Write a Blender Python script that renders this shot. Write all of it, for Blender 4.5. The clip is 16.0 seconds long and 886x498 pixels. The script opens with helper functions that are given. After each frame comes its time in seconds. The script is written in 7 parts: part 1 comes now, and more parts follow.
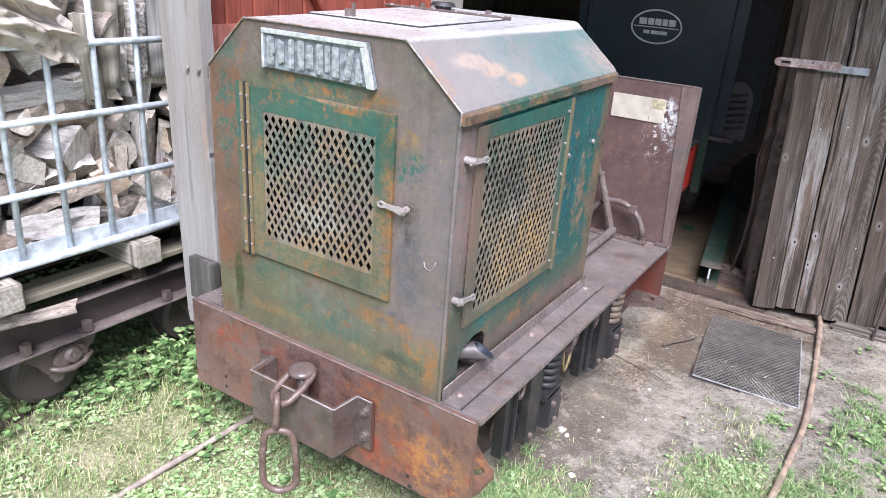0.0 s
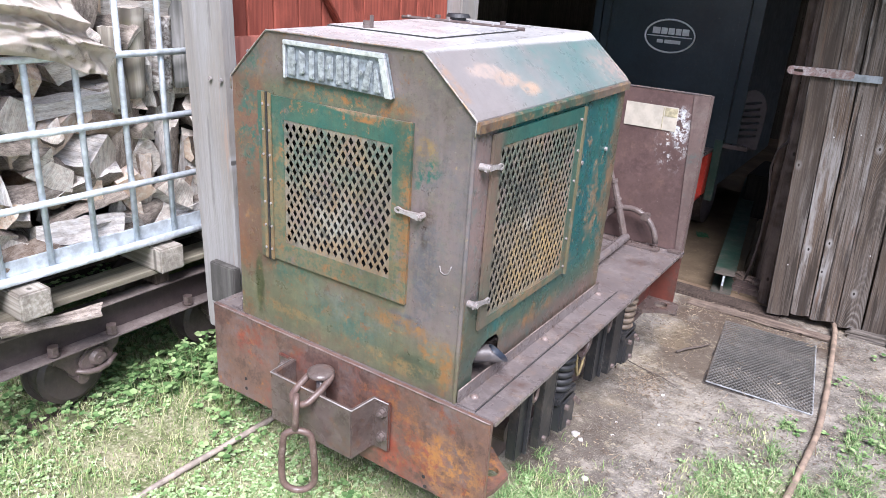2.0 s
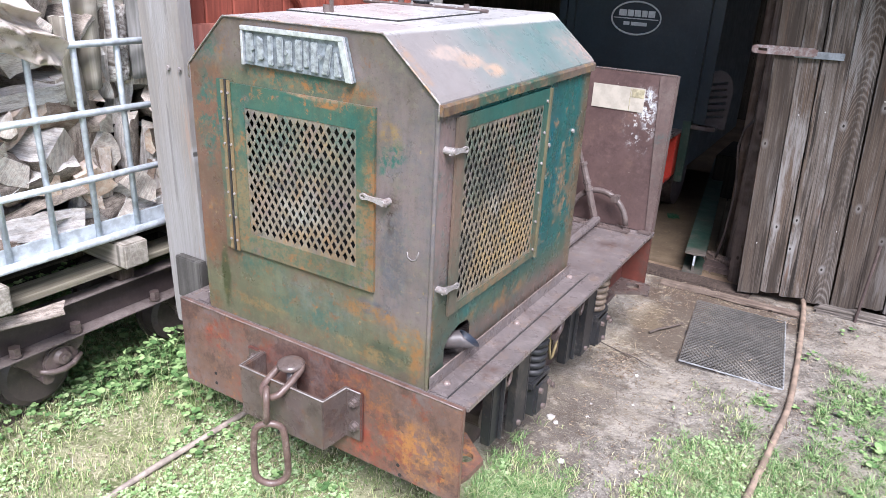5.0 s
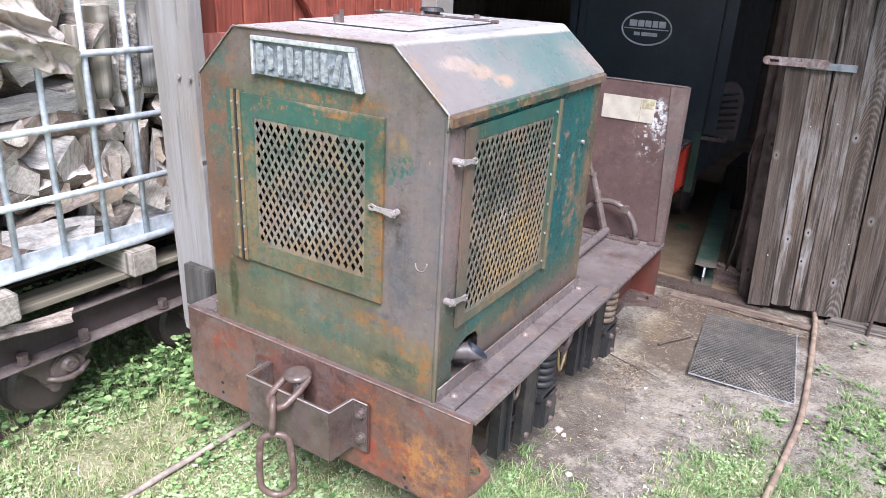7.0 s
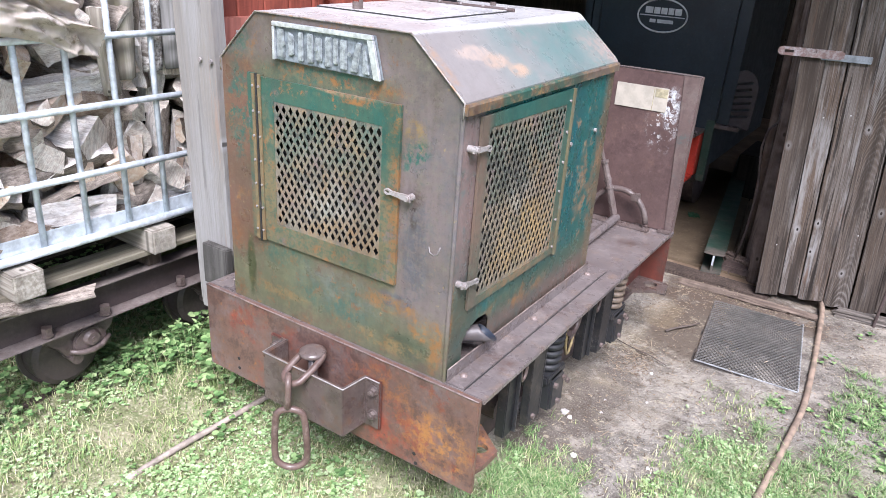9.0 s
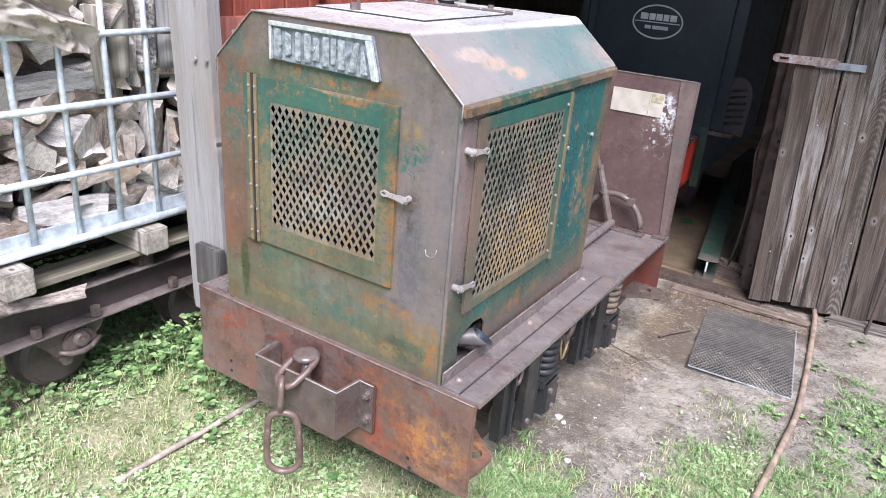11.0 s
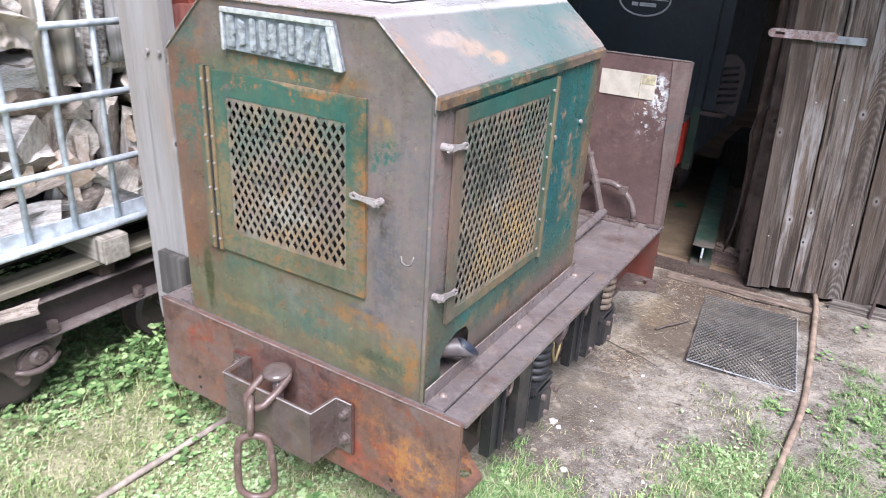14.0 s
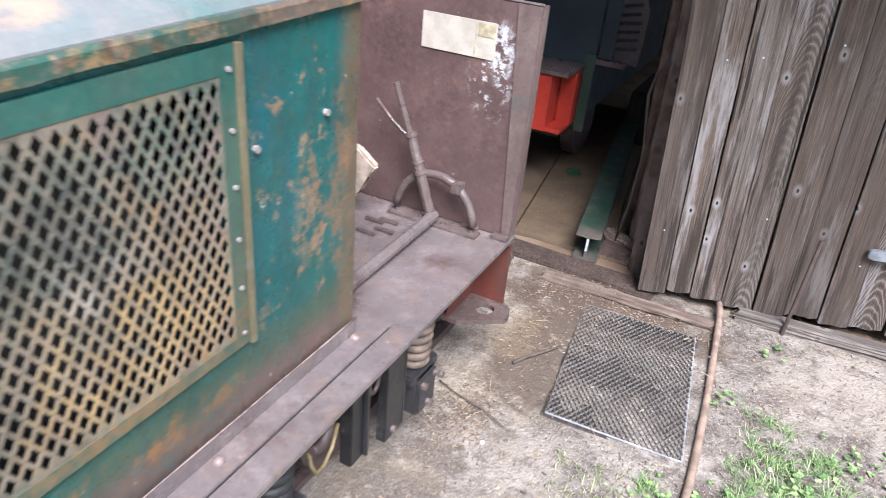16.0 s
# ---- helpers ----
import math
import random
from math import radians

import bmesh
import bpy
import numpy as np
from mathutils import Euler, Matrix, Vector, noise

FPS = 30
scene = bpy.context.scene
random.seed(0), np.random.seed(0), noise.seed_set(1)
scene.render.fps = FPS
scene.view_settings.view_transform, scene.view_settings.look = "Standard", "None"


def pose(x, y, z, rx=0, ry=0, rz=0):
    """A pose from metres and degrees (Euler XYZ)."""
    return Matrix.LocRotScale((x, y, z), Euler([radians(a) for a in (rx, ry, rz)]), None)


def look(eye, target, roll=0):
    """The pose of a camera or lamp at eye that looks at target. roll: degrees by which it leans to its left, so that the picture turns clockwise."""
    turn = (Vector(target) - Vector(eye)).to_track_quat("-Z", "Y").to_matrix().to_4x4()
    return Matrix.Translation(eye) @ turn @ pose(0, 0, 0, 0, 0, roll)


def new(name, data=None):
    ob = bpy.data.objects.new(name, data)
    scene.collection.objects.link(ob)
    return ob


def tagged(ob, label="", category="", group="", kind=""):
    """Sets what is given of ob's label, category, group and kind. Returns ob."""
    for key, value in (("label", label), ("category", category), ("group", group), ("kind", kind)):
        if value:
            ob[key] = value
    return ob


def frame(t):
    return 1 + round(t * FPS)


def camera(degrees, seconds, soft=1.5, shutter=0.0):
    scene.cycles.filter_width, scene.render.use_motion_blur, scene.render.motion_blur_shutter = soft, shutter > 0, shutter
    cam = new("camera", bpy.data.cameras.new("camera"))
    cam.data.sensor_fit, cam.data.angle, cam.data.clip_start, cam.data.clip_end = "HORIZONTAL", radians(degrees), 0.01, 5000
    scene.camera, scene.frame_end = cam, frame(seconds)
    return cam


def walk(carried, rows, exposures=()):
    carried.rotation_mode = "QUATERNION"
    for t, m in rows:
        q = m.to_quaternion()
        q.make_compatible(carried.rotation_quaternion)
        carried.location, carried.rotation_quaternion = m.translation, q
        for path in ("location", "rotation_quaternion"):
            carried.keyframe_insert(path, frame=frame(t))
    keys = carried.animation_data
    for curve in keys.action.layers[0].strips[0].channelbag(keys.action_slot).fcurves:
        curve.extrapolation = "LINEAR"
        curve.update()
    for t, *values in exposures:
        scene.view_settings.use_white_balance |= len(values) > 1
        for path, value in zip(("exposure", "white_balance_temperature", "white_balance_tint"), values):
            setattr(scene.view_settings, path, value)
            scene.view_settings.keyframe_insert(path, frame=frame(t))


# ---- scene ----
cam = camera(64.2, 16.0, soft=0.6, shutter=0.3)
PATH = [
    (0, (1.243, -1.347, 1.621), (0.268, 0.232, 0.875), 4.2),
    (0.5, (1.255, -1.363, 1.622), (0.271, 0.207, 0.868), 3.8),
    (1, (1.267, -1.394, 1.642), (0.289, 0.184, 0.899), 3.8),
    (1.5, (1.271, -1.399, 1.635), (0.283, 0.183, 0.914), 3.8),
    (2, (1.267, -1.389, 1.628), (0.252, 0.174, 0.903), 3.8),
    (2.5, (1.273, -1.385, 1.631), (0.256, 0.174, 0.899), 3.5),
    (3, (1.281, -1.384, 1.622), (0.29, 0.189, 0.886), 3.0),
    (3.5, (1.283, -1.379, 1.623), (0.309, 0.201, 0.878), 3.2),
    (4, (1.281, -1.376, 1.615), (0.314, 0.207, 0.867), 3.1),
    (6.5, (1.275, -1.345, 1.611), (0.337, 0.256, 0.865), 3.0),
    (7, (1.271, -1.352, 1.616), (0.294, 0.233, 0.887), 3.1),
    (7.5, (1.274, -1.362, 1.617), (0.281, 0.214, 0.889), 3.2),
    (8, (1.293, -1.39, 1.631), (0.307, 0.182, 0.885), 3.2),
    (8.5, (1.297, -1.404, 1.637), (0.319, 0.161, 0.866), 3.5),
    (9, (1.29, -1.396, 1.639), (0.301, 0.159, 0.863), 3.9),
    (11.5, (1.273, -1.393, 1.628), (0.303, 0.182, 0.869), 4.8),
    (12, (1.28, -1.395, 1.629), (0.307, 0.182, 0.876), 4.4),
    (12.5, (1.281, -1.393, 1.63), (0.306, 0.184, 0.878), 4.2),
    (13, (1.278, -1.379, 1.627), (0.303, 0.196, 0.872), 4.1),
    (13.5, (1.27, -1.342, 1.616), (0.288, 0.23, 0.866), 4.5),
    (14, (1.204, -1.227, 1.612), (0.264, 0.346, 0.81), 3.3),
    (14.3, (1.148, -1.131, 1.612), (0.321, 0.502, 0.805), 3.3),
    (14.5, (1.108, -1.071, 1.63), (0.325, 0.582, 0.822), 2.6),
    (14.7, (1.096, -1.009, 1.635), (0.351, 0.664, 0.831), 3.0),
    (15, (1.098, -0.851, 1.63), (0.454, 0.839, 0.778), 4.6),
    (15.2, (1.13, -0.718, 1.602), (0.488, 0.98, 0.763), 5.2),
    (15.5, (1.168, -0.522, 1.596), (0.439, 1.12, 0.718), 6.5),
    (15.8, (1.175, -0.313, 1.58), (0.424, 1.272, 0.618), 6.3),
    (16, (1.175, -0.171, 1.549), (0.44, 1.414, 0.576), 5.6),
]
walk(cam, [(t, look(eye, target, roll)) for t, eye, target, roll in PATH], exposures=[(0, 1.24, 5960, 19), (14.0, 1.24, 5960, 19), (15.4, 1.33, 5975, 19), (16.0, 1.45, 5980, 19)])

# ---- light ----
world = bpy.data.worlds.new("sky")
scene.world = world
world.use_nodes = True
wn, wl = world.node_tree.nodes, world.node_tree.links
sky = wn.new("ShaderNodeTexSky")
sky.sky_type = "NISHITA"
sky.sun_disc = False
sky.sun_elevation, sky.sun_rotation = radians(52), radians(142)
sky.air_density, sky.dust_density = 1.0, 1.5
pale = wn.new("ShaderNodeHueSaturation")
pale.inputs["Saturation"].default_value = 0.8
wl.new(sky.outputs[0], pale.inputs["Color"])
wl.new(pale.outputs[0], wn["Background"].inputs["Color"])
wn["Background"].inputs["Strength"].default_value = 0.10
sun = new("sun", bpy.data.lights.new("sun", "SUN"))
sun.data.energy, sun.data.angle, sun.data.color = 3.9, radians(30), (1.0, 0.98, 0.95)
sun.matrix_world = look((1.55, -2.0, 3.2), (0, 0, 0))


# ---- materials ----
class Nodes:
    """A node material under construction."""

    def __init__(self, name, coords="Object"):
        self.mat = bpy.data.materials.new(name)
        self.mat.use_nodes = True
        self.n, self.l = self.mat.node_tree.nodes, self.mat.node_tree.links
        self.bsdf = self.n["Principled BSDF"]
        tc = self.n.new("ShaderNodeTexCoord")
        self.co = tc.outputs[coords]
        self.info = None

    def put(self, socket, value):
        if isinstance(value, bpy.types.NodeSocket):
            self.l.new(value, socket)
        elif isinstance(value, tuple) and len(value) == 3 and socket.type == "RGBA":
            socket.default_value = (*value, 1)
        else:
            socket.default_value = value

    def random(self):
        if not self.info:
            self.info = self.n.new("ShaderNodeObjectInfo")
        return self.info.outputs["Random"]

    def math(self, op, a, b=0.0, clamp=False):
        m = self.n.new("ShaderNodeMath")
        m.operation, m.use_clamp = op, clamp
        self.put(m.inputs[0], a), self.put(m.inputs[1], b)
        return m.outputs[0]

    def shifted(self, amount=(13.0, 7.0, 9.0)):
        """Coordinates moved by the object's random number, so that copies differ."""
        v = self.n.new("ShaderNodeVectorMath")
        v.operation = "SCALE"
        v.inputs[0].default_value = amount
        self.l.new(self.random(), v.inputs["Scale"])
        a = self.n.new("ShaderNodeVectorMath")
        a.operation = "ADD"
        self.l.new(self.co, a.inputs[0]), self.l.new(v.outputs[0], a.inputs[1])
        self.co = a.outputs[0]

    def noise(self, scale, stretch=(1, 1, 1), shift=0.0, detail=5.0, rough=0.6):
        mp = self.n.new("ShaderNodeMapping")
        mp.inputs["Scale"].default_value = stretch
        mp.inputs["Location"].default_value = (shift, shift * 1.7, shift * 0.6)
        self.l.new(self.co, mp.inputs["Vector"])
        t = self.n.new("ShaderNodeTexNoise")
        t.inputs["Scale"].default_value, t.inputs["Detail"].default_value, t.inputs["Roughness"].default_value = scale, detail, rough
        self.l.new(mp.outputs[0], t.inputs["Vector"])
        return t.outputs["Fac"]

    def ramp(self, value, lo, hi, a=0.0, b=1.0):
        m = self.n.new("ShaderNodeMapRange")
        m.interpolation_type = "SMOOTHSTEP"
        self.put(m.inputs["Value"], value)
        for key, v in (("From Min", lo), ("From Max", hi), ("To Min", a), ("To Max", b)):
            m.inputs[key].default_value = v
        return m.outputs[0]

    def axis(self, which):
        s = self.n.new("ShaderNodeSeparateXYZ")
        self.l.new(self.co, s.inputs[0])
        return s.outputs[which]

    def mix(self, fac, a, b, kind="MIX"):
        m = self.n.new("ShaderNodeMix")
        m.data_type, m.blend_type = "RGBA", kind
        self.put(m.inputs[0], fac), self.put(m.inputs[6], a), self.put(m.inputs[7], b)
        return m.outputs[2]

    def done(self, color, rough=0.6, metal=0.0, bump=None, strength=0.3, distance=0.002, spec=0.5):
        self.put(self.bsdf.inputs["Base Color"], color)
        self.put(self.bsdf.inputs["Roughness"], rough)
        self.put(self.bsdf.inputs["Metallic"], metal)
        self.bsdf.inputs["Specular IOR Level"].default_value = spec
        if bump is not None:
            b = self.n.new("ShaderNodeBump")
            b.inputs["Strength"].default_value, b.inputs["Distance"].default_value = strength, distance
            self.l.new(bump, b.inputs["Height"])
            self.l.new(b.outputs[0], self.bsdf.inputs["Normal"])
        return self.mat


MAUVE, TEAL, RUST = (0.156, 0.125, 0.121), (0.018, 0.095, 0.078), (0.085, 0.045, 0.032)


def spot(k, noisy, a, ca, ra, b, cb, rb):
    """1 inside an uneven patch round a point of two axes, 0 outside."""
    u = k.math("DIVIDE", k.math("SUBTRACT", k.axis(a), ca), ra)
    v = k.math("DIVIDE", k.math("SUBTRACT", k.axis(b), cb), rb)
    d = k.math("SQRT", k.math("ADD", k.math("MULTIPLY", u, u), k.math("MULTIPLY", v, v)))
    d = k.math("ADD", d, k.math("MULTIPLY", k.math("SUBTRACT", noisy, 0.5), 2.4))
    return k.ramp(d, 0.55, 1.05, 1.0, 0.0)


def painted_steel(name, base, layers, rough=0.42, grain=0.30, shifted=False, mottle=1.0, speck=1.0):
    """Worn paint: a base colour and patches over it. A layer: colour, noise scale, low, high, shift, then bands (axis, from, to) or patches (axis, centre, radius, axis, centre, radius)."""
    k = Nodes(name)
    if shifted:
        k.shifted()
    color = base
    chips = k.ramp(k.noise(55, shift=3, detail=6, rough=0.7), 0.40, 0.54, 0.22, 1.0)
    for tone, scale, lo, hi, shift, *bands in layers:
        field = k.noise(scale, shift=shift, detail=11, rough=0.74)
        fac = k.ramp(field, lo, hi)
        if lo > 0.33:
            fac = k.math("MULTIPLY", fac, chips)
        for band in bands:
            if len(band) == 6:
                fac = k.math("MULTIPLY", fac, spot(k, field, *band))
            else:
                which, start, end = band
                fac = k.math("MULTIPLY", fac, k.ramp(k.axis(which), start, end) if start < end else k.ramp(k.axis(which), end, start, 1.0, 0.0))
        color = k.mix(fac, color, tone)
    color = k.mix(k.ramp(k.noise(3.2, shift=19, detail=6), 0.40, 0.66, 0.0, 0.45 * mottle), color, tuple(c * 0.45 for c in base))
    color = k.mix(k.ramp(k.noise(24, shift=23, detail=8, rough=0.7), 0.52, 0.70, 0.0, 0.30 * mottle), color, tuple(c * 1.5 for c in base))
    streak = k.noise(30, (1, 1, 0.10), 3.1, detail=8, rough=0.7)
    color = k.mix(k.ramp(streak, 0.4, 0.75, 0.0, grain), color, (0.05, 0.036, 0.032))
    color = k.mix(k.ramp(k.noise(160, shift=1.3, detail=3), 0.62, 0.75, 0.0, 0.28 * speck), color, (0.22, 0.10, 0.045))
    color = k.mix(k.ramp(k.noise(420, shift=2, detail=2), 0.64, 0.72, 0.0, 0.55 * speck), color, (0.022, 0.016, 0.014))
    color = k.mix(k.ramp(k.noise(65, shift=91, detail=6, rough=0.75), 0.50, 0.68, 0.0, 0.22 * speck), color, tuple(c * 1.65 for c in base))
    color = k.mix(k.ramp(k.noise(48, shift=95, detail=6, rough=0.75), 0.50, 0.68, 0.0, 0.30 * speck), color, tuple(c * 0.35 for c in base))
    scratch = k.math("MULTIPLY", k.ramp(k.noise(9, (1, 1, 7), 44, detail=9, rough=0.8), 0.655, 0.68), k.ramp(k.noise(4, shift=47), 0.50, 0.60))
    color = k.mix(k.math("MULTIPLY", scratch, 0.55 * speck), color, (0.34, 0.31, 0.28))
    soft = k.math("MULTIPLY_ADD", k.noise(14, shift=5.0), 0.35)
    k.n[soft.node.name].inputs[2].default_value = rough - 0.235
    height = k.math("ADD", k.noise(90, detail=4), k.math("MULTIPLY", k.noise(7, shift=8, detail=3), 5.0))
    return k.done(color, soft, 0.0, height, 0.30, 0.0015)


OCHRE, GOLD, SLATE = (0.25, 0.115, 0.040), (0.25, 0.16, 0.070), (0.094, 0.094, 0.108)
front_paint = painted_steel("front_paint", (0.116, 0.117, 0.074), [
    ((0.050, 0.092, 0.066), 6, 0.42, 0.60, 1.0, (2, 0.80, 0.95)),
    ((0.02, 0.105, 0.085), 5, 0.36, 0.56, 21.0, (0, -0.18, 0.13, 2, 0.74, 0.045)),
    ((0.15, 0.145, 0.085), 7, 0.45, 0.65, 4.0, (2, 0.78, 0.70)),
    ((0.125, 0.088, 0.062), 5, 0.44, 0.58, 51.0),
    ((0.052, 0.104, 0.084), 5, 0.40, 0.56, 55.0, (0, 0.02, 0.22, 2, 0.665, 0.085)),
    ((0.140, 0.150, 0.125), 8, 0.46, 0.60, 56.0, (0, 0.05, 0.26, 2, 0.70, 0.09)),
    # brown strip along the hinge side, rusty at its foot
    ((0.140, 0.074, 0.050), 4, 0.10, 0.26, 2.0, (0, -0.275, -0.315), (2, 0.68, 0.80)),
    ((0.19, 0.080, 0.033), 10, 0.42, 0.54, 12.0, (0, -0.34, -0.40), (2, 0.90, 0.72)),
    ((0.045, 0.055, 0.022), 6, 0.20, 0.40, 13.0, (0, -0.335, 0.022, 2, 0.66, 0.13)),
    (TEAL, 11, 0.46, 0.52, 31.0, (0, -0.36, 0.07, 2, 1.16, 0.20)),
    # mauve undercoat at the top and beside the door
    (MAUVE, 3.5, 0.20, 0.40, 3.0, (0, 0.20, 0.27), (2, 0.62, 0.76)),
    (MAUVE, 4, 0.26, 0.44, 6.0, (2, 1.30, 1.36)),
    ((0.105, 0.068, 0.052), 4, 0.42, 0.62, 36.0, (2, 1.32, 1.38), (0, 0.1, -0.2)),
    ((0.120, 0.112, 0.118), 5, 0.42, 0.58, 61.0, (0, 0.25, 0.30), (2, 0.72, 0.86)),
    ((0.112, 0.100, 0.100), 5, 0.52, 0.68, 62.0, (0, 0.25, 0.30), (2, 0.72, 0.86)),
    (SLATE, 7, 0.34, 0.50, 17.0, (0, 0.30, 0.06, 2, 0.90, 0.17)),
    (SLATE, 6, 0.34, 0.50, 18.0, (0, 0.235, 0.09, 2, 0.735, 0.035)),
    (TEAL, 11, 0.40, 0.52, 14.0, (0, -0.02, 0.24, 2, 1.315, 0.038)),
    (TEAL, 9, 0.42, 0.52, 15.0, (0, -0.36, 0.07, 2, 1.37, 0.06)),
    (OCHRE, 16, 0.48, 0.56, 33.0, (0, 0.05, 0.28, 2, 1.305, 0.020)),
    ((0.050, 0.036, 0.034), 22, 0.36, 0.52, 71.0, (0, 0.292, 0.016, 2, 0.995, 0.045)),
    ((0.070, 0.048, 0.042), 26, 0.40, 0.54, 72.0, (0, 0.300, 0.030, 2, 1.05, 0.03)),
    (GOLD, 14, 0.42, 0.54, 34.0, (0, 0.285, 0.045, 2, 1.20, 0.07)),
    (TEAL, 12, 0.48, 0.54, 35.0, (0, 0.29, 0.06, 2, 1.15, 0.09)),
    # orange rust low down
    ((0.24, 0.122, 0.048), 16, 0.38, 0.50, 7.0, (0, 0.225, 0.115, 2, 0.715, 0.032)),
    ((0.25, 0.122, 0.046), 16, 0.38, 0.50, 47.0, (0, 0.335, 0.050, 2, 0.670, 0.050)),
    ((0.25, 0.122, 0.046), 16, 0.38, 0.50, 8.0, (0, 0.385, 0.030, 2, 0.63, 0.10)),
    ((0.060, 0.075, 0.050), 7, 0.30, 0.48, 57.0, (0, 0.28, 0.09, 2, 0.60, 0.045)),
    (GOLD, 9, 0.46, 0.56, 9.0, (0, 0.20, 0.22, 2, 0.585, 0.035)),
    (GOLD, 10, 0.46, 0.55, 10.0, (0, -0.22, 0.16, 2, 0.615, 0.025)),
    (OCHRE, 14, 0.56, 0.64, 5.0, (0, 0.27, 0.21)),
    ((0.18, 0.092, 0.048), 34, 0.56, 0.63, 65.0, (0, 0.29, 0.22)),
    ((0.112, 0.088, 0.082), 6, 0.52, 0.64, 66.0, (0, 0.24, 0.30)),
    ((0.30, 0.22, 0.11), 22, 0.62, 0.68, 25.0),
], 0.38)
door_paint = painted_steel("door_paint", (0.040, 0.092, 0.066), [
    (TEAL, 5, 0.40, 0.58, 2.0, (2, 1.00, 1.15)),
    ((0.17, 0.115, 0.062), 6, 0.42, 0.60, 1.5, (2, 1.05, 0.85)),
    ((0.115, 0.115, 0.068), 6, 0.40, 0.58, 3.0, (2, 0.90, 0.80)),
    ((0.145, 0.120, 0.070), 5, 0.34, 0.52, 41.0, (2, 1.15, 0.98)),
    ((0.20, 0.145, 0.070), 8, 0.42, 0.56, 43.0, (0, 0.222, 0.04, 2, 1.0, 0.22)),
    ((0.20, 0.145, 0.070), 8, 0.42, 0.56, 45.0, (0, -0.24, 0.04, 2, 1.0, 0.25)),
    (OCHRE, 9, 0.42, 0.52, 33.0, (0, 0.10, 0.16, 2, 1.265, 0.012)),
    (OCHRE, 12, 0.44, 0.54, 8.0, (0, 0.20, 0.24)),
    ((0.29, 0.185, 0.115), 9, 0.34, 0.50, 49.0, (0, 0.06, 0.17, 2, 1.283, 0.014)),
    ((0.24, 0.115, 0.048), 30, 0.55, 0.62, 68.0),
    (MAUVE, 12, 0.57, 0.66, 6.0),
], 0.40)
side_door_paint = painted_steel("side_door_paint", (0.050, 0.100, 0.075), [
    (TEAL, 4, 0.30, 0.50, 2.0, (2, 1.15, 1.24), (1, 0.15, 0.28)),
    ((0.15, 0.105, 0.080), 5, 0.22, 0.42, 3.0, (1, 0.16, 0.12)),
    ((0.17, 0.115, 0.062), 6, 0.40, 0.58, 1.5, (2, 1.0, 0.80)),
    ((0.19, 0.125, 0.075), 10, 0.48, 0.60, 8.0, (2, 0.80, 0.75)),
], 0.40)
grille_paint = painted_steel("grille_paint", (0.198, 0.168, 0.128), [
    ((0.060, 0.125, 0.100), 5, 0.40, 0.58, 2.0, (2, 0.98, 1.18)),
    ((0.33, 0.335, 0.30), 5, 0.40, 0.60, 3.3, (0, 0.0, 0.14, 2, 0.97, 0.14)),
    ((0.33, 0.335, 0.31), 5, 0.40, 0.60, 13.3, (1, 0.34, 0.12, 2, 1.04, 0.12)),
    ((0.085, 0.115, 0.090), 6, 0.42, 0.60, 6.0),
    ((0.055, 0.070, 0.060), 10, 0.42, 0.58, 36.0, (1, 0.27, 0.13, 2, 1.10, 0.14)),
    ((0.055, 0.060, 0.055), 12, 0.48, 0.60, 37.0),
    ((0.17, 0.13, 0.125), 9, 0.48, 0.64, 26.0),
    ((0.25, 0.155, 0.075), 6, 0.44, 0.66, 8.0, (2, 1.12, 0.96)),
    ((0.36, 0.25, 0.115), 7, 0.36, 0.58, 28.0, (1, 0.40, 0.26, 2, 0.87, 0.14)),
    ((0.045, 0.058, 0.052), 8, 0.36, 0.54, 38.0, (1, 0.33, 0.14, 2, 1.10, 0.09)),
    ((0.24, 0.17, 0.095), 11, 0.48, 0.66, 18.0),
], 0.5)
side_paint = painted_steel("side_paint", (0.010, 0.100, 0.095), [
    ((0.008, 0.090, 0.115), 4, 0.34, 0.54, 11.0, (1, 0.68, 0.12, 2, 1.02, 0.34)),
    ((0.03, 0.085, 0.065), 4, 0.42, 0.62, 1.0),
    ((0.27, 0.165, 0.095), 9, 0.49, 0.54, 2.2, (1, 0.85, 0.09, 2, 0.93, 0.20)),
    ((0.27, 0.18, 0.11), 14, 0.56, 0.60, 22.2, (1, 0.64, 0.70)),
    ((0.055, 0.085, 0.055), 5, 0.30, 0.50, 41.0, (2, 0.76, 0.68)),
    ((0.130, 0.086, 0.068), 5, 0.20, 0.42, 4.4, (2, 0.69, 0.61)),
    ((0.130, 0.092, 0.055), 6, 0.24, 0.46, 54.4, (1, 0.90, 0.965)),
    ((0.21, 0.125, 0.070), 11, 0.44, 0.54, 58.0, (1, 0.93, 0.06, 2, 0.95, 0.30)),
    ((0.26, 0.125, 0.045), 8, 0.46, 0.58, 24.4, (1, 0.40, 0.30, 2, 0.66, 0.05)),
    ((0.19, 0.135, 0.125), 6, 0.10, 0.30, 3.0, (1, 0.16, 0.10), (2, 0.75, 0.85)),
    ((0.10, 0.085, 0.055), 6, 0.20, 0.40, 33.0, (1, 0.20, 0.09), (2, 0.86, 0.76)),
    (OCHRE, 8, 0.42, 0.54, 7.0, (1, 0.022, 0.02, 2, 0.74, 0.16)),
    (RUST, 9, 0.46, 0.56, 17.0, (1, 0.105, 0.02, 2, 0.90, 0.16)),
    ((0.40, 0.40, 0.37), 30, 0.64, 0.68, 9.0),
], 0.34)
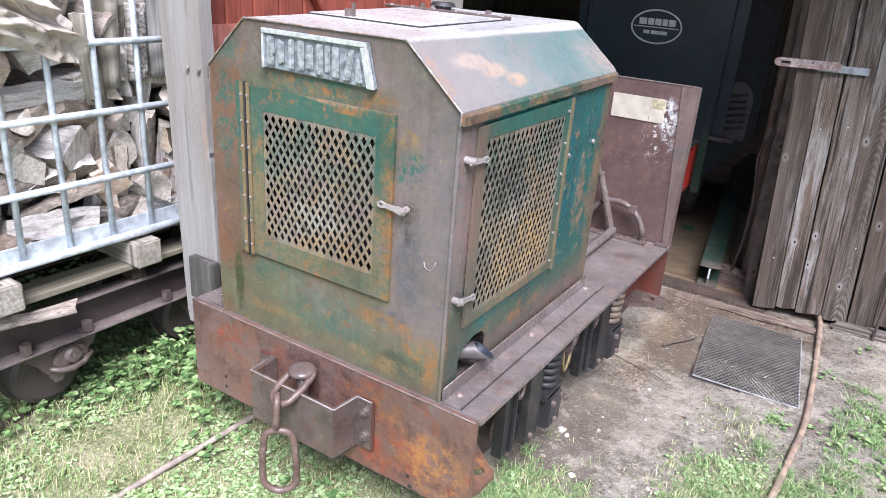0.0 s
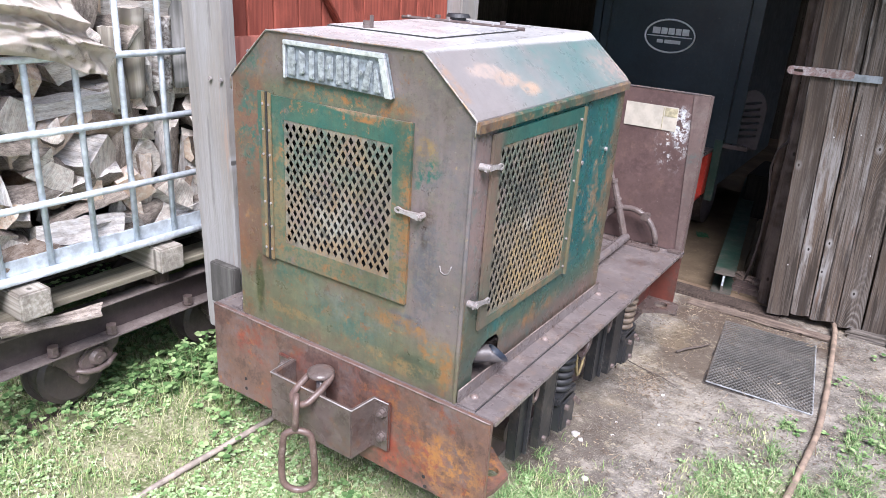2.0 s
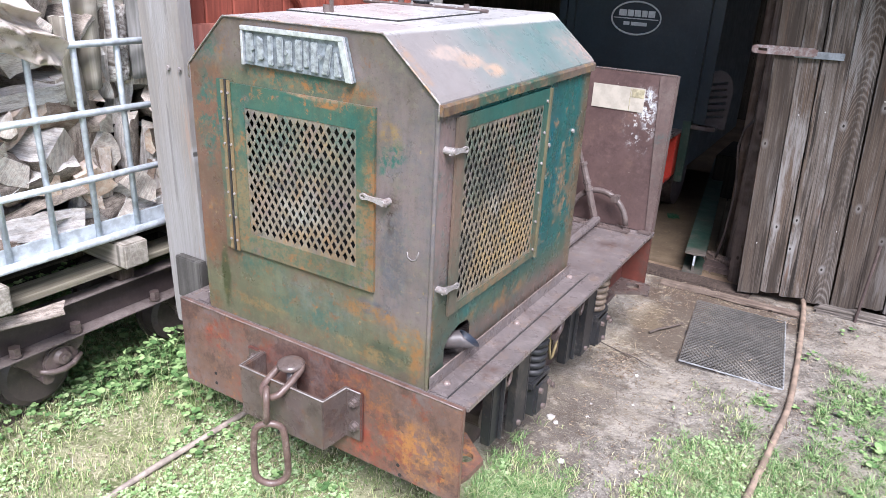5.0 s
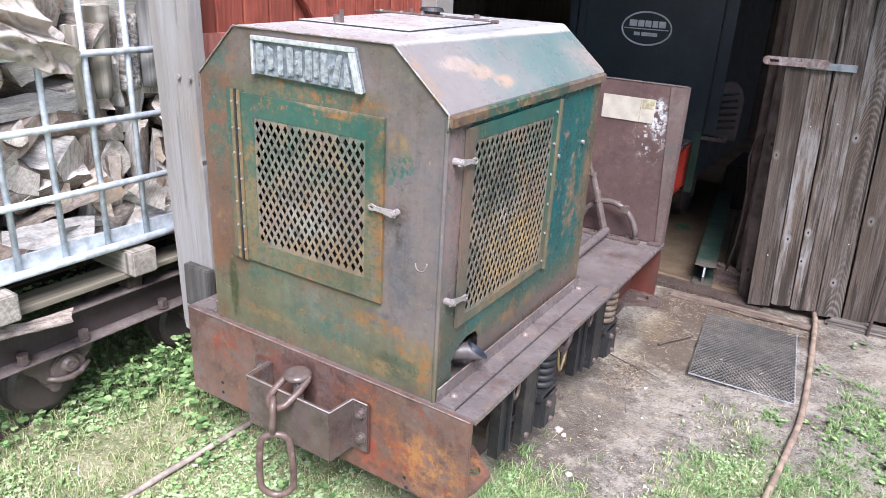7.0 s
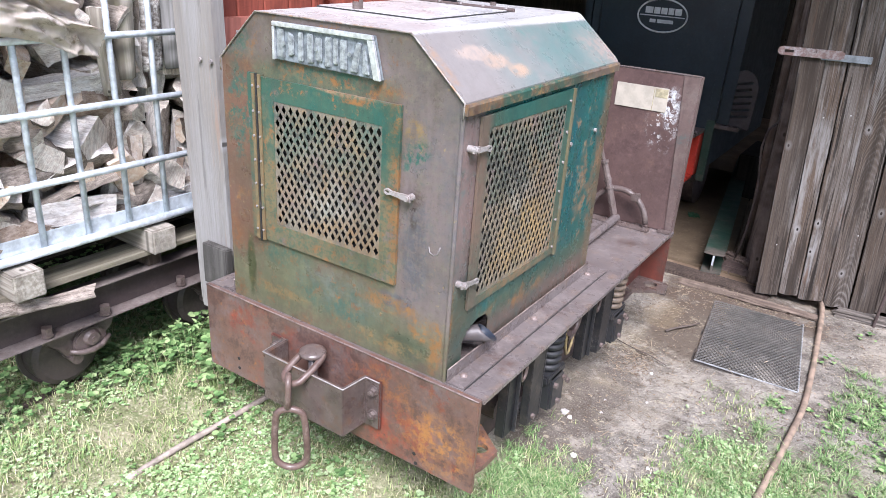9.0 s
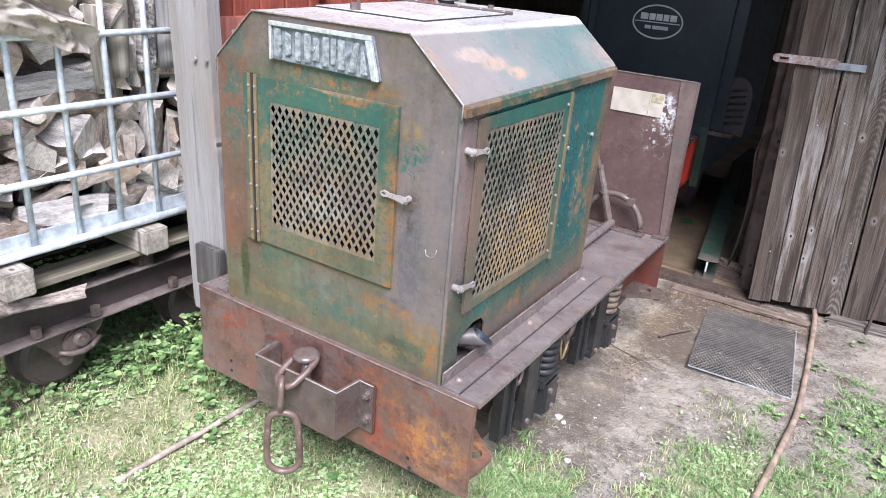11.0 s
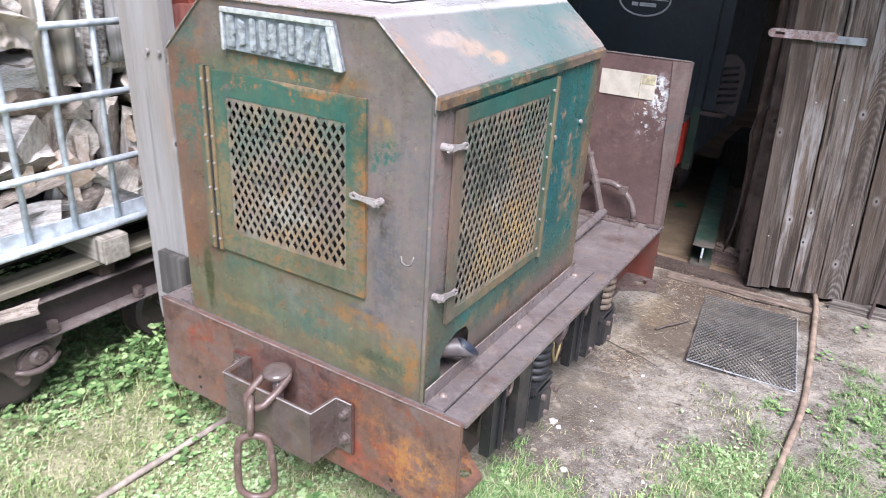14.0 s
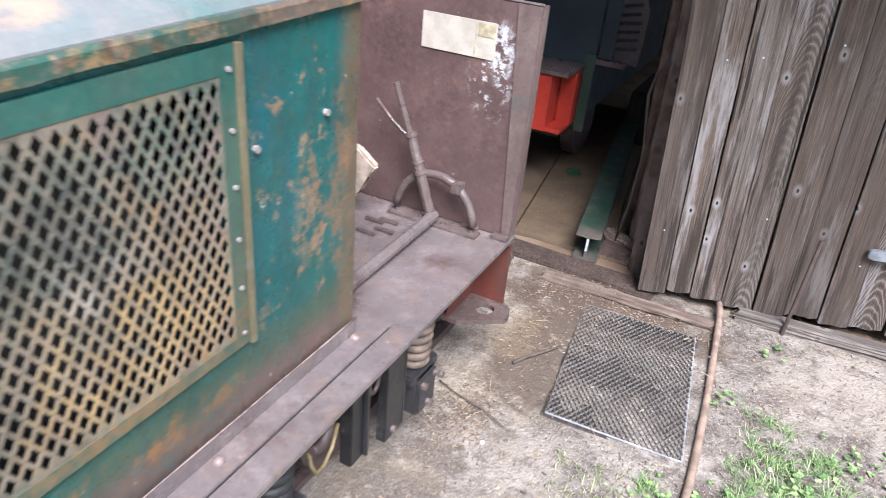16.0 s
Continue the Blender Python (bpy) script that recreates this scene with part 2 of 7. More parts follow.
roof_paint = painted_steel("roof_paint", (0.232, 0.212, 0.202), [
    ((0.120, 0.185, 0.178), 2.2, 0.30, 0.60, 2.0, (1, 0.14, 0.50), (2, 1.475, 1.44)),
    ((0.08, 0.19, 0.17), 6, 0.52, 0.66, 12.0, (1, 0.30, 0.60), (2, 1.46, 1.43)),
    ((0.30, 0.205, 0.145), 9, 0.44, 0.60, 51.0, (1, 0.03, 0.035, 2, 1.39, 0.09)),
    # flat top paled for the sky's reflection as well as dust
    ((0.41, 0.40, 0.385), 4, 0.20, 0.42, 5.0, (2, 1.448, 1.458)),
    ((0.30, 0.24, 0.21), 5, 0.34, 0.60, 15.0, (1, 0.75, 0.90), (2, 1.45, 1.40)),
    ((0.36, 0.29, 0.245), 24, 0.30, 0.55, 8.3, (1, 0.20, 0.085, 2, 1.404, 0.020)),
    ((0.36, 0.275, 0.215), 26, 0.32, 0.55, 18.3, (1, 0.27, 0.075, 2, 1.382, 0.020)),
    ((0.36, 0.265, 0.195), 28, 0.32, 0.55, 28.3, (1, 0.345, 0.06, 2, 1.356, 0.018)),
    # more of the sky's reflection painted on the flat top
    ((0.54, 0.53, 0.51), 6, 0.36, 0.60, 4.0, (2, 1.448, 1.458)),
], 0.36, 0.10, mottle=0.35, speck=0.5)
lip_paint = painted_steel("lip_paint", (0.135, 0.105, 0.085), [
    ((0.018, 0.085, 0.062), 12, 0.28, 0.44, 2.0, (1, 0.42, 0.34, 2, 1.295, 0.12)),
    ((0.30, 0.155, 0.060), 16, 0.42, 0.54, 5.0, (1, 0.28, 0.12)),
    ((0.27, 0.175, 0.080), 24, 0.50, 0.58, 25.0),
    ((0.20, 0.165, 0.12), 22, 0.52, 0.62, 15.0),
    (RUST, 14, 0.52, 0.64, 8.0),
], 0.45)
beam_paint = painted_steel("beam_paint", (0.145, 0.083, 0.064), [
    (MAUVE, 4, 0.40, 0.62, 6.0),
    ((0.22, 0.048, 0.030), 7, 0.44, 0.56, 3.0, (0, -0.36, 0.11, 2, 0.42, 0.07)),
    ((0.30, 0.060, 0.032), 7, 0.46, 0.54, 13.0, (0, -0.40, 0.045, 2, 0.455, 0.035)),
    ((0.27, 0.060, 0.034), 10, 0.42, 0.54, 4.0, (0, 0.28, 0.17, 2, 0.33, 0.13)),
    ((0.33, 0.066, 0.038), 9, 0.42, 0.54, 14.0, (0, 0.22, 0.12, 2, 0.29, 0.08)),
    ((0.20, 0.058, 0.036), 8, 0.52, 0.62, 24.0),
    ((0.33, 0.125, 0.042), 22, 0.46, 0.53, 2.0, (0, 0.20, 0.15, 2, 0.46, 0.07)),
    ((0.33, 0.135, 0.042), 24, 0.48, 0.55, 12.0, (0, 0.34, 0.13, 2, 0.38, 0.10)),
    ((0.26, 0.11, 0.042), 26, 0.56, 0.62, 5.0),
    ((0.34, 0.155, 0.050), 30, 0.44, 0.52, 32.0, (0, 0.43, 0.14, 2, 0.34, 0.13)),
    ((0.085, 0.050, 0.042), 12, 0.50, 0.60, 42.0),
], 0.40)
deck_paint = painted_steel("deck_paint", (0.146, 0.124, 0.120), [
    (RUST, 5, 0.52, 0.72, 3.0),
    ((0.235, 0.205, 0.195), 7, 0.46, 0.66, 7.0),
    ((0.19, 0.14, 0.11), 16, 0.50, 0.66, 5.0),
    ((0.30, 0.26, 0.23), 45, 0.60, 0.68, 15.0),
], 0.34, 0.12, speck=0.8)
panel_paint = painted_steel("panel_paint", (0.116, 0.075, 0.069), [
    ((0.080, 0.052, 0.050), 5, 0.42, 0.62, 3.0),
    ((0.17, 0.11, 0.09), 9, 0.52, 0.70, 6.0),
    ((0.5, 0.44, 0.38), 55, 0.665, 0.69, 2.0),
    ((0.58, 0.62, 0.64), 22, 0.47, 0.485, 4.6, (0, 0.452, 0.042, 2, 1.085, 0.10)),
    ((0.58, 0.60, 0.60), 30, 0.535, 0.55, 14.6, (0, 0.43, 0.10, 2, 1.03, 0.19)),
], 0.42, 0.12)
bare_steel = painted_steel("bare_steel", (0.125, 0.098, 0.090), [
    ((0.08, 0.056, 0.048), 9, 0.42, 0.66, 3.0),
    ((0.22, 0.185, 0.17), 12, 0.50, 0.70, 7.0),
], 0.36, 0.2)
coupler_steel = painted_steel("coupler_steel", (0.112, 0.086, 0.077), [
    ((0.055, 0.038, 0.033), 8, 0.42, 0.62, 3.0),
    ((0.15, 0.118, 0.105), 9, 0.46, 0.66, 7.0),
    ((0.13, 0.07, 0.045), 14, 0.50, 0.62, 17.0),
], 0.34, 0.2)
pipe_steel = painted_steel("pipe_steel", (0.082, 0.074, 0.076), [((0.10, 0.08, 0.075), 20, 0.42, 0.62, 3.0)], 0.5, 0.2)
pipe_inside = painted_steel("pipe_inside", (0.022, 0.030, 0.045), [((0.07, 0.06, 0.055), 20, 0.45, 0.62, 3.0)], 0.5, 0.1)
dull_edge = painted_steel("dull_edge", (0.26, 0.205, 0.185), [((0.13, 0.095, 0.085), 18, 0.42, 0.58, 3.0)], 0.4, 0.1)
chipped_edge = painted_steel("chipped_edge", (0.40, 0.375, 0.35), [((0.16, 0.115, 0.095), 16, 0.40, 0.54, 3.0), ((0.28, 0.16, 0.075), 22, 0.48, 0.58, 9.0)], 0.4, 0.1)
chain_steel = painted_steel("chain_steel", (0.135, 0.090, 0.075), [((0.075, 0.045, 0.038), 20, 0.42, 0.60, 3.0), ((0.20, 0.15, 0.13), 30, 0.50, 0.62, 9.0)], 0.45)
black_iron = painted_steel("black_iron", (0.014, 0.015, 0.017), [
    ((0.050, 0.042, 0.036), 9, 0.48, 0.66, 3.0),
    ((0.09, 0.085, 0.078), 16, 0.57, 0.68, 5.0),
], 0.5, 0.1)
rust_iron = painted_steel("rust_iron", (0.085, 0.060, 0.055), [
    ((0.16, 0.115, 0.098), 7, 0.46, 0.64, 3.0),
    ((0.045, 0.030, 0.027), 12, 0.48, 0.64, 5.0),
], 0.55)
red_iron = painted_steel("red_iron", (0.122, 0.034, 0.024), [((0.085, 0.045, 0.036), 9, 0.42, 0.60, 2.0)], 0.5)
brass_strip = painted_steel("brass_strip", (0.19, 0.14, 0.075), [((0.07, 0.115, 0.075), 7, 0.46, 0.60, 3.0), ((0.15, 0.09, 0.05), 14, 0.48, 0.66, 5.0), (GOLD, 12, 0.50, 0.62, 15.0)], 0.45)
strip_brown = painted_steel("strip_brown", (0.132, 0.094, 0.086), [((0.17, 0.135, 0.122), 8, 0.46, 0.62, 3.0), ((0.09, 0.115, 0.11), 6, 0.54, 0.64, 5.0)], 0.45)
strip_green = painted_steel("strip_green", (0.15, 0.135, 0.080), [((0.20, 0.15, 0.09), 8, 0.50, 0.62, 3.0), ((0.17, 0.185, 0.16), 12, 0.48, 0.64, 5.0)], 0.45)
weld_grey = painted_steel("weld_grey", (0.19, 0.175, 0.17), [((0.10, 0.082, 0.075), 60, 0.44, 0.56, 3.0)], 0.5, 0.1)
latch_steel = painted_steel("latch_steel", (0.30, 0.278, 0.268), [((0.20, 0.15, 0.135), 40, 0.45, 0.65, 3.0)], 0.35, 0.1)
hasp_red = painted_steel("hasp_red", (0.19, 0.115, 0.105), [((0.33, 0.30, 0.30), 24, 0.44, 0.56, 3.0), ((0.08, 0.05, 0.045), 45, 0.54, 0.64, 6.0)], 0.45)
guard_steel = painted_steel("guard_steel", (0.024, 0.025, 0.027), [((0.058, 0.052, 0.048), 9, 0.48, 0.66, 3.0)], 0.45, 0.1)
green_iron = painted_steel("green_iron", (0.015, 0.055, 0.038), [((0.050, 0.065, 0.048), 6, 0.42, 0.62, 3.0), ((0.10, 0.085, 0.070), 12, 0.50, 0.64, 5.0), ((0.13, 0.105, 0.09), 5, 0.30, 0.55, 8.0, (1, 2.72, 2.62))], 0.55)
cab_paint = painted_steel("cab_paint", (0.024, 0.037, 0.046), [((0.036, 0.050, 0.056), 3, 0.45, 0.65, 3.0), ((0.085, 0.085, 0.075), 40, 0.70, 0.74, 5.0)], 0.45, 0.1)
bright_red = painted_steel("bright_red", (0.44, 0.040, 0.022), [((0.30, 0.035, 0.022), 6, 0.48, 0.68, 3.0)], 0.5, 0.1)


def plain(name, color, rough=0.5, metal=0.0, spread=0.25, scale=40, strength=0.2):
    k = Nodes(name)
    dark = tuple(c * (1 - spread) for c in color)
    light = tuple(min(1.0, c * (1 + spread)) for c in color)
    tone = k.mix(k.ramp(k.noise(scale), 0.35, 0.65), dark, light)
    tone = k.mix(k.ramp(k.noise(scale * 0.15, shift=4), 0.4, 0.7, 0, 0.45), tone, dark)
    return k.done(tone, rough, metal, k.noise(scale * 4), strength, 0.001)


aluminium = plain("aluminium", (0.66, 0.68, 0.70), 0.32, 0.6, 0.18, 60, 0.3)
dull_aluminium = plain("dull_aluminium", (0.40, 0.43, 0.45), 0.42, 0.55, 0.35, 70, 0.4)
plate_recess = plain("plate_recess", (0.22, 0.25, 0.27), 0.5, 0.2, 0.4, 50, 0.3)
galvanised = plain("galvanised", (0.52, 0.57, 0.61), 0.42, 0.35, 0.20, 30, 0.15)
zinc_dull = plain("zinc_dull", (0.20, 0.22, 0.24), 0.5, 0.2, 0.3, 25)
rubber = plain("rubber", (0.022, 0.022, 0.024), 0.55)
label_plate = plain("label_plate", (0.43, 0.395, 0.33), 0.5, 0.0, 0.14, 22)
label_yellow = plain("label_yellow", (0.37, 0.335, 0.22), 0.5, 0.0, 0.3, 60)
white_paint = plain("white_paint", (0.62, 0.64, 0.64), 0.5, 0.0, 0.15)
dark_void = plain("dark_void", (0.020, 0.020, 0.019), 0.8)
def canvas_cloth():
    k = Nodes("canvas")
    tone = k.mix(k.ramp(k.noise(5, detail=8, rough=0.7), 0.38, 0.62), (0.86, 0.80, 0.75), (0.72, 0.64, 0.56))
    tone = k.mix(k.ramp(k.noise(9, shift=6, detail=8, rough=0.75), 0.56, 0.68, 0, 0.75), tone, (0.32, 0.245, 0.165))
    tone = k.mix(k.ramp(k.noise(60, shift=9, detail=4), 0.55, 0.70, 0, 0.4), tone, (0.74, 0.70, 0.64))
    return k.done(tone, 0.9, 0.0, k.math("ADD", k.noise(300, detail=3), k.math("MULTIPLY", k.noise(24, shift=3), 4.0)), 0.5, 0.004, 0.2)


canvas = canvas_cloth()
seat_mat = plain("seat_mat", (0.38, 0.315, 0.25), 0.6)
yellow_hose = plain("yellow_hose", (0.24, 0.185, 0.09), 0.6)


def timber(name, light, dark, along=2, scale=1.0, rough=0.8, knots=True, moss=0.0, arch=0.55, knot=3.2, fleck=0.25, warm=0.0, vary=0.5):
    """Weathered wood with its grain along one axis."""
    k = Nodes(name)
    k.shifted()
    stretch = [30.0, 30.0, 30.0]
    stretch[along] = 0.55
    rings = k.noise(2.6 * scale, tuple(stretch), 0.0, 6, 0.62)
    wide = [3.2, 3.2, 3.2]
    wide[along] = 0.35
    bands = k.noise(3.4 * scale, tuple(wide), 5.0, 5, 0.6)
    tone = k.mix(k.ramp(rings, 0.34, 0.66), dark, light)
    wave = k.n.new("ShaderNodeTexWave")
    wave.wave_type, wave.bands_direction = "BANDS", "XYZ"[0 if along else 1]
    wave.inputs["Scale"].default_value, wave.inputs["Distortion"].default_value = 22.0, 16.0
    wave.inputs["Detail"].default_value, wave.inputs["Detail Scale"].default_value = 2.0, 0.9
    wm = k.n.new("ShaderNodeMapping")
    ws = [1.0, 1.0, 1.0]
    ws[along] = 0.13
    wm.inputs["Scale"].default_value = ws
    k.l.new(k.co, wm.inputs["Vector"]), k.l.new(wm.outputs[0], wave.inputs["Vector"])
    tone = k.mix(k.ramp(wave.outputs["Fac"], 0.55, 0.95, 0.0, arch), tone, tuple(c * 0.6 for c in dark))
    tone = k.mix(k.ramp(bands, 0.42, 0.70, 0.0, 0.75), tone, tuple(c * 0.55 for c in dark))
    mid = tuple((a + b) / 2 for a, b in zip(light, dark))
    tone = k.mix(k.math("MULTIPLY", k.random(), vary), tone, tuple(c * 0.5 for c in mid))
    tone = k.mix(k.ramp(k.noise(6, shift=9), 0.55, 0.75, 0, fleck), tone, (light[0] * 1.25, light[1] * 1.24, light[2] * 1.22))
    if warm:
        tone = k.mix(k.ramp(k.random(), 0.70, 0.80, 0, warm), tone, (mid[0] * 0.95, mid[1] * 0.72, mid[2] * 0.52))
        tone = k.mix(k.ramp(k.noise(3.5, shift=12, detail=7), 0.55, 0.70, 0, 0.55), tone, (dark[0] * 0.45, dark[1] * 0.42, dark[2] * 0.38))
        crack = [11.0, 11.0, 11.0]
        crack[along] = 0.8
        tone = k.mix(k.ramp(k.noise(5.0, tuple(crack), 31, 6, 0.7), 0.60, 0.66, 0, 0.85), tone, tuple(c * 0.22 for c in dark))
        tone = k.mix(k.ramp(k.noise(9, shift=52, detail=6), 0.40, 0.72, 0, 0.55), tone, tuple(min(0.88, c * 1.2) for c in light))
    if knots:
        v = k.n.new("ShaderNodeTexVoronoi")
        v.voronoi_dimensions = "2D"
        v.inputs["Scale"].default_value = knot
        flat = k.n.new("ShaderNodeCombineXYZ")
        k.l.new(k.math("MULTIPLY", k.axis(1 if along == 0 else 0), 1.7), flat.inputs[0])
        k.l.new(k.math("MULTIPLY", k.axis(along), 1.1), flat.inputs[1])
        k.l.new(flat.outputs[0], v.inputs["Vector"])
        tone = k.mix(k.ramp(v.outputs["Distance"], 0.05, 0.16, 0.45, 0.0), tone, light)
        tone = k.mix(k.ramp(v.outputs["Distance"], 0.022, 0.055, 0.9, 0.0), tone, tuple(c * 0.3 for c in dark))
    if moss:
        tone = k.mix(k.ramp(k.noise(5, shift=3), 0.5, 0.7, 0, moss), tone, (0.20, 0.19, 0.08))
    return k.done(tone, rough, 0.0, k.math("ADD", rings, k.noise(120, tuple(stretch), 2)), 0.55, 0.003, 0.3)


def weathered_plank(name, body, warm, silver, dark, streaks=0.85, rings=0.8, stain=0.6, vary=0.45, offset=0.04):
    """Silvered board: grain along z, arched growth rings, dark rain streaks, cracks, knots."""
    k = Nodes(name)
    k.shifted((0.0, 3.0, 31.0))
    u, v = k.axis(0), k.axis(2)
    black = tuple(c * 0.35 for c in dark)
    fine = k.noise(3.0, (42, 20, 0.9), 0.0, 8, 0.68)
    thread = k.noise(3.0, (150, 40, 2.2), 4.0, 4, 0.6)
    tone = k.mix(k.ramp(k.noise(1.8, (5, 3, 0.9), 7.0, 6, 0.6), 0.38, 0.62), body, warm)
    tone = k.mix(k.ramp(fine, 0.34, 0.56, 0.85, 0.0), tone, dark)
    tone = k.mix(k.ramp(thread, 0.52, 0.68, 0.0, 0.4), tone, silver)
    # growth rings, arched where the board was cut flat
    swell = k.math("MULTIPLY", k.math("SUBTRACT", k.noise(1.5, (5, 1, 1.2), 15.0, 3), 0.5), 0.16)
    cu = k.math("ADD", u, k.math("MULTIPLY", k.math("SUBTRACT", k.random(), 0.5), offset))
    arch = k.math("ADD", k.math("MULTIPLY", k.math("MULTIPLY", cu, cu), 48.0), k.math("ADD", v, swell))
    ring = k.math("SINE", k.math("MULTIPLY", arch, 165.0))
    flat_cut = k.math("MULTIPLY", k.ramp(k.math("FRACT", k.math("MULTIPLY", k.random(), 7.13)), 0.45, 0.60), k.ramp(k.noise(1.0, (1, 1, 1.0), 27.0, 3), 0.38, 0.56))
    tone = k.mix(k.math("MULTIPLY", k.math("MULTIPLY", k.ramp(ring, -0.1, 0.8), flat_cut), rings), tone, dark)
    tone = k.mix(k.math("MULTIPLY", k.math("MULTIPLY", k.ramp(ring, -0.55, -0.95), flat_cut), rings * 0.6), tone, silver)
    # silver bleaching, dark rain streaks, rust-brown stains and cracks
    tone = k.mix(k.ramp(k.noise(1.7, (7, 3, 0.8), 41.0, 7, 0.7), 0.52, 0.66, 0.0, 0.7), tone, silver)
    tone = k.mix(k.ramp(k.noise(1.6, (9, 5, 0.55), 53.0, 7, 0.7), 0.50, 0.62, 0.0, streaks), tone, tuple(c * 0.8 for c in dark))
    tone = k.mix(k.ramp(k.noise(2.4, (16, 5, 0.5), 77.0, 5, 0.65), 0.60, 0.63, 0.0, streaks), tone, black)
    tone = k.mix(k.ramp(k.noise(2.1, (9, 5, 0.7), 63.0, 6, 0.7), 0.58, 0.66, 0.0, stain), tone, (warm[0] * 1.25, warm[1] * 0.95, warm[2] * 0.8))
    spots = k.n.new("ShaderNodeTexVoronoi")
    spots.voronoi_dimensions = "2D"
    spots.inputs["Scale"].default_value = 3.4
    flat = k.n.new("ShaderNodeCombineXYZ")
    k.l.new(k.math("MULTIPLY", u, 1.6), flat.inputs[0]), k.l.new(v, flat.inputs[1])
    k.l.new(flat.outputs[0], spots.inputs["Vector"])
    some = k.n.new("ShaderNodeSeparateColor")
    k.l.new(spots.outputs["Color"], some.inputs[0])
    pick = k.ramp(some.outputs[0], 0.40, 0.44)
    wobble = k.math("ADD", spots.outputs["Distance"], k.math("MULTIPLY", k.math("SUBTRACT", fine, 0.5), 0.04))
    tone = k.mix(k.math("MULTIPLY", k.ramp(wobble, 0.03, 0.12, 0.7, 0.0), pick), tone, silver)
    tone = k.mix(k.math("MULTIPLY", k.ramp(wobble, 0.018, 0.036, 1.0, 0.0), pick), tone, black)
    shade = k.ramp(k.math("FRACT", k.math("MULTIPLY", k.random(), 3.71)), 0.0, 1.0, 0.0, vary)
    tone = k.mix(shade, tone, tuple(c * 1.3 for c in dark))
    return k.done(tone, 0.82, 0.0, k.math("ADD", fine, k.math("MULTIPLY", thread, 0.5)), 0.7, 0.004, 0.25)


plank_wood = weathered_plank("plank_wood", (0.132, 0.111, 0.095), (0.105, 0.076, 0.056), (0.285, 0.275, 0.265), (0.036, 0.028, 0.022), rings=0.62, vary=0.6)
post_wood = weathered_plank("post_wood", (0.275, 0.268, 0.260), (0.245, 0.226, 0.204), (0.325, 0.325, 0.325), (0.222, 0.212, 0.200), 0.35, 0.22, 0.60, 0.0, 0.0)
nail_steel = plain("nail_steel", (0.36, 0.35, 0.34), 0.45, 0.3, 0.3, 90)
pole_wood = timber("pole_wood", (0.25, 0.185, 0.150), (0.125, 0.088, 0.070), warm=0.2)
brown_wood = timber("brown_wood", (0.120, 0.090, 0.072), (0.055, 0.038, 0.030))
short_wood = timber("short_wood", (0.150, 0.143, 0.132), (0.075, 0.070, 0.064), arch=0.1)
rotten_wood = timber("rotten_wood", (0.215, 0.165, 0.130), (0.095, 0.068, 0.053), along=0, arch=0.2, warm=0.3)
sill_wood = timber("sill_wood", (0.27, 0.24, 0.21), (0.105, 0.086, 0.072), along=0, arch=0.2)
red_wood = timber("red_wood", (0.38, 0.098, 0.062), (0.25, 0.062, 0.040), knots=False)
pink_wood = timber("pink_wood", (0.54, 0.21, 0.16), (0.43, 0.155, 0.115), knots=False)
pallet_wood = timber("pallet_wood", (0.33, 0.305, 0.235), (0.17, 0.15, 0.11), along=1, scale=0.5, moss=0.6, arch=0.2)
block_wood = timber("block_wood", (0.47, 0.435, 0.38), (0.24, 0.21, 0.17), along=0, arch=0.2)
barn_wood = timber("barn_wood", (0.16, 0.135, 0.11), (0.085, 0.07, 0.056))
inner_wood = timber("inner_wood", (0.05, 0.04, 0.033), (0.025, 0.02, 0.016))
split_wood = timber("split_wood", (0.92, 0.88, 0.82), (0.54, 0.48, 0.43), along=0, knots=False, arch=0.16, scale=0.8, warm=0.6, vary=0.32)
end_wood = timber("end_wood", (0.84, 0.76, 0.67), (0.54, 0.46, 0.39), along=1, knots=False, arch=0.2, warm=0.6, vary=0.3)
bark = timber("bark", (0.46, 0.40, 0.345), (0.17, 0.132, 0.106), along=0, scale=2.0, knots=False, warm=0.4, vary=0.35)


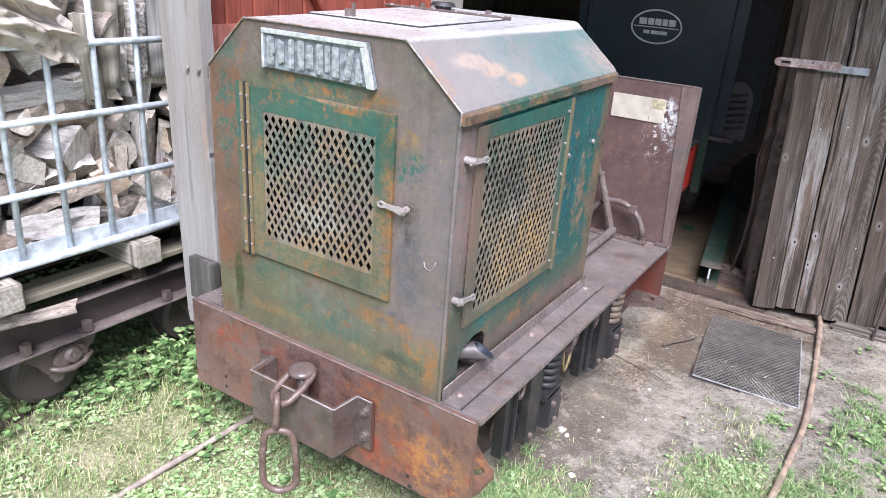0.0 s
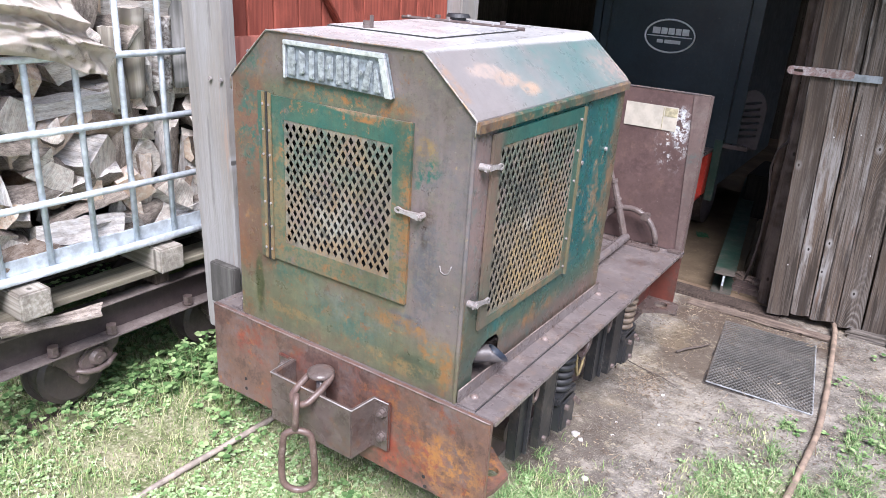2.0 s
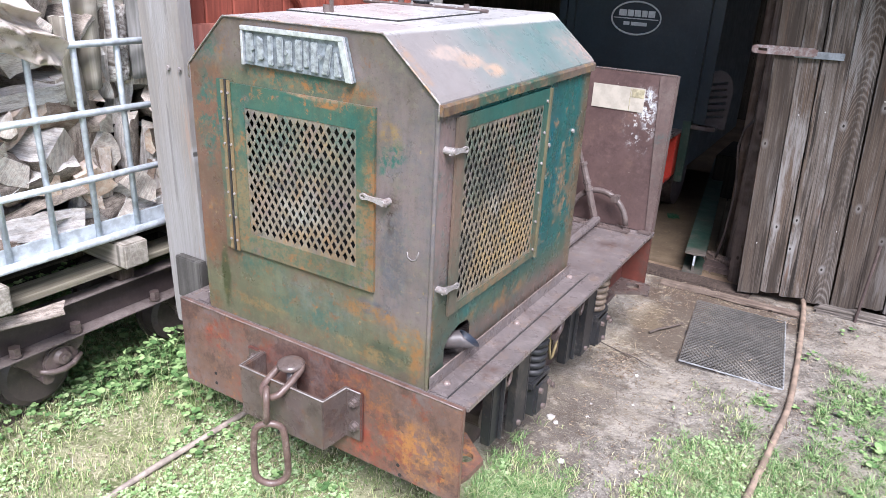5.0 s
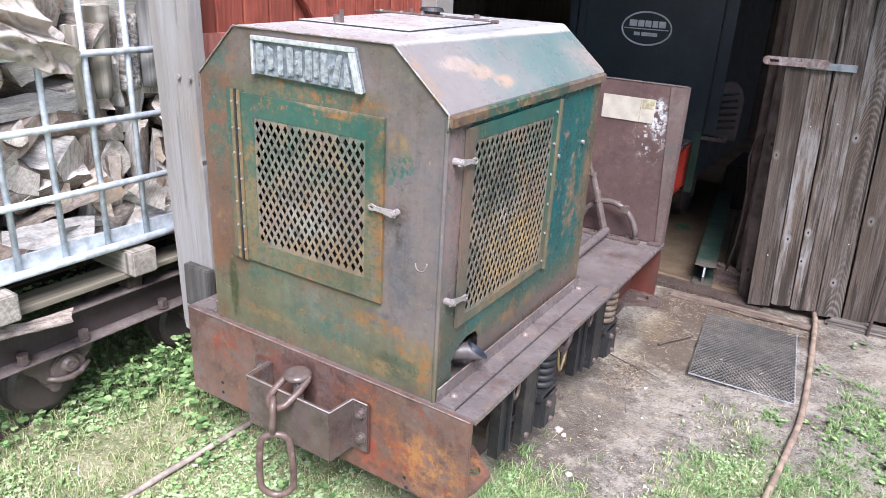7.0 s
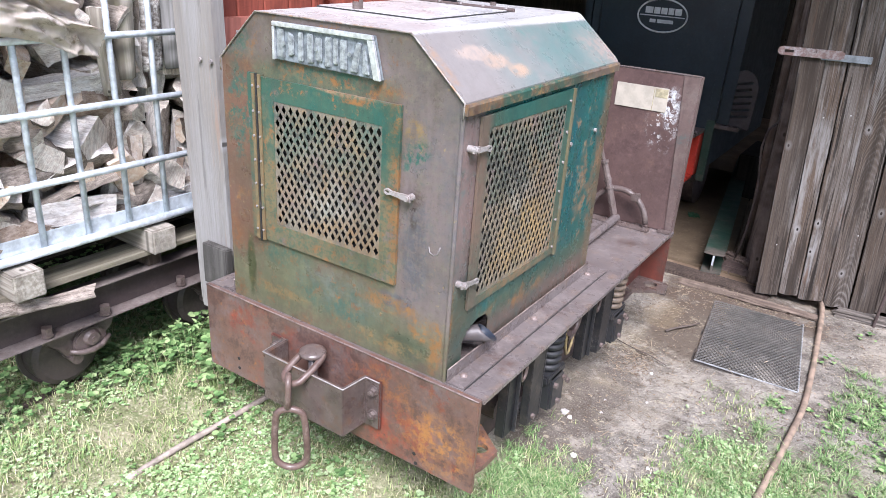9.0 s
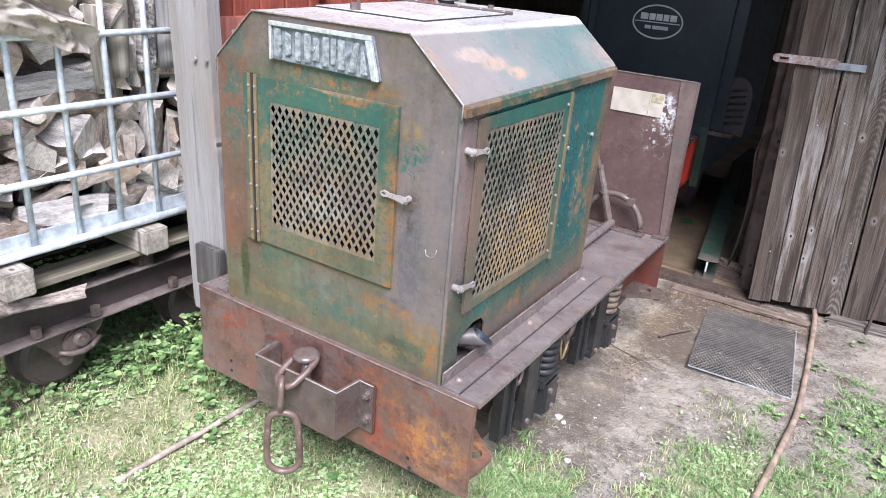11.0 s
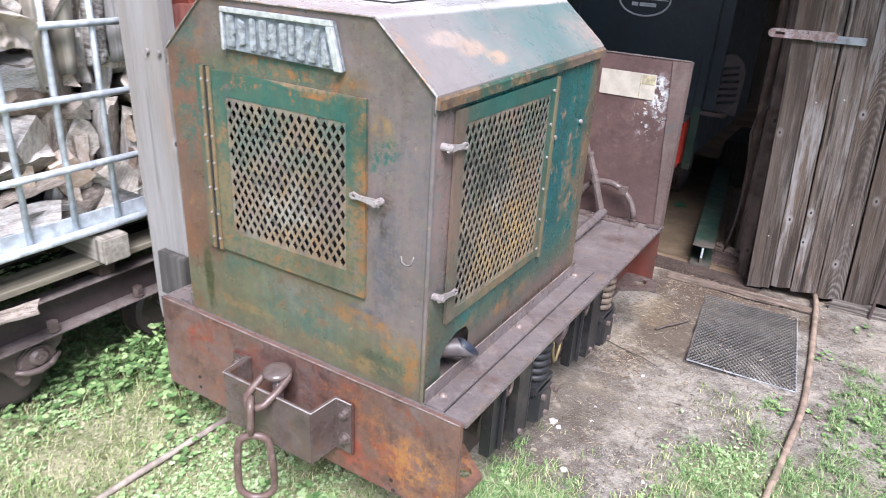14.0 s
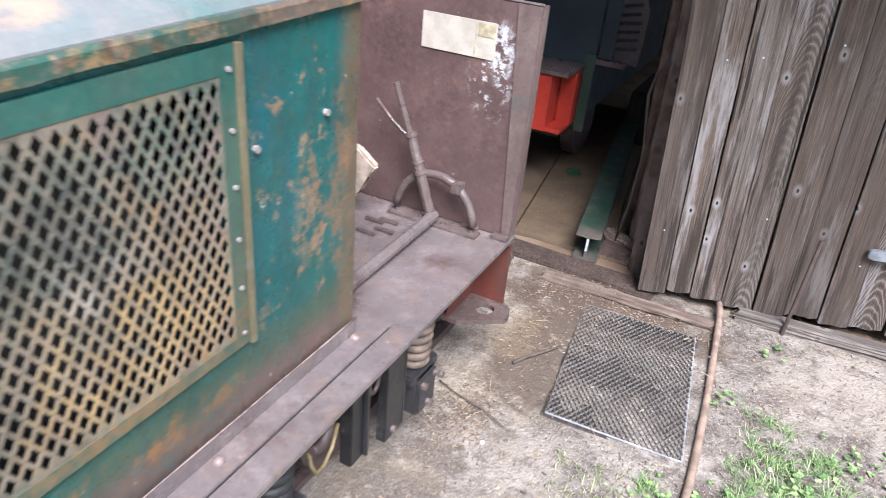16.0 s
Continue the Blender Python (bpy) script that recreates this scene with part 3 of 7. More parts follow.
def ground_material():
    k = Nodes("ground")
    x, y = k.axis(0), k.axis(1)
    soil = k.mix(k.ramp(k.noise(6, detail=9, rough=0.7), 0.36, 0.62), (0.120, 0.102, 0.090), (0.31, 0.28, 0.252))
    soil = k.mix(k.ramp(k.noise(1.9, shift=3), 0.50, 0.64, 0, 0.75), soil, (0.42, 0.38, 0.335))
    soil = k.mix(k.ramp(k.noise(2.6, shift=7, detail=8), 0.54, 0.64, 0, 0.8), soil, (0.135, 0.108, 0.095))
    soil = k.mix(k.ramp(k.noise(120, detail=3), 0.58, 0.66, 0, 0.7), soil, (0.56, 0.51, 0.44))
    soil = k.mix(k.ramp(k.noise(75, shift=5, detail=4), 0.56, 0.66, 0, 0.8), soil, (0.07, 0.055, 0.047))
    turf = k.mix(k.ramp(k.noise(6, shift=2, detail=8), 0.40, 0.60), (0.145, 0.165, 0.075), (0.27, 0.275, 0.16))
    turf = k.mix(k.ramp(k.noise(3.5, shift=31, detail=6), 0.52, 0.66, 0, 0.8), turf, (0.34, 0.31, 0.20))
    turf = k.mix(k.ramp(k.noise(70, shift=6, detail=4), 0.50, 0.66, 0, 0.7), turf, (0.47, 0.43, 0.31))
    turf = k.mix(k.ramp(k.noise(50, shift=16, detail=4), 0.56, 0.68, 0, 0.8), turf, (0.07, 0.06, 0.035))
    dx, dy = k.math("SUBTRACT", x, 1.2), k.math("ADD", y, 1.0)
    away = k.math("SQRT", k.math("ADD", k.math("MULTIPLY", dx, dx), k.math("MULTIPLY", dy, dy)))
    lawn = k.mix(k.ramp(k.noise(25, shift=81, detail=8, rough=0.7), 0.35, 0.65), (0.10, 0.145, 0.045), (0.27, 0.30, 0.14))
    turf = k.mix(k.ramp(away, 2.3, 3.3), turf, lawn)
    edge = k.math("ADD", x, k.math("MULTIPLY", k.noise(3.0, shift=11, detail=7), 0.5))
    low0 = k.math("ADD", y, k.math("MULTIPLY", k.noise(4.0, shift=77, detail=6), 0.5))
    bare = k.math("MAXIMUM", k.math("MULTIPLY", k.ramp(edge, 0.66, 0.86), k.ramp(low0, 0.25, 0.65)), k.math("MULTIPLY", k.ramp(y, 0.35, 0.62), k.ramp(x, -0.62, -0.5)))
    field = k.noise(5, shift=61, detail=9, rough=0.7)
    soil = k.mix(k.math("MULTIPLY", spot(k, field, 0, 0.70, 0.24, 1, 1.22, 0.42), 0.45), soil, (0.43, 0.385, 0.335))
    soil = k.mix(k.math("MULTIPLY", spot(k, field, 0, 1.75, 0.45, 1, 2.25, 0.30), 0.5), soil, (0.44, 0.385, 0.325))
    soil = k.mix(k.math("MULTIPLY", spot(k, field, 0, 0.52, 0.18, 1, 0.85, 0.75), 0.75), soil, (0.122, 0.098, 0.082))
    soil = k.mix(k.ramp(k.noise(230, shift=71, detail=2), 0.58, 0.66, 0, 0.6), soil, (0.50, 0.455, 0.40))
    soil = k.mix(k.ramp(k.noise(15, shift=64, detail=8, rough=0.7), 0.50, 0.64, 0, 0.6), soil, (0.125, 0.102, 0.088))
    soil = k.mix(k.ramp(k.noise(9, shift=67, detail=8, rough=0.7), 0.54, 0.66, 0, 0.6), soil, (0.46, 0.41, 0.36))
    gold = k.math("MULTIPLY", k.ramp(k.noise(3.2, shift=41, detail=8), 0.42, 0.62), k.math("MULTIPLY", k.ramp(y, 0.75, 1.15), k.ramp(x, 0.70, 0.95, 1.0, 0.0)))
    soil = k.mix(k.math("MULTIPLY", gold, 0.28), soil, (0.47, 0.385, 0.265))
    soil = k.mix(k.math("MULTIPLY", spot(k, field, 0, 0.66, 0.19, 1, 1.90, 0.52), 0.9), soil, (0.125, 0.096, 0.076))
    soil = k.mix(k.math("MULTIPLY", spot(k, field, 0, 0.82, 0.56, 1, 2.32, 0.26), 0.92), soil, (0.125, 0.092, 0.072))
    soil = k.mix(k.math("MULTIPLY", spot(k, field, 0, 0.52, 0.13, 1, 1.95, 0.18), 0.35), soil, (0.30, 0.225, 0.135))
    straw = k.math("MULTIPLY", k.ramp(k.noise(38, shift=88, detail=6, rough=0.75), 0.54, 0.64), k.ramp(k.noise(3.4, shift=92, detail=5), 0.46, 0.62))
    soil = k.mix(k.math("MULTIPLY", straw, 0.75), soil, (0.52, 0.455, 0.34))
    soil = k.mix(1.0, soil, (0.79, 0.80, 0.77), "MULTIPLY")
    low = k.math("ADD", y, k.math("MULTIPLY", k.noise(2.6, shift=14, detail=7), 1.2))
    tufts = k.math("MULTIPLY", k.ramp(low, 1.35, 1.95, 0.7, 0.0), k.ramp(edge, 1.15, 1.35))
    fac = k.math("SUBTRACT", bare, tufts, True)
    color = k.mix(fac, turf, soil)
    inside = k.mix(k.ramp(k.noise(4, shift=21, detail=7), 0.4, 0.65), (0.17, 0.120, 0.080), (0.25, 0.185, 0.125))
    inside = k.mix(k.ramp(k.noise(20, shift=2), 0.55, 0.7, 0, 0.7), inside, (0.12, 0.085, 0.06))
    color = k.mix(k.ramp(y, 2.5, 2.65), color, inside)
    h = k.math("ADD", k.noise(30, detail=8), k.math("MULTIPLY", k.noise(110, detail=4), 0.7))
    return k.done(color, 0.9, 0.0, h, 0.8, 0.012, 0.2)


def leaf_material(name, tones, rough=0.7):
    k = Nodes(name)
    geo = k.n.new("ShaderNodeNewGeometry")
    r = k.n.new("ShaderNodeValToRGB")
    k.l.new(geo.outputs["Random Per Island"], r.inputs[0])
    r.color_ramp.elements[0].color, r.color_ramp.elements[1].color = (*tones[0], 1), (*tones[-1], 1)
    for n, tone in enumerate(tones[1:-1], 1):
        r.color_ramp.elements.new(n / (len(tones) - 1)).color = (*tone, 1)
    k.bsdf.inputs["Transmission Weight"].default_value = 0.0
    k.bsdf.inputs["Subsurface Weight"].default_value = 0.0
    return k.done(r.outputs[0], rough, 0.0, None, spec=0.15)


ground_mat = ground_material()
grass_mat = leaf_material("grass", [(0.085, 0.15, 0.045), (0.18, 0.265, 0.09), (0.29, 0.36, 0.145), (0.42, 0.43, 0.23), (0.54, 0.48, 0.33)])
tuft_mat = leaf_material("tuft", [(0.065, 0.135, 0.042), (0.12, 0.22, 0.075), (0.18, 0.29, 0.11), (0.25, 0.34, 0.15), (0.40, 0.41, 0.25)])
lush_mat = leaf_material("lush_leaves", [(0.060, 0.125, 0.042), (0.125, 0.22, 0.078), (0.20, 0.31, 0.12), (0.31, 0.40, 0.19)])
clover_mat = leaf_material("clover", [(0.12, 0.21, 0.07), (0.22, 0.33, 0.14), (0.32, 0.43, 0.21), (0.46, 0.54, 0.33)])
litter_mat = leaf_material("litter", [(0.07, 0.05, 0.038), (0.21, 0.155, 0.105), (0.36, 0.295, 0.21), (0.10, 0.075, 0.058), (0.17, 0.125, 0.09), (0.29, 0.25, 0.20)], 0.85)


# ---- mesh helpers ----
def part(name, bm, material, parent=None, label=""):
    """One mesh object of its own, under a thing or a part."""
    bmesh.ops.recalc_face_normals(bm, faces=bm.faces)
    me = bpy.data.meshes.new(name)
    bm.to_mesh(me)
    bm.free()
    for m in material if isinstance(material, list) else [material]:
        me.materials.append(m)
    ob = new(name, me)
    if parent:
        ob.parent = parent
    return tagged(ob, label)


def thing(name, label, category, at=(0, 0, 0), group="", kind=""):
    ob = new(name)
    ob.empty_display_size = 0.1
    return tagged(ob, label, category, group, kind)


def box(bm, x0, x1, y0, y1, z0, z1, bevel=0.0, m=None, seg=2):
    made = bmesh.ops.create_cube(bm, size=1.0)["verts"]
    for v in made:
        v.co = Vector(((x0 + x1) / 2 + v.co.x * (x1 - x0), (y0 + y1) / 2 + v.co.y * (y1 - y0), (z0 + z1) / 2 + v.co.z * (z1 - z0)))
        if m:
            v.co = m @ v.co
    if bevel:
        edges = list({e for v in made for e in v.link_edges})
        bmesh.ops.bevel(bm, geom=edges, offset=bevel, segments=seg, affect="EDGES")
    return bm


def boxed(*a, **k):
    return box(bmesh.new(), *a, **k)


def rod(bm, a, b, r, seg=10, r2=None):
    """A cylinder or cone from a to b."""
    a, b = Vector(a), Vector(b)
    m = Matrix.Translation((a + b) / 2) @ (b - a).to_track_quat("Z", "Y").to_matrix().to_4x4()
    bmesh.ops.create_cone(bm, cap_ends=True, segments=seg, radius1=r, radius2=r if r2 is None else r2, depth=(b - a).length, matrix=m)
    return bm


def tube(bm, points, r, seg=8, closed=False):
    """A round bar bent along points; a radius, or one for each point."""
    pts = [Vector(p) for p in points]
    n = len(pts)
    radii = r if isinstance(r, (list, tuple)) else [r] * n
    rings, side = [], None
    for i, p in enumerate(pts):
        ahead = (pts[(i + 1) % n] if closed or i < n - 1 else p) - (pts[i - 1] if closed or i > 0 else p)
        ahead.normalize()
        if side is None:
            side = ahead.orthogonal().normalized()
        side = (side - ahead * side.dot(ahead)).normalized()
        up = ahead.cross(side)
        rings.append([bm.verts.new(p + radii[i] * (math.cos(a) * side + math.sin(a) * up)) for a in (2 * math.pi * j / seg for j in range(seg))])
    for i in range(n if closed else n - 1):
        a, b = rings[i], rings[(i + 1) % n]
        for j in range(seg):
            bm.faces.new((a[j], a[(j + 1) % seg], b[(j + 1) % seg], b[j])).smooth = True
    if not closed:
        bm.faces.new(rings[0][::-1]), bm.faces.new(rings[-1])
    return bm


def prism(bm, outline, axis, a, b, bevel=0.0):
    """A flat outline drawn out along an axis (0 x, 1 y, 2 z) from a to b."""
    def at(p, w):
        q = [p[0], p[1]]
        q.insert(axis, w)
        return Vector(q)
    lo, hi = [bm.verts.new(at(p, a)) for p in outline], [bm.verts.new(at(p, b)) for p in outline]
    n = len(outline)
    faces = [bm.faces.new(lo), bm.faces.new(hi[::-1])]
    for i in range(n):
        faces.append(bm.faces.new((lo[i], hi[i], hi[(i + 1) % n], lo[(i + 1) % n])))
    if bevel:
        bmesh.ops.bevel(bm, geom=list({e for f in faces for e in f.edges}), offset=bevel, segments=2, affect="EDGES")
    return bm


def plate_with_holes(bm, outline, holes, axis, a, b):
    """A plate with openings through it, drawn out along an axis."""
    loops = [outline] + holes
    edges = []
    def at(p, w):
        q = [p[0], p[1]]
        q.insert(axis, w)
        return Vector(q)
    rings = []
    for loop in loops:
        vs = [bm.verts.new(at(p, a)) for p in loop]
        rings.append(vs)
        edges += [bm.edges.new((vs[i], vs[(i + 1) % len(vs)])) for i in range(len(vs))]
    fill = bmesh.ops.triangle_fill(bm, edges=edges, use_beauty=True)
    faces = [g for g in fill["geom"] if isinstance(g, bmesh.types.BMFace)]
    made = bmesh.ops.extrude_face_region(bm, geom=faces)
    shift = at((0, 0), b - a)
    bmesh.ops.translate(bm, verts=[g for g in made["geom"] if isinstance(g, bmesh.types.BMVert)], vec=shift)
    return bm


def bolt(bm, at, way, r=0.009, h=0.007, seg=6):
    at, way = Vector(at), Vector(way).normalized()
    rod(bm, at, at + way * h, r, seg)
    return bm


def smooth(ob):
    for p in ob.data.polygons:
        p.use_smooth = True
    return ob


# ---- ground ----
def lump(x, y):
    return 0.016 * noise.noise((x * 1.3, y * 1.3, 0.3)) + 0.008 * noise.noise((x * 5, y * 5, 2.0)) + 0.004 * noise.noise((x * 17, y * 17, 5.0))


def ground_height(x, y):
    near = max(0.0, 1 - max(abs(x) - 3.5, abs(y - 1) - 4.5, 0.0))
    return lump(x, y) * near


def make_ground():
    xs = [-600, -120, -30, -10, -5] + [-3 + 0.06 * i for i in range(101)] + [4, 6, 10, 30, 120, 600]
    ys = [-600, -120, -30, -10, -4] + [-2 + 0.06 * i for i in range(118)] + [6, 8, 12, 30, 120, 600]
    verts = [(x, y, ground_height(x, y)) for y in ys for x in xs]
    w = len(xs)
    faces = [(j * w + i, j * w + i + 1, (j + 1) * w + i + 1, (j + 1) * w + i) for j in range(len(ys) - 1) for i in range(w - 1)]
    me = bpy.data.meshes.new("ground")
    me.from_pydata(verts, [], faces)
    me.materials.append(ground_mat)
    smooth(tagged(new("ground", me), "grass and bare trodden earth of the yard", "ground", kind="structure"))


make_ground()

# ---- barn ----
def wall(name, x0, x1, y0, y1, z0, z1, material=None, label="dark weathered board wall added to close the place"):
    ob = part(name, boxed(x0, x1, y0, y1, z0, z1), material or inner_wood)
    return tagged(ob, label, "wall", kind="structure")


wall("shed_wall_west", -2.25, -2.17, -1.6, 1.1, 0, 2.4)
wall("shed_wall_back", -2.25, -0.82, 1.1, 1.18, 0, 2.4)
# roof out of view, added to keep sky light off the deeper logs
tagged(part("shed_roof", prism(bmesh.new(), [(-2.35, 2.41), (-0.84, 2.41), (-0.84, 2.46), (-2.35, 2.46)], 1, -1.7, 1.2), inner_wood), "unseen board roof added over the wagon to shade the firewood", "roof", kind="structure")
wall("wall_back", -4.0, 4.0, 8.0, 8.1, 0, 4.1, barn_wood)
wall("wall_west", -4.1, -4.0, 2.6, 8.1, 0, 3.1, barn_wood)
# unseen east side, left with a gap to bring extra daylight inside
wall("wall_east", 4.0, 4.1, 2.84, 3.3, 0, 3.1, barn_wood)
wall("wall_east_rear", 4.0, 4.1, 6.2, 8.1, 0, 3.1, barn_wood)
wall("wall_east_lintel", 4.0, 4.1, 3.3, 6.2, 2.5, 3.1, barn_wood)
wall("wall_front_left", -4.1, -1.35, 2.5, 2.6, 0, 3.1, barn_wood)
wall("wall_front_right", 1.0, 4.1, 2.90, 3.0, 0, 3.1, barn_wood)
wall("lintel", -1.35, 1.0, 2.5, 2.6, 2.45, 3.1, barn_wood)
# out of view; eave drawn forward to shade the door and the interior
roof = part("roof", prism(bmesh.new(), [(1.62, 2.50), (2.7, 3.10), (8.5, 4.2), (8.5, 4.3), (2.7, 3.20), (1.62, 2.60)], 0, -4.4, 4.4), barn_wood)
tagged(roof, "unseen barn roof of dark boards, eave placed to shade the door", "roof", kind="structure")
jamb = part("door_post", prism(bmesh.new(), [(0.775, -0.05), (0.83, -0.05), (0.755, 2.3), (0.695, 2.3)], 1, 2.66, 2.78, 0.006), pole_wood)
tagged(jamb, "dark brown timber post of the barn doorway", "door post", kind="structure")
sill = part("door_sill", prism(bmesh.new(), [(-1.3, 2.53), (0.92, 2.46), (0.93, 2.60), (-1.3, 2.67)], 2, -0.03, 0.022, 0.008), brown_wood)
tagged(sill, "worn brown timber sill in the barn doorway", "door sill", kind="structure")

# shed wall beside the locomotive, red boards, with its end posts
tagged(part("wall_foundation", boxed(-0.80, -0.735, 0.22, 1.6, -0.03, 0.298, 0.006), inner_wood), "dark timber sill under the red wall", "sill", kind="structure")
red_wall = thing("red_board_wall", "red-painted wall of upright boards with a diagonal brace", "wall", kind="structure")
for n in range(11):
    y0 = 0.232 + 0.124 * n
    part("plank", boxed(-0.765 + 0.003 * (n % 3), -0.735, y0 + 0.002, y0 + 0.1185, 0.30, 2.3, 0.003, seg=1), red_wood, red_wall)
part("lower_board", boxed(-0.7345, -0.718, 0.232, 1.25, 0.55, 1.385, 0.003), pink_wood, red_wall, "faded pinkish red board")
brace_bm = bmesh.new()
box(brace_bm, -0.02, 0.02, -0.05, 0.05, -0.75, 0.75, 0.004, Matrix.Translation((-0.712, 0.62, 1.72)) @ Matrix.Rotation(radians(38), 4, "X"))
part("brace", brace_bm, red_wood, red_wall)
wall_bolts = bmesh.new()
for p in ((-0.718, 0.335, 1.335), (-0.718, 0.335, 0.9), (-0.718, 1.1, 1.33)):
    bolt(wall_bolts, p, (1, 0, 0), 0.007, 0.005, 8)
part("screw", wall_bolts, latch_steel, red_wall)

corner_post = thing("corner_post", "grey weathered timber corner post with two bolts", "post", kind="structure")
pb = bmesh.new()
side_r = [(0.093 + 0.006 * noise.noise((z * 5, 2.0, 0.0)) + 0.003 * noise.noise((z * 17, 5.0, 0.0)), z) for z in (0.30 + 0.05 * i for i in range(41))]
side_l = [(-0.100 + 0.003 * noise.noise((z * 4, 8.0, 0.0)), z) for z in (0.30 + 0.05 * i for i in range(41))]
prism(pb, side_r + side_l[::-1], 1, -0.075, -0.025, 0.006)
timber_post = part("timber", pb, post_wood, corner_post)
timber_post.matrix_basis = Matrix.Translation((-0.698, 0.25, 0)) @ Matrix.Rotation(radians(-1.9), 4, "Y")
bb = bmesh.new()
for p in ((-0.715, 0.17, 1.255), (-0.66, 0.17, 1.255)):
    bolt(bb, p, (0, -1, 0), 0.008, 0.006, 8)
part("bolt", bb, latch_steel, corner_post)
part("short_board", boxed(-0.735, -0.605, 0.135, 0.168, 0.44, 0.60, 0.004), short_wood, corner_post)

jamb_post = part("inner_post", boxed(-0.79, -0.66, 1.60, 1.76, -0.03, 2.6, 0.008), post_wood)
tagged(jamb_post, "grey timber post at the end of the red wall", "post", kind="structure")

# ---- weathered door leaf ----
leaf = thing("barn_door", "weathered grey-brown plank barn door standing ajar", "door", kind="structure")
base = Matrix.Translation((0.856, 2.473, 0.042)) @ Matrix.Rotation(radians(13.7), 4, "Z")
widths = [0.112, 0.098, 0.126, 0.124, 0.118, 0.131, 0.115, 0.128, 0.12, 0.117, 0.125, 0.119, 0.122, 0.118]
rng = random.Random(4)
lean_x = -0.055
TILT = Matrix.Rotation(math.asin(lean_x), 4, "Y")
at_x = 0.0
nail_mesh = None
for n, wd in enumerate(widths):
    half = wd / 2 - 0.002
    drop = rng.uniform(-0.006, 0.012)
    y0 = (0.0, 0.011, 0.004, 0.014)[n % 4]
    foot = [(-half + 2 * half * i / 8, drop + rng.uniform(-0.006, 0.005) + 0.004 * math.sin(i * 0.9 + n)) for i in range(9)]
    edge_r = [(half + rng.uniform(-0.0022, 0.0006), 0.15 + 0.2 * i) for i in range(10)]
    edge_l = [(-half + rng.uniform(-0.0006, 0.0022), 0.15 + 0.2 * i) for i in range(10)]
    bm = prism(bmesh.new(), foot + edge_r + [(half, 2.15), (-half, 2.15)] + edge_l[::-1], 1, 0.0, 0.024, 0.0018)
    plank = part("plank", bm, plank_wood, leaf)
    stand = base @ Matrix.Translation((at_x + wd / 2, y0, 0)) @ TILT
    plank.matrix_basis = stand
    for k, z in enumerate((0.40, 0.95, 1.13)):
        for u in ((0.1,) if (n * 2 + k) % 3 == 0 else ()):
            if nail_mesh is None:
                nail = part("nail", bolt(bmesh.new(), (0, 0, 0), (0, -1, 0), 0.0034, 0.002, 8), nail_steel, leaf)
                nail_mesh = nail.data
            else:
                nail = new("nail", nail_mesh)
                nail.parent = leaf
            nail.matrix_basis = stand @ Matrix.Translation((u * half + rng.uniform(-0.03, 0.03), -0.0002, z + rng.uniform(-0.14, 0.14)))
    at_x += wd
for z in (0.42, 1.62):
    bm = bmesh.new()
    box(bm, 0.03 - lean_x * -z, at_x - 0.05, 0.035, 0.06, z - 0.06, z + 0.06, 0.003, base)
    part("ledge", bm, brown_wood, leaf)
hasp = part("hasp", plate_with_holes(bmesh.new(), [(-0.155 + 0.02 * math.cos(a), 1.262 + 0.02 * math.sin(a)) for a in (radians(90 + 30 * i) for i in range(7))] + [(0.10, 1.242), (0.115, 1.25), (0.115, 1.274), (0.10, 1.282)],
    [[(-0.145, 1.256), (-0.105, 1.256), (-0.105, 1.268), (-0.145, 1.268)]], 1, -0.022, -0.015), hasp_red, leaf, "rusty red-flaked steel hasp")
hasp.data.transform(base)
hp = boxed(0.02, 0.235, -0.014, -0.004, 1.235, 1.268, 0.002)
for s in (0.06, 0.10, 0.20, 0.225):
    bolt(hp, (s, -0.014, 1.252), (0, -1, 0), 0.005, 0.004, 8)
hp.transform(base)
part("hinge_plate", hp, zinc_dull, leaf, "dull grey steel hinge plate")
hk = prism(bmesh.new(), [(0.775, 0.331), (0.79, 0.325), (1.10, 0.325), (1.10, 0.366), (0.79, 0.366), (0.775, 0.360)], 1, -0.026, -0.004, 0.003)
hk.transform(base)
part("strap", hk, zinc_dull, leaf, "blue-grey steel strap")
edge_rod = part("door_bolt", rod(bmesh.new(), (1.43, 2.535, -0.02), (1.445, 2.565, 0.42), 0.008, 8), rust_iron)
tagged(edge_rod, "thin rusty iron drop bolt on the barn door", "door bolt")

# ---- the locomotive ----
loco = thing("shunting_locomotive", "small narrow-gauge diesel locomotive in worn green and brown paint", "locomotive")
DECK = 0.54
part("buffer_beam", prism(bmesh.new(), [(-0.55, 0.226), (0.55, 0.228), (0.55, DECK), (-0.55, DECK)], 1, 0.0, 0.016, 0.0025), beam_paint, loco, "rust-brown and red steel buffer beam")
for x, z in ((0.350, 0.272), (0.357, 0.240), (-0.40, 0.262), (-0.40, 0.30)):
    part("beam_hole", rod(bmesh.new(), (x, -0.0015, z), (x, 0.004, z), 0.006, 10), dark_void, loco)
part("worn_edge", tube(bmesh.new(), [(-0.548 + 0.0548 * i * 1.0, -0.0002 - 0.0006 * (i % 3), DECK + 0.0002 * (i % 2)) for i in range(21)], [0.0016 + 0.0008 * ((i * 7) % 5) / 4 for i in range(21)], 6), dull_edge, loco, "pale worn edge")
dk = boxed(-0.55, 0.556, 0.0165, 1.69, DECK - 0.016, DECK - 0.0005, 0.002)
part("deck", dk, deck_paint, loco, "brown steel footplate")
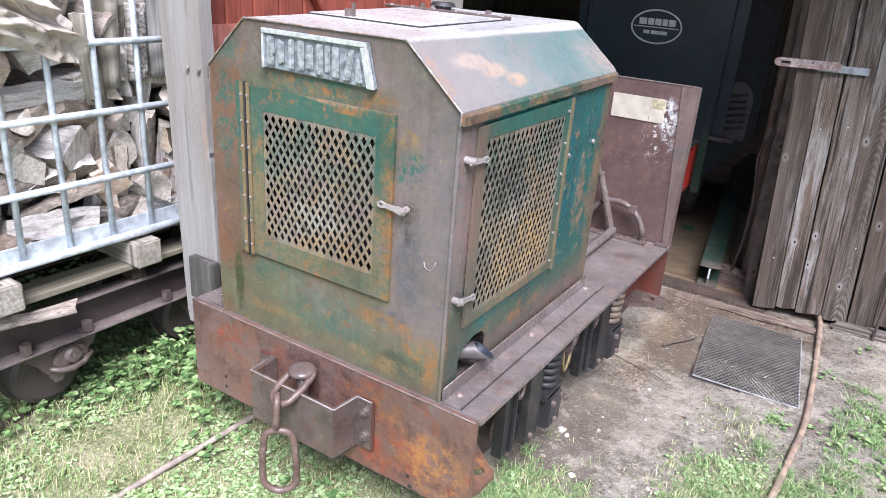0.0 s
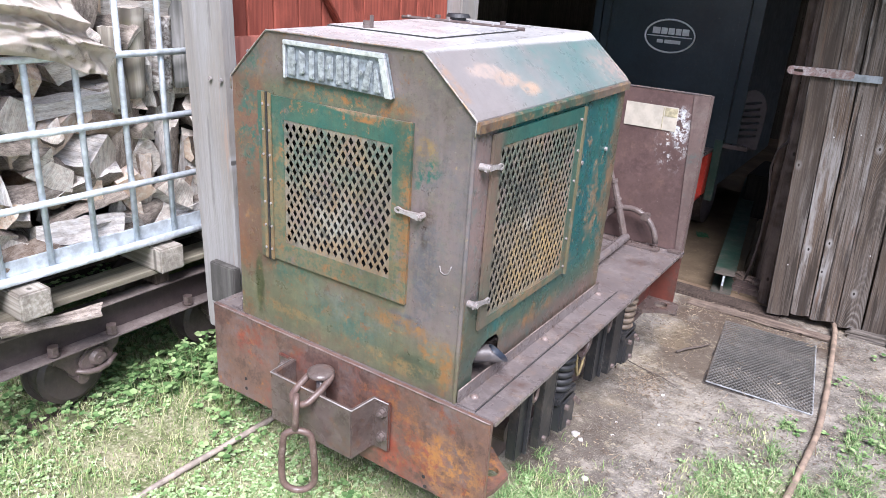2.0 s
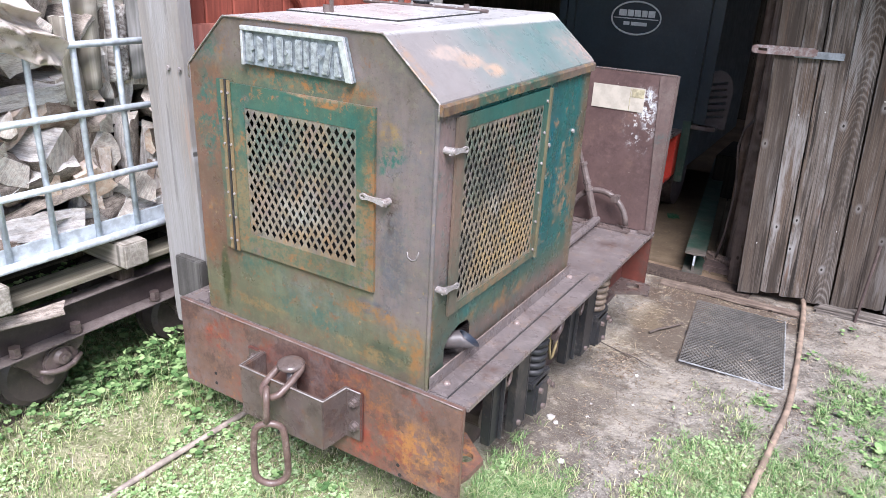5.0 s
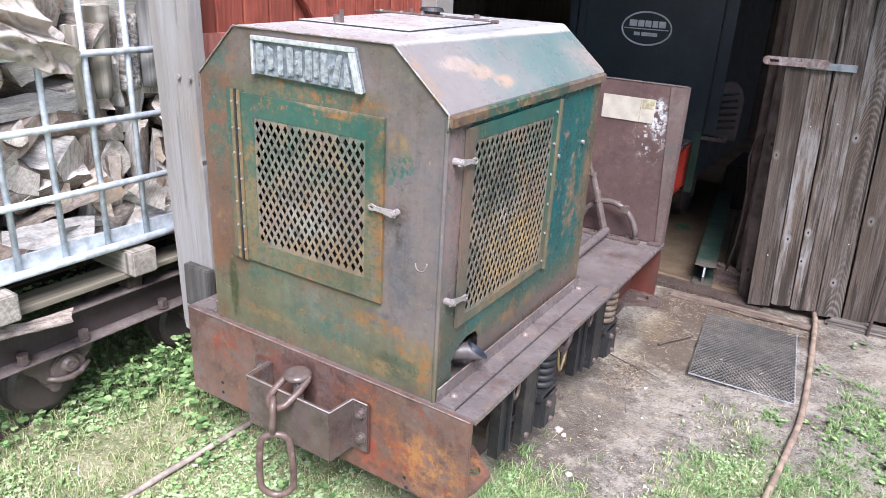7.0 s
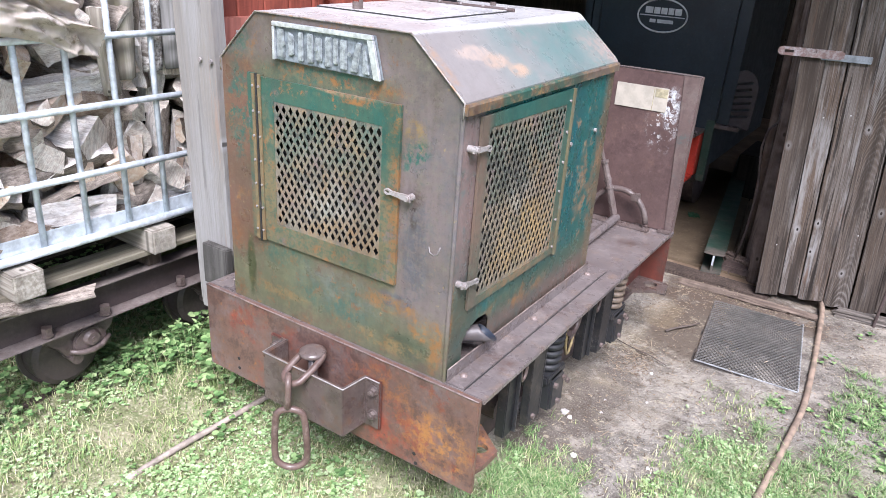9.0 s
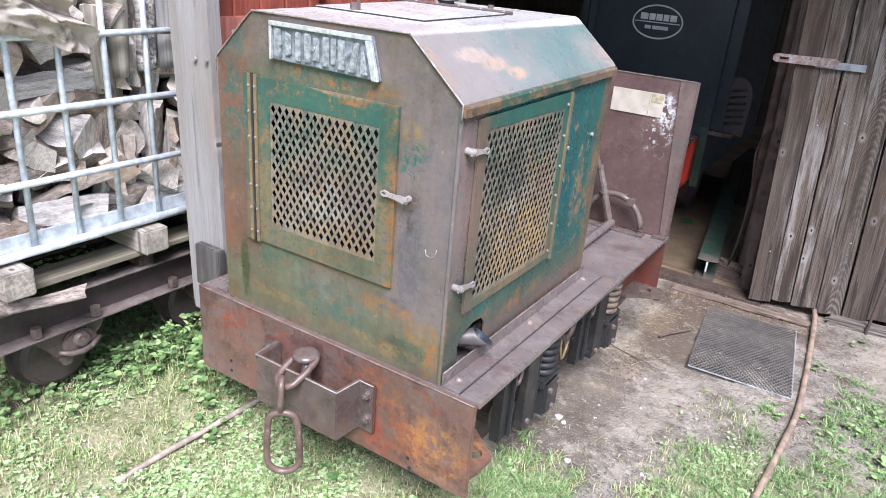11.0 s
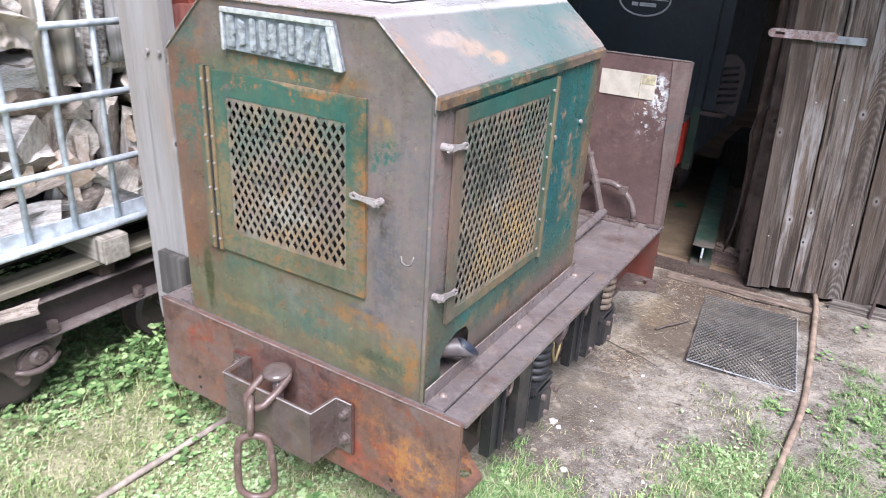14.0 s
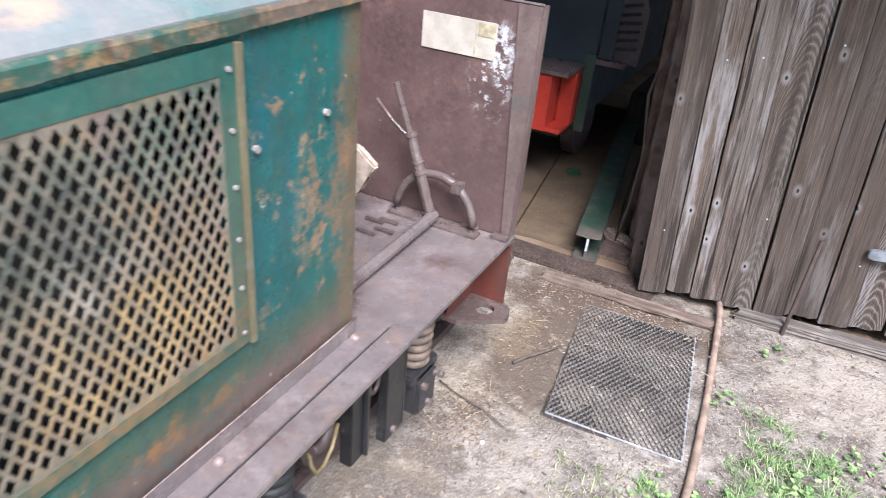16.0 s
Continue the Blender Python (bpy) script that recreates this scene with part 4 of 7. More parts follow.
for s in (1, -1):
    x = 0.4275 * s
    sk = bmesh.new()
    box(sk, min(x, x + 0.058 * s), max(x, x + 0.058 * s), 0.022, 0.985, DECK, DECK + 0.0055, 0.0015)
    box(sk, min(x, x + 0.006 * s), max(x, x + 0.006 * s), 0.022, 0.985, DECK + 0.0055, DECK + 0.043, 0.0015)
    ha = part("hood_angle", sk, deck_paint, loco)
    part("worn_edge", tube(bmesh.new(), [(x + 0.004 * s, 0.022 + 0.0963 * i, DECK + 0.0435 + 0.0006 * ((i * 5) % 3)) for i in range(11)], [0.0018 + 0.0008 * ((i * 3) % 4) / 3 for i in range(11)], 6), dull_edge, ha, "worn edge")
for x, y in ((0.452, 0.076), (0.450, 0.511), (0.445, 0.962)):
    b = bmesh.new()
    bmesh.ops.create_uvsphere(b, u_segments=12, v_segments=8, radius=0.0120, matrix=Matrix.Translation((x, y, DECK + 0.0055)) @ Matrix.Diagonal((1, 1, 0.75, 1)))
    smooth(part("bolt", b, dull_edge, loco))
part("running_board_seam", boxed(0.486, 0.489, 0.022, 1.05, DECK - 0.0004, DECK + 0.0007), dark_void, loco)


def rise(y, z):
    """The hood climbs slightly to the rear."""
    return z + 0.018 * (y - 0.02) / 0.965


Y0, Y1, HW = 0.02, 0.985, 0.422
profile = [(-HW, DECK), (HW, DECK), (HW, 1.312), (0.262, 1.452), (-0.276, 1.452), (-HW - 0.004, 1.312)]
fp = plate_with_holes(bmesh.new(), profile, [[(-0.215, 0.83), (0.2, 0.83), (0.2, 1.23), (-0.215, 1.23)]], 1, Y0, Y0 + 0.004)
part("front_panel", fp, front_paint, loco)
sp = plate_with_holes(bmesh.new(), [(Y0 + 0.0045, DECK), (Y1 - 0.02, DECK), (Y1, DECK + 0.03), (Y1, 1.325), (Y0 + 0.0045, 1.308)],
    [[(0.12, 0.745), (0.60, 0.745), (0.60, 1.245), (0.12, 1.245)], [(0.100, 0.572), (0.245, 0.572), (0.245, 0.648), (0.225, 0.672), (0.175, 0.676), (0.122, 0.658), (0.100, 0.63)]], 0, HW - 0.004, HW)
part("side_panel", sp, side_paint, loco)
part("side_panel", boxed(-HW, -HW + 0.004, Y0 + 0.0045, Y1, DECK, 1.31), side_paint, loco)
rear = bmesh.new()
prism(rear, [(x, rise(Y1, z) - 0.004 if z > 1 else z) for x, z in profile], 1, Y1 - 0.004, Y1)
part("rear_panel", rear, side_paint, loco)
cr = bmesh.new()
rod(cr, (HW - 0.004, Y0 + 0.004, DECK), (HW - 0.004, Y0 + 0.004, 1.30), 0.0065, 12)
part("corner_edge", cr, front_paint, loco)
# folded roof cover
rb = bmesh.new()
outer = [(HW + 0.004, 1.285), (HW + 0.004, 1.314), (HW - 0.006, 1.326), (0.268, 1.4515), (0.256, 1.456), (-0.27, 1.456), (-0.282, 1.451), (-HW - 0.006, 1.316), (-HW - 0.006, 1.272)]
inner = [(x * 0.992, z - 0.0035) for x, z in outer]
rows = []
for y in (Y0 - 0.003, 0.26, 0.5, 0.74, Y1 - 0.02, Y1 + 0.003):
    rows.append(([rb.verts.new((x, y, rise(y, z))) for x, z in outer], [rb.verts.new((x, y, rise(y, z))) for x, z in inner]))
for (a, c), (b, d) in zip(rows, rows[1:]):
    for i in range(len(outer) - 1):
        rb.faces.new((a[i], a[i + 1], b[i + 1], b[i])), rb.faces.new((c[i], d[i], d[i + 1], c[i + 1]))
    rb.faces.new((a[0], b[0], d[0], c[0])), rb.faces.new((a[-1], c[-1], d[-1], b[-1]))
for a, c in (rows[0], rows[-1]):
    for i in range(len(outer) - 1):
        rb.faces.new((a[i], c[i], c[i + 1], a[i + 1]))
part("roof_cover", rb, roof_paint, loco, "dusty grey-brown roof sheet, top painted paler for sky sheen")
lp = bmesh.new()
lip_rows = []
for n in range(41):
    y = Y0 - 0.003 + (Y1 - Y0 + 0.006) * n / 40
    dent = 0.004 * noise.noise((y * 9, 3.0, 0.0)) + 0.002 * noise.noise((y * 31, 1.0, 0.0))
    low, high = rise(y, 1.283 + dent), rise(y, 1.3105 + 0.3 * dent)
    out = HW + 0.0125 + 0.4 * dent
    lip_rows.append([lp.verts.new(q) for q in ((HW + 0.0045, y, low), (out, y, low), (out + 0.001, y, high - 0.006), (out - 0.004, y, high), (HW + 0.0045, y, high))])
for a, b in zip(lip_rows, lip_rows[1:]):
    for i in range(5):
        lp.faces.new((a[i], a[(i + 1) % 5], b[(i + 1) % 5], b[i]))
lp.faces.new(lip_rows[0]), lp.faces.new(lip_rows[-1][::-1])
part("roof_lip", lp, lip_paint, loco, "rusty green lip of the roof sheet")
et = bmesh.new()
tube(et, [(HW + 0.002, Y0 - 0.004, 1.275), (HW + 0.003, Y0 - 0.004, 1.314), (0.263, Y0 - 0.004, 1.455), (-0.274, Y0 - 0.004, 1.455), (-HW - 0.005, Y0 - 0.004, 1.314), (-HW - 0.005, Y0 - 0.004, 1.275)], [0.0022, 0.0030, 0.0024, 0.0020, 0.0026, 0.0020], 6)
part("edge_trim", et, chipped_edge, loco, "chipped pale edge")


def grille(bm, place, wide, high, cols, rows, keep, thick):
    """A sheet of staggered diamond holes; place(u, v, w) gives the point, w the depth."""
    a, b = wide / (2 * cols), high / (2 * rows)
    for j in range(2 * rows + 1):
        for i in range(cols + (1 if j % 2 == 0 else 0)):
            u, v = (2 * i + (1 if j % 2 else 0)) * a, j * b
            edge_u, edge_v = i in (0, cols) and j % 2 == 0, j in (0, 2 * rows)
            rim = [(u + a, v), (u, v + b), (u - a, v), (u, v - b)]
            if edge_u or edge_v:
                pts = [(min(max(p, 0), wide), min(max(q, 0), high)) for p, q in rim]
                kept = [p for n, p in enumerate(pts) if p != pts[n - 1]]
                if (u, v) not in kept and edge_u and edge_v:
                    kept.append((u, v))
                if len(kept) >= 3:
                    bm.faces.new([bm.verts.new(place(p, q, 0)) for p, q in kept])
                continue
            hole = [(u + (p - u) * keep, v + (q - v) * keep) for p, q in rim]
            o = [bm.verts.new(place(p, q, 0)) for p, q in rim]
            h = [bm.verts.new(place(p, q, 0)) for p, q in hole]
            d = [bm.verts.new(place(p, q, thick)) for p, q in hole]
            for n in range(4):
                m = (n + 1) % 4
                bm.faces.new((o[n], o[m], h[m], h[n])), bm.faces.new((h[n], h[m], d[m], d[n]))
    bmesh.ops.remove_doubles(bm, verts=bm.verts, dist=0.0002)
    return bm


def swing_latch(parent, pivot, out, along, up):
    """A round boss with a tapering lever that has an eye at its tip."""
    pivot, out, along, up = (Vector(v) for v in (pivot, out, along, up))
    ob = part("latch", rod(rod(bmesh.new(), pivot, pivot + out * 0.026, 0.0095, 14), pivot + out * 0.025, pivot + out * 0.030, 0.007, 14), latch_steel, parent, "worn bright steel swing latch")
    smooth_bm = bmesh.new()
    m = Matrix((along.to_tuple() + (0,), up.to_tuple() + (0,), out.to_tuple() + (0,), (0, 0, 0, 1))).transposed()
    m.translation = pivot + out * 0.020
    outline = [(-0.008, -0.009), (0.013, -0.0085), (0.034, -0.006), (0.054, -0.0055)] + [(0.066 + 0.011 * math.sin(a), -0.0088 * math.cos(a)) for a in (radians(20 * i) for i in range(10))] + [(0.054, 0.0055), (0.034, 0.006), (0.013, 0.0085), (-0.008, 0.009)]
    slot = [(0.066 + 0.007 * math.cos(a), 0.0042 * math.sin(a)) for a in (radians(36 * i) for i in range(10))]
    plate_with_holes(smooth_bm, outline, [slot], 2, -0.003, 0.003)
    smooth_bm.transform(m)
    part("lever", smooth_bm, latch_steel, ob)
    return ob


# front grille door
fx0, fx1, fz0, fz1 = -0.268, 0.245, 0.784, 1.28
gx0, gx1, gz0, gz1 = -0.205, 0.188, 0.845, 1.218
fdoor = part("front_door", plate_with_holes(bmesh.new(), [(fx0, fz0), (fx1, fz0), (fx1, fz1), (fx0, fz1)], [[(gx0, gz0), (gx1, gz0), (gx1, gz1), (gx0, gz1)]], 1, Y0 - 0.010, Y0 - 0.001), door_paint, loco, "worn green steel grille door")
part("grille", grille(bmesh.new(), lambda u, v, w: (gx0 - 0.001 + u, Y0 - 0.0085 + w, gz0 - 0.001 + v), gx1 - gx0 + 0.002, gz1 - gz0 + 0.002, 15, 9, 0.655, 0.0025), grille_paint, fdoor, "steel sheet with staggered diamond holes")
for x in (-0.2835, -0.2585):
    part("hinge_strip", boxed(x - 0.0065, x + 0.0065, Y0 - 0.0145, Y0 - 0.0105, fz0 - 0.004, fz1 + 0.006, 0.001), brass_strip, fdoor, "yellowish riveted hinge strip")
    for n in range(7):
        b = bmesh.new()
        bolt(b, (x, Y0 - 0.0145, fz0 + 0.03 + n * 0.073), (0, -1, 0), 0.0038, 0.003, 8)
        part("rivet", b, latch_steel, fdoor)
part("hinge_pin", rod(bmesh.new(), (-0.271, Y0 - 0.012, fz0 - 0.006), (-0.271, Y0 - 0.012, fz1 + 0.008), 0.0038, 8), black_iron, fdoor)
part("backing", boxed(-0.31, -0.2755, Y0 - 0.010, Y0 - 0.0005, fz0 - 0.004, fz1 + 0.006, 0.001), door_paint, fdoor)
swing_latch(loco, (0.285, Y0, 1.049), (0, -1, 0), (-1, 0, 0.06), (-0.06, 0, -1))

mark = [(0.345, 0.926), (0.348, 0.911), (0.360, 0.905), (0.374, 0.911), (0.381, 0.934)]
part("weld_mark", tube(bmesh.new(), [(x, Y0 + 0.0004, z) for x, z in mark], 0.0022, 6), weld_grey, loco, "grey curved weld mark")

# side grille door
sy0, sy1, sz0, sz1 = 0.098, 0.63, 0.735, 1.277
hy0, hy1, hz0, hz1 = 0.136, 0.598, 0.762, 1.238
X = HW + 0.002
sdoor = part("side_door", plate_with_holes(bmesh.new(), [(sy0, sz0), (sy1, sz0 + 0.003), (sy1, sz1 + 0.004), (sy0, sz1 - 0.006)], [[(hy0, hz0), (hy1, hz0), (hy1, hz1), (hy0, hz1)]], 0, X, X + 0.008), side_door_paint, loco, "worn green steel grille door")
part("grille", grille(bmesh.new(), lambda u, v, w: (X + 0.0065 - w, hy0 - 0.001 + u, hz0 - 0.001 + v), hy1 - hy0 + 0.002, hz1 - hz0 + 0.002, 18, 11, 0.685, 0.0015), grille_paint, sdoor, "steel sheet with staggered diamond holes")
part("hinge_strip", boxed(X, X + 0.013, 0.6325, 0.6455, sz0 - 0.004, sz1 + 0.004, 0.001), strip_green, sdoor, "greenish hinge strip")
for n in range(6):
    b = bmesh.new()
    bolt(b, (X + 0.008, 0.616, sz0 + 0.03 + n * 0.096), (1, 0, 0), 0.0045, 0.004, 8)
    part("rivet", b, latch_steel, sdoor)
for z in (1.198, 0.832):
    swing_latch(loco, (HW, 0.055 if z > 1 else 0.050, z), (1, 0, 0), (0, 1, -0.12 if z > 1 else -0.14), (0, 0.12, 1))
for y, z in ((0.677, 1.098), (0.873, 1.112)):
    b = bmesh.new()
    bolt(b, (HW, y, z), (1, 0, 0), 0.007, 0.008, 8)
    part("rivet", b, latch_steel, loco)
inside = bmesh.new()
box(inside, -0.36, 0.33, 0.16, 0.86, 0.56, 1.36, 0.02)
part("engine_block", inside, black_iron, loco)
radiator = part("radiator", boxed(-0.33, 0.32, 0.085, 0.13, 0.62, 1.36, 0.004), black_iron, loco, "dark finned radiator")
for i in range(26):
    z = 0.66 + i * 0.026
    part("fin", boxed(-0.30, 0.29, 0.074, 0.0845, z, z + 0.006), black_iron, radiator)

# exhaust stub
ex = bmesh.new()
pipe = [(0.356, 0.135, 0.621), (0.396, 0.160, 0.625), (0.428, 0.181, 0.629), (0.450, 0.195, 0.632)]
tube(ex, pipe, [0.0225, 0.0227, 0.023, 0.0235], 20)
axis = (Vector(pipe[-1]) - Vector(pipe[-2])).normalized()
for v in ex.verts:
    if (v.co - Vector(pipe[-1])).length < 0.05 and (v.co - Vector(pipe[-1])).dot(axis) > -0.005:
        v.co -= axis * (v.co.z - pipe[-1][2]) * 1.1
bmesh.ops.delete(ex, geom=[f for f in ex.faces if len(f.verts) > 4 and f.calc_center_median().x > 0.43], context="FACES")
ex_ob = part("exhaust_pipe", ex, pipe_inside, loco, "cut-off steel exhaust stub")
ex_ob.data.materials.append(pipe_steel)
solid = ex_ob.modifiers.new("wall", "SOLIDIFY")
solid.thickness, solid.offset, solid.material_offset = 0.003, -1, 1

# name plate: plain raised blocks on a slanted cast plate
plate = part("name_plate", prism(bmesh.new(), [(-0.192, 1.338), (0.183, 1.331), (0.155, 1.437), (-0.192, 1.437)], 1, Y0 - 0.012, Y0 - 0.001, 0.002), plate_recess, loco, "cast aluminium maker's plate with raised blocks")
for outline in ([(-0.192, 1.426), (0.158, 1.426), (0.155, 1.438), (-0.192, 1.438)], [(0.163, 1.331), (0.184, 1.331), (0.1585, 1.4255), (0.139, 1.4255)], [(-0.192, 1.337), (-0.184, 1.337), (-0.184, 1.425), (-0.192, 1.425)]):
    part("rim", prism(bmesh.new(), outline, 1, Y0 - 0.022, Y0 - 0.0125, 0.0015), aluminium, plate, "bright worn rim")
for outline in ([(-0.176, 1.346), (-0.150, 1.346), (-0.150, 1.420), (-0.176, 1.420)], [(-0.136, 1.350), (-0.114, 1.358), (-0.114, 1.408), (-0.136, 1.416)], [(-0.098, 1.345), (-0.080, 1.345), (-0.080, 1.419), (-0.098, 1.419)], [(-0.066, 1.345), (-0.044, 1.345), (-0.044, 1.419), (-0.066, 1.419)],
        [(-0.036, 1.352), (-0.014, 1.352), (-0.014, 1.412), (-0.036, 1.412)], [(-0.002, 1.343), (0.020, 1.343), (0.020, 1.418), (-0.002, 1.418)], [(0.026, 1.352), (0.042, 1.352), (0.042, 1.418), (0.026, 1.418)], [(0.050, 1.342), (0.072, 1.342), (0.072, 1.417), (0.050, 1.417)], [(0.082, 1.341), (0.106, 1.341), (0.120, 1.416), (0.104, 1.416)], [(0.124, 1.340), (0.148, 1.340), (0.132, 1.405), (0.124, 1.395)]):
    part("raised_block", prism(bmesh.new(), outline, 1, Y0 - 0.019, Y0 - 0.0125, 0.0025), dull_aluminium, plate)
for x in (-0.147, -0.03, 0.085):
    b = bmesh.new()
    bolt(b, (x, Y0 - 0.020, 1.384), (0, -1, 0), 0.006, 0.003, 12)
    part("screw", b, dull_aluminium, plate)

# roof fittings
def up(x, y, z=0.0):
    return (x, y, rise(y, 1.456) + z)


hatch = bmesh.new()
box(hatch, -0.275, 0.125, 0.27, 0.725, -0.001, 0.004, 0.0015)
for v in hatch.verts:
    v.co.z += rise(v.co.y, 1.4575)
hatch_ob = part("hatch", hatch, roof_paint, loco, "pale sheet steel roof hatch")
for a, b in (((-0.277, 0.267), (0.127, 0.267)), ((0.127, 0.267), (0.127, 0.727))):
    part("hatch_gap", rod(bmesh.new(), up(*a, 0.001), up(*b, 0.001), 0.0028, 6), dark_void, hatch_ob)
hs = bmesh.new()
rod(hs, up(-0.36, 0.745, 0.006), up(0.14, 0.745, 0.006), 0.006, 8)
part("hinge_rod", hs, bare_steel, hatch_ob)
for n in range(6):
    b = bmesh.new()
    bolt(b, up(-0.33 + 0.088 * n, 0.745, 0.008), (0, 0, 1), 0.007, 0.006, 8)
    part("rivet", b, latch_steel, hatch_ob)
lt = bmesh.new()
rod(lt, up(-0.135, 0.285), up(-0.135, 0.285, 0.026), 0.014, 14)
box(lt, -0.124, -0.117, 0.279, 0.291, rise(0.285, 1.456), rise(0.285, 1.456) + 0.042, 0.001)
part("hatch_catch", lt, bare_steel, hatch_ob)
cap = bmesh.new()
rod(cap, up(-0.21, 0.885), up(-0.21, 0.885, 0.012), 0.03, 20)
rod(cap, up(-0.21, 0.885, 0.012), up(-0.21, 0.885, 0.024), 0.046, 24, 0.038)
part("filler_cap", cap, rubber, loco, "black filler cap")
for x, y in ((-0.03, 0.90), (-0.31, 0.90)):
    b = bmesh.new()
    bolt(b, up(x, y), (0, 0, 1), 0.011, 0.012, 8)
    part("bolt", b, bare_steel, loco)

# rear screen with its label and flange
screen = part("rear_screen", boxed(-0.553, 0.550, 1.650, 1.656, DECK + 0.002, 1.226, 0.0015), panel_paint, loco, "brown steel screen with flaking paint")
part("flange", boxed(0.546, 0.552, 1.657, 1.695, DECK - 0.03, 1.226, 0.0015), strip_brown, screen)
part("edge_strip", prism(bmesh.new(), [(0.522, DECK + 0.004), (0.5495, DECK + 0.004), (0.5495, 1.2255), (0.482, 1.2255)], 1, 1.6455, 1.6495, 0.001), strip_brown, screen, "pale brown edge strip")
part("top_edge", boxed(-0.553, 0.552, 1.648, 1.66, 1.2265, 1.2325, 0.002), deck_paint, screen)
lab = part("label", boxed(0.20, 0.43, 1.6465, 1.6495, 1.062, 1.163, 0.001), label_plate, screen, "blank off-white enamel label")
part("stain", boxed(0.374, 0.427, 1.6455, 1.6462, 1.122, 1.158), label_yellow, lab)
part("fold", boxed(0.367, 0.370, 1.6452, 1.6462, 1.064, 1.161), label_yellow, lab)

# brake lever on its quadrant
lever = part("lever_quadrant", tube(bmesh.new(), [(0.31 + 0.135 * math.cos(a), 1.60, 0.555 + 0.15 * math.sin(a)) for a in (radians(6 + 12 * i) for i in range(15))], 0.0135, 8), bare_steel, loco, "curved steel lever quadrant")
part("foot", boxed(0.155, 0.30, 1.578, 1.622, DECK, DECK + 0.010, 0.002), bare_steel, lever)
part("foot", boxed(0.315, 0.465, 1.578, 1.622, DECK, DECK + 0.010, 0.002), bare_steel, lever)
for x in (0.18, 0.265, 0.345, 0.44):
    b = bmesh.new()
    bolt(b, (x, 1.60, DECK + 0.010), (0, 0, 1), 0.008, 0.007)
    part("bolt", b, bare_steel, lever)
lv = bmesh.new()
rod(lv, (0.312, 1.59, 0.55), (0.262, 1.585, 0.70), 0.016, 8)
rod(lv, (0.265, 1.585, 0.69), (0.165, 1.575, 0.965), 0.011, 8, 0.008)
part("lever_arm", lv, bare_steel, lever)
part("sleeve", rod(bmesh.new(), (0.270, 1.586, 0.675), (0.222, 1.580, 0.815), 0.0165, 10, 0.0145), bare_steel, lever)
for a, b in (((0.262, 1.585, 0.700), (0.258, 1.5845, 0.712)), ((0.250, 1.5835, 0.733), (0.247, 1.583, 0.741)), ((0.223, 1.580, 0.812), (0.219, 1.5795, 0.824))):
    part("band", rod(bmesh.new(), a, b, 0.0195, 12), bare_steel, lever)
part("clamp", boxed(0.365, 0.40, 1.583, 1.617, 0.665, 0.70, 0.003), bare_steel, lever)
tg = bmesh.new()
tube(tg, [(0.225, 1.578, 0.815), (0.20, 1.576, 0.82), (0.16, 1.572, 0.85), (0.105, 1.57, 0.905)], 0.006, 6)
part("trigger", tg, coupler_steel, lever)
tr = bmesh.new()
rod(tr, (0.31, 1.60, DECK + 0.028), (0.325, 1.0, DECK + 0.028), 0.019, 10)
part("pull_rod", tr, deck_paint, loco)
for x, y in ((0.42, 1.628), (0.525, 1.628)):
    part("clip", boxed(x - 0.028, x + 0.028, y - 0.010, y + 0.018, DECK, DECK + 0.012, 0.002), bare_steel, loco)
floor_bolts = ((0.20, 1.52), (0.16, 1.50), (0.22, 1.46), (0.18, 1.42), (0.12, 1.30))
for x, y in floor_bolts:
    part("slot_bar", boxed(x - 0.035, x + 0.03, y - 0.007, y + 0.007, DECK, DECK + 0.012, 0.003), bare_steel, loco)
st = bmesh.new()
prism(st, [(-0.25, 0.575), (0.085, 0.60), (0.102, 0.638), (0.162, 0.724), (0.096, 0.774), (-0.25, 0.79)], 1, 1.485, 1.515, 0.006)
part("seat_pad", st, seat_mat, loco, "pale worn seat board")

# coupler, pin and chain
coup = bmesh.new()
path = [(-0.225, -0.012), (-0.170, -0.012), (-0.163, -0.105), (0.163, -0.105), (0.170, -0.012), (0.225, -0.012)]
T = 0.012
def ring_at(z):
    return [coup.verts.new((x, y, z)) for x, y in path] + [coup.verts.new((x * (1.0 if abs(x) > 0.2 else 0.93), y + T, z)) for x, y in reversed(path)]
top, bot = ring_at(0.468), ring_at(0.302)
n = len(top)
for i in range(n):
    coup.faces.new((top[i], top[(i + 1) % n], bot[(i + 1) % n], bot[i]))
for i in range(len(path) - 1):
    j = n - 1 - i
    coup.faces.new((top[i], top[i + 1], top[j - 1], top[j])), coup.faces.new((bot[i], bot[j], bot[j - 1], bot[i + 1]))
bmesh.ops.bevel(coup, geom=[e for e in coup.edges if e.is_manifold], offset=0.003, segments=2, affect="EDGES")
cp = part("coupler", coup, coupler_steel, loco, "bent steel coupling pocket")
part("worn_edge", tube(bmesh.new(), [(-0.170, -0.012, 0.468), (-0.163, -0.1045, 0.468), (0.0, -0.105, 0.4685), (0.163, -0.1045, 0.468), (0.170, -0.012, 0.468), (0.222, -0.0115, 0.468)], 0.0022, 6), latch_steel, cp, "bright worn edge")
for s in (-1, 1):
    for z in (0.435, 0.352):
        b = bmesh.new()
        rod(b, (0.203 * s, -0.0125, z), (0.203 * s, -0.016, z), 0.017, 16)
        bolt(b, (0.203 * s, -0.016, z), (0, -1, 0), 0.0135, 0.012)
        rod(b, (0.203 * s, -0.028, z), (0.203 * s, -0.034, z), 0.007, 10)
        part("nut", b, bare_steel, cp)
part("red_backing", boxed(0.18, 0.2275, -0.0118, -0.0005, 0.2995, 0.470, 0.004), red_iron, cp)
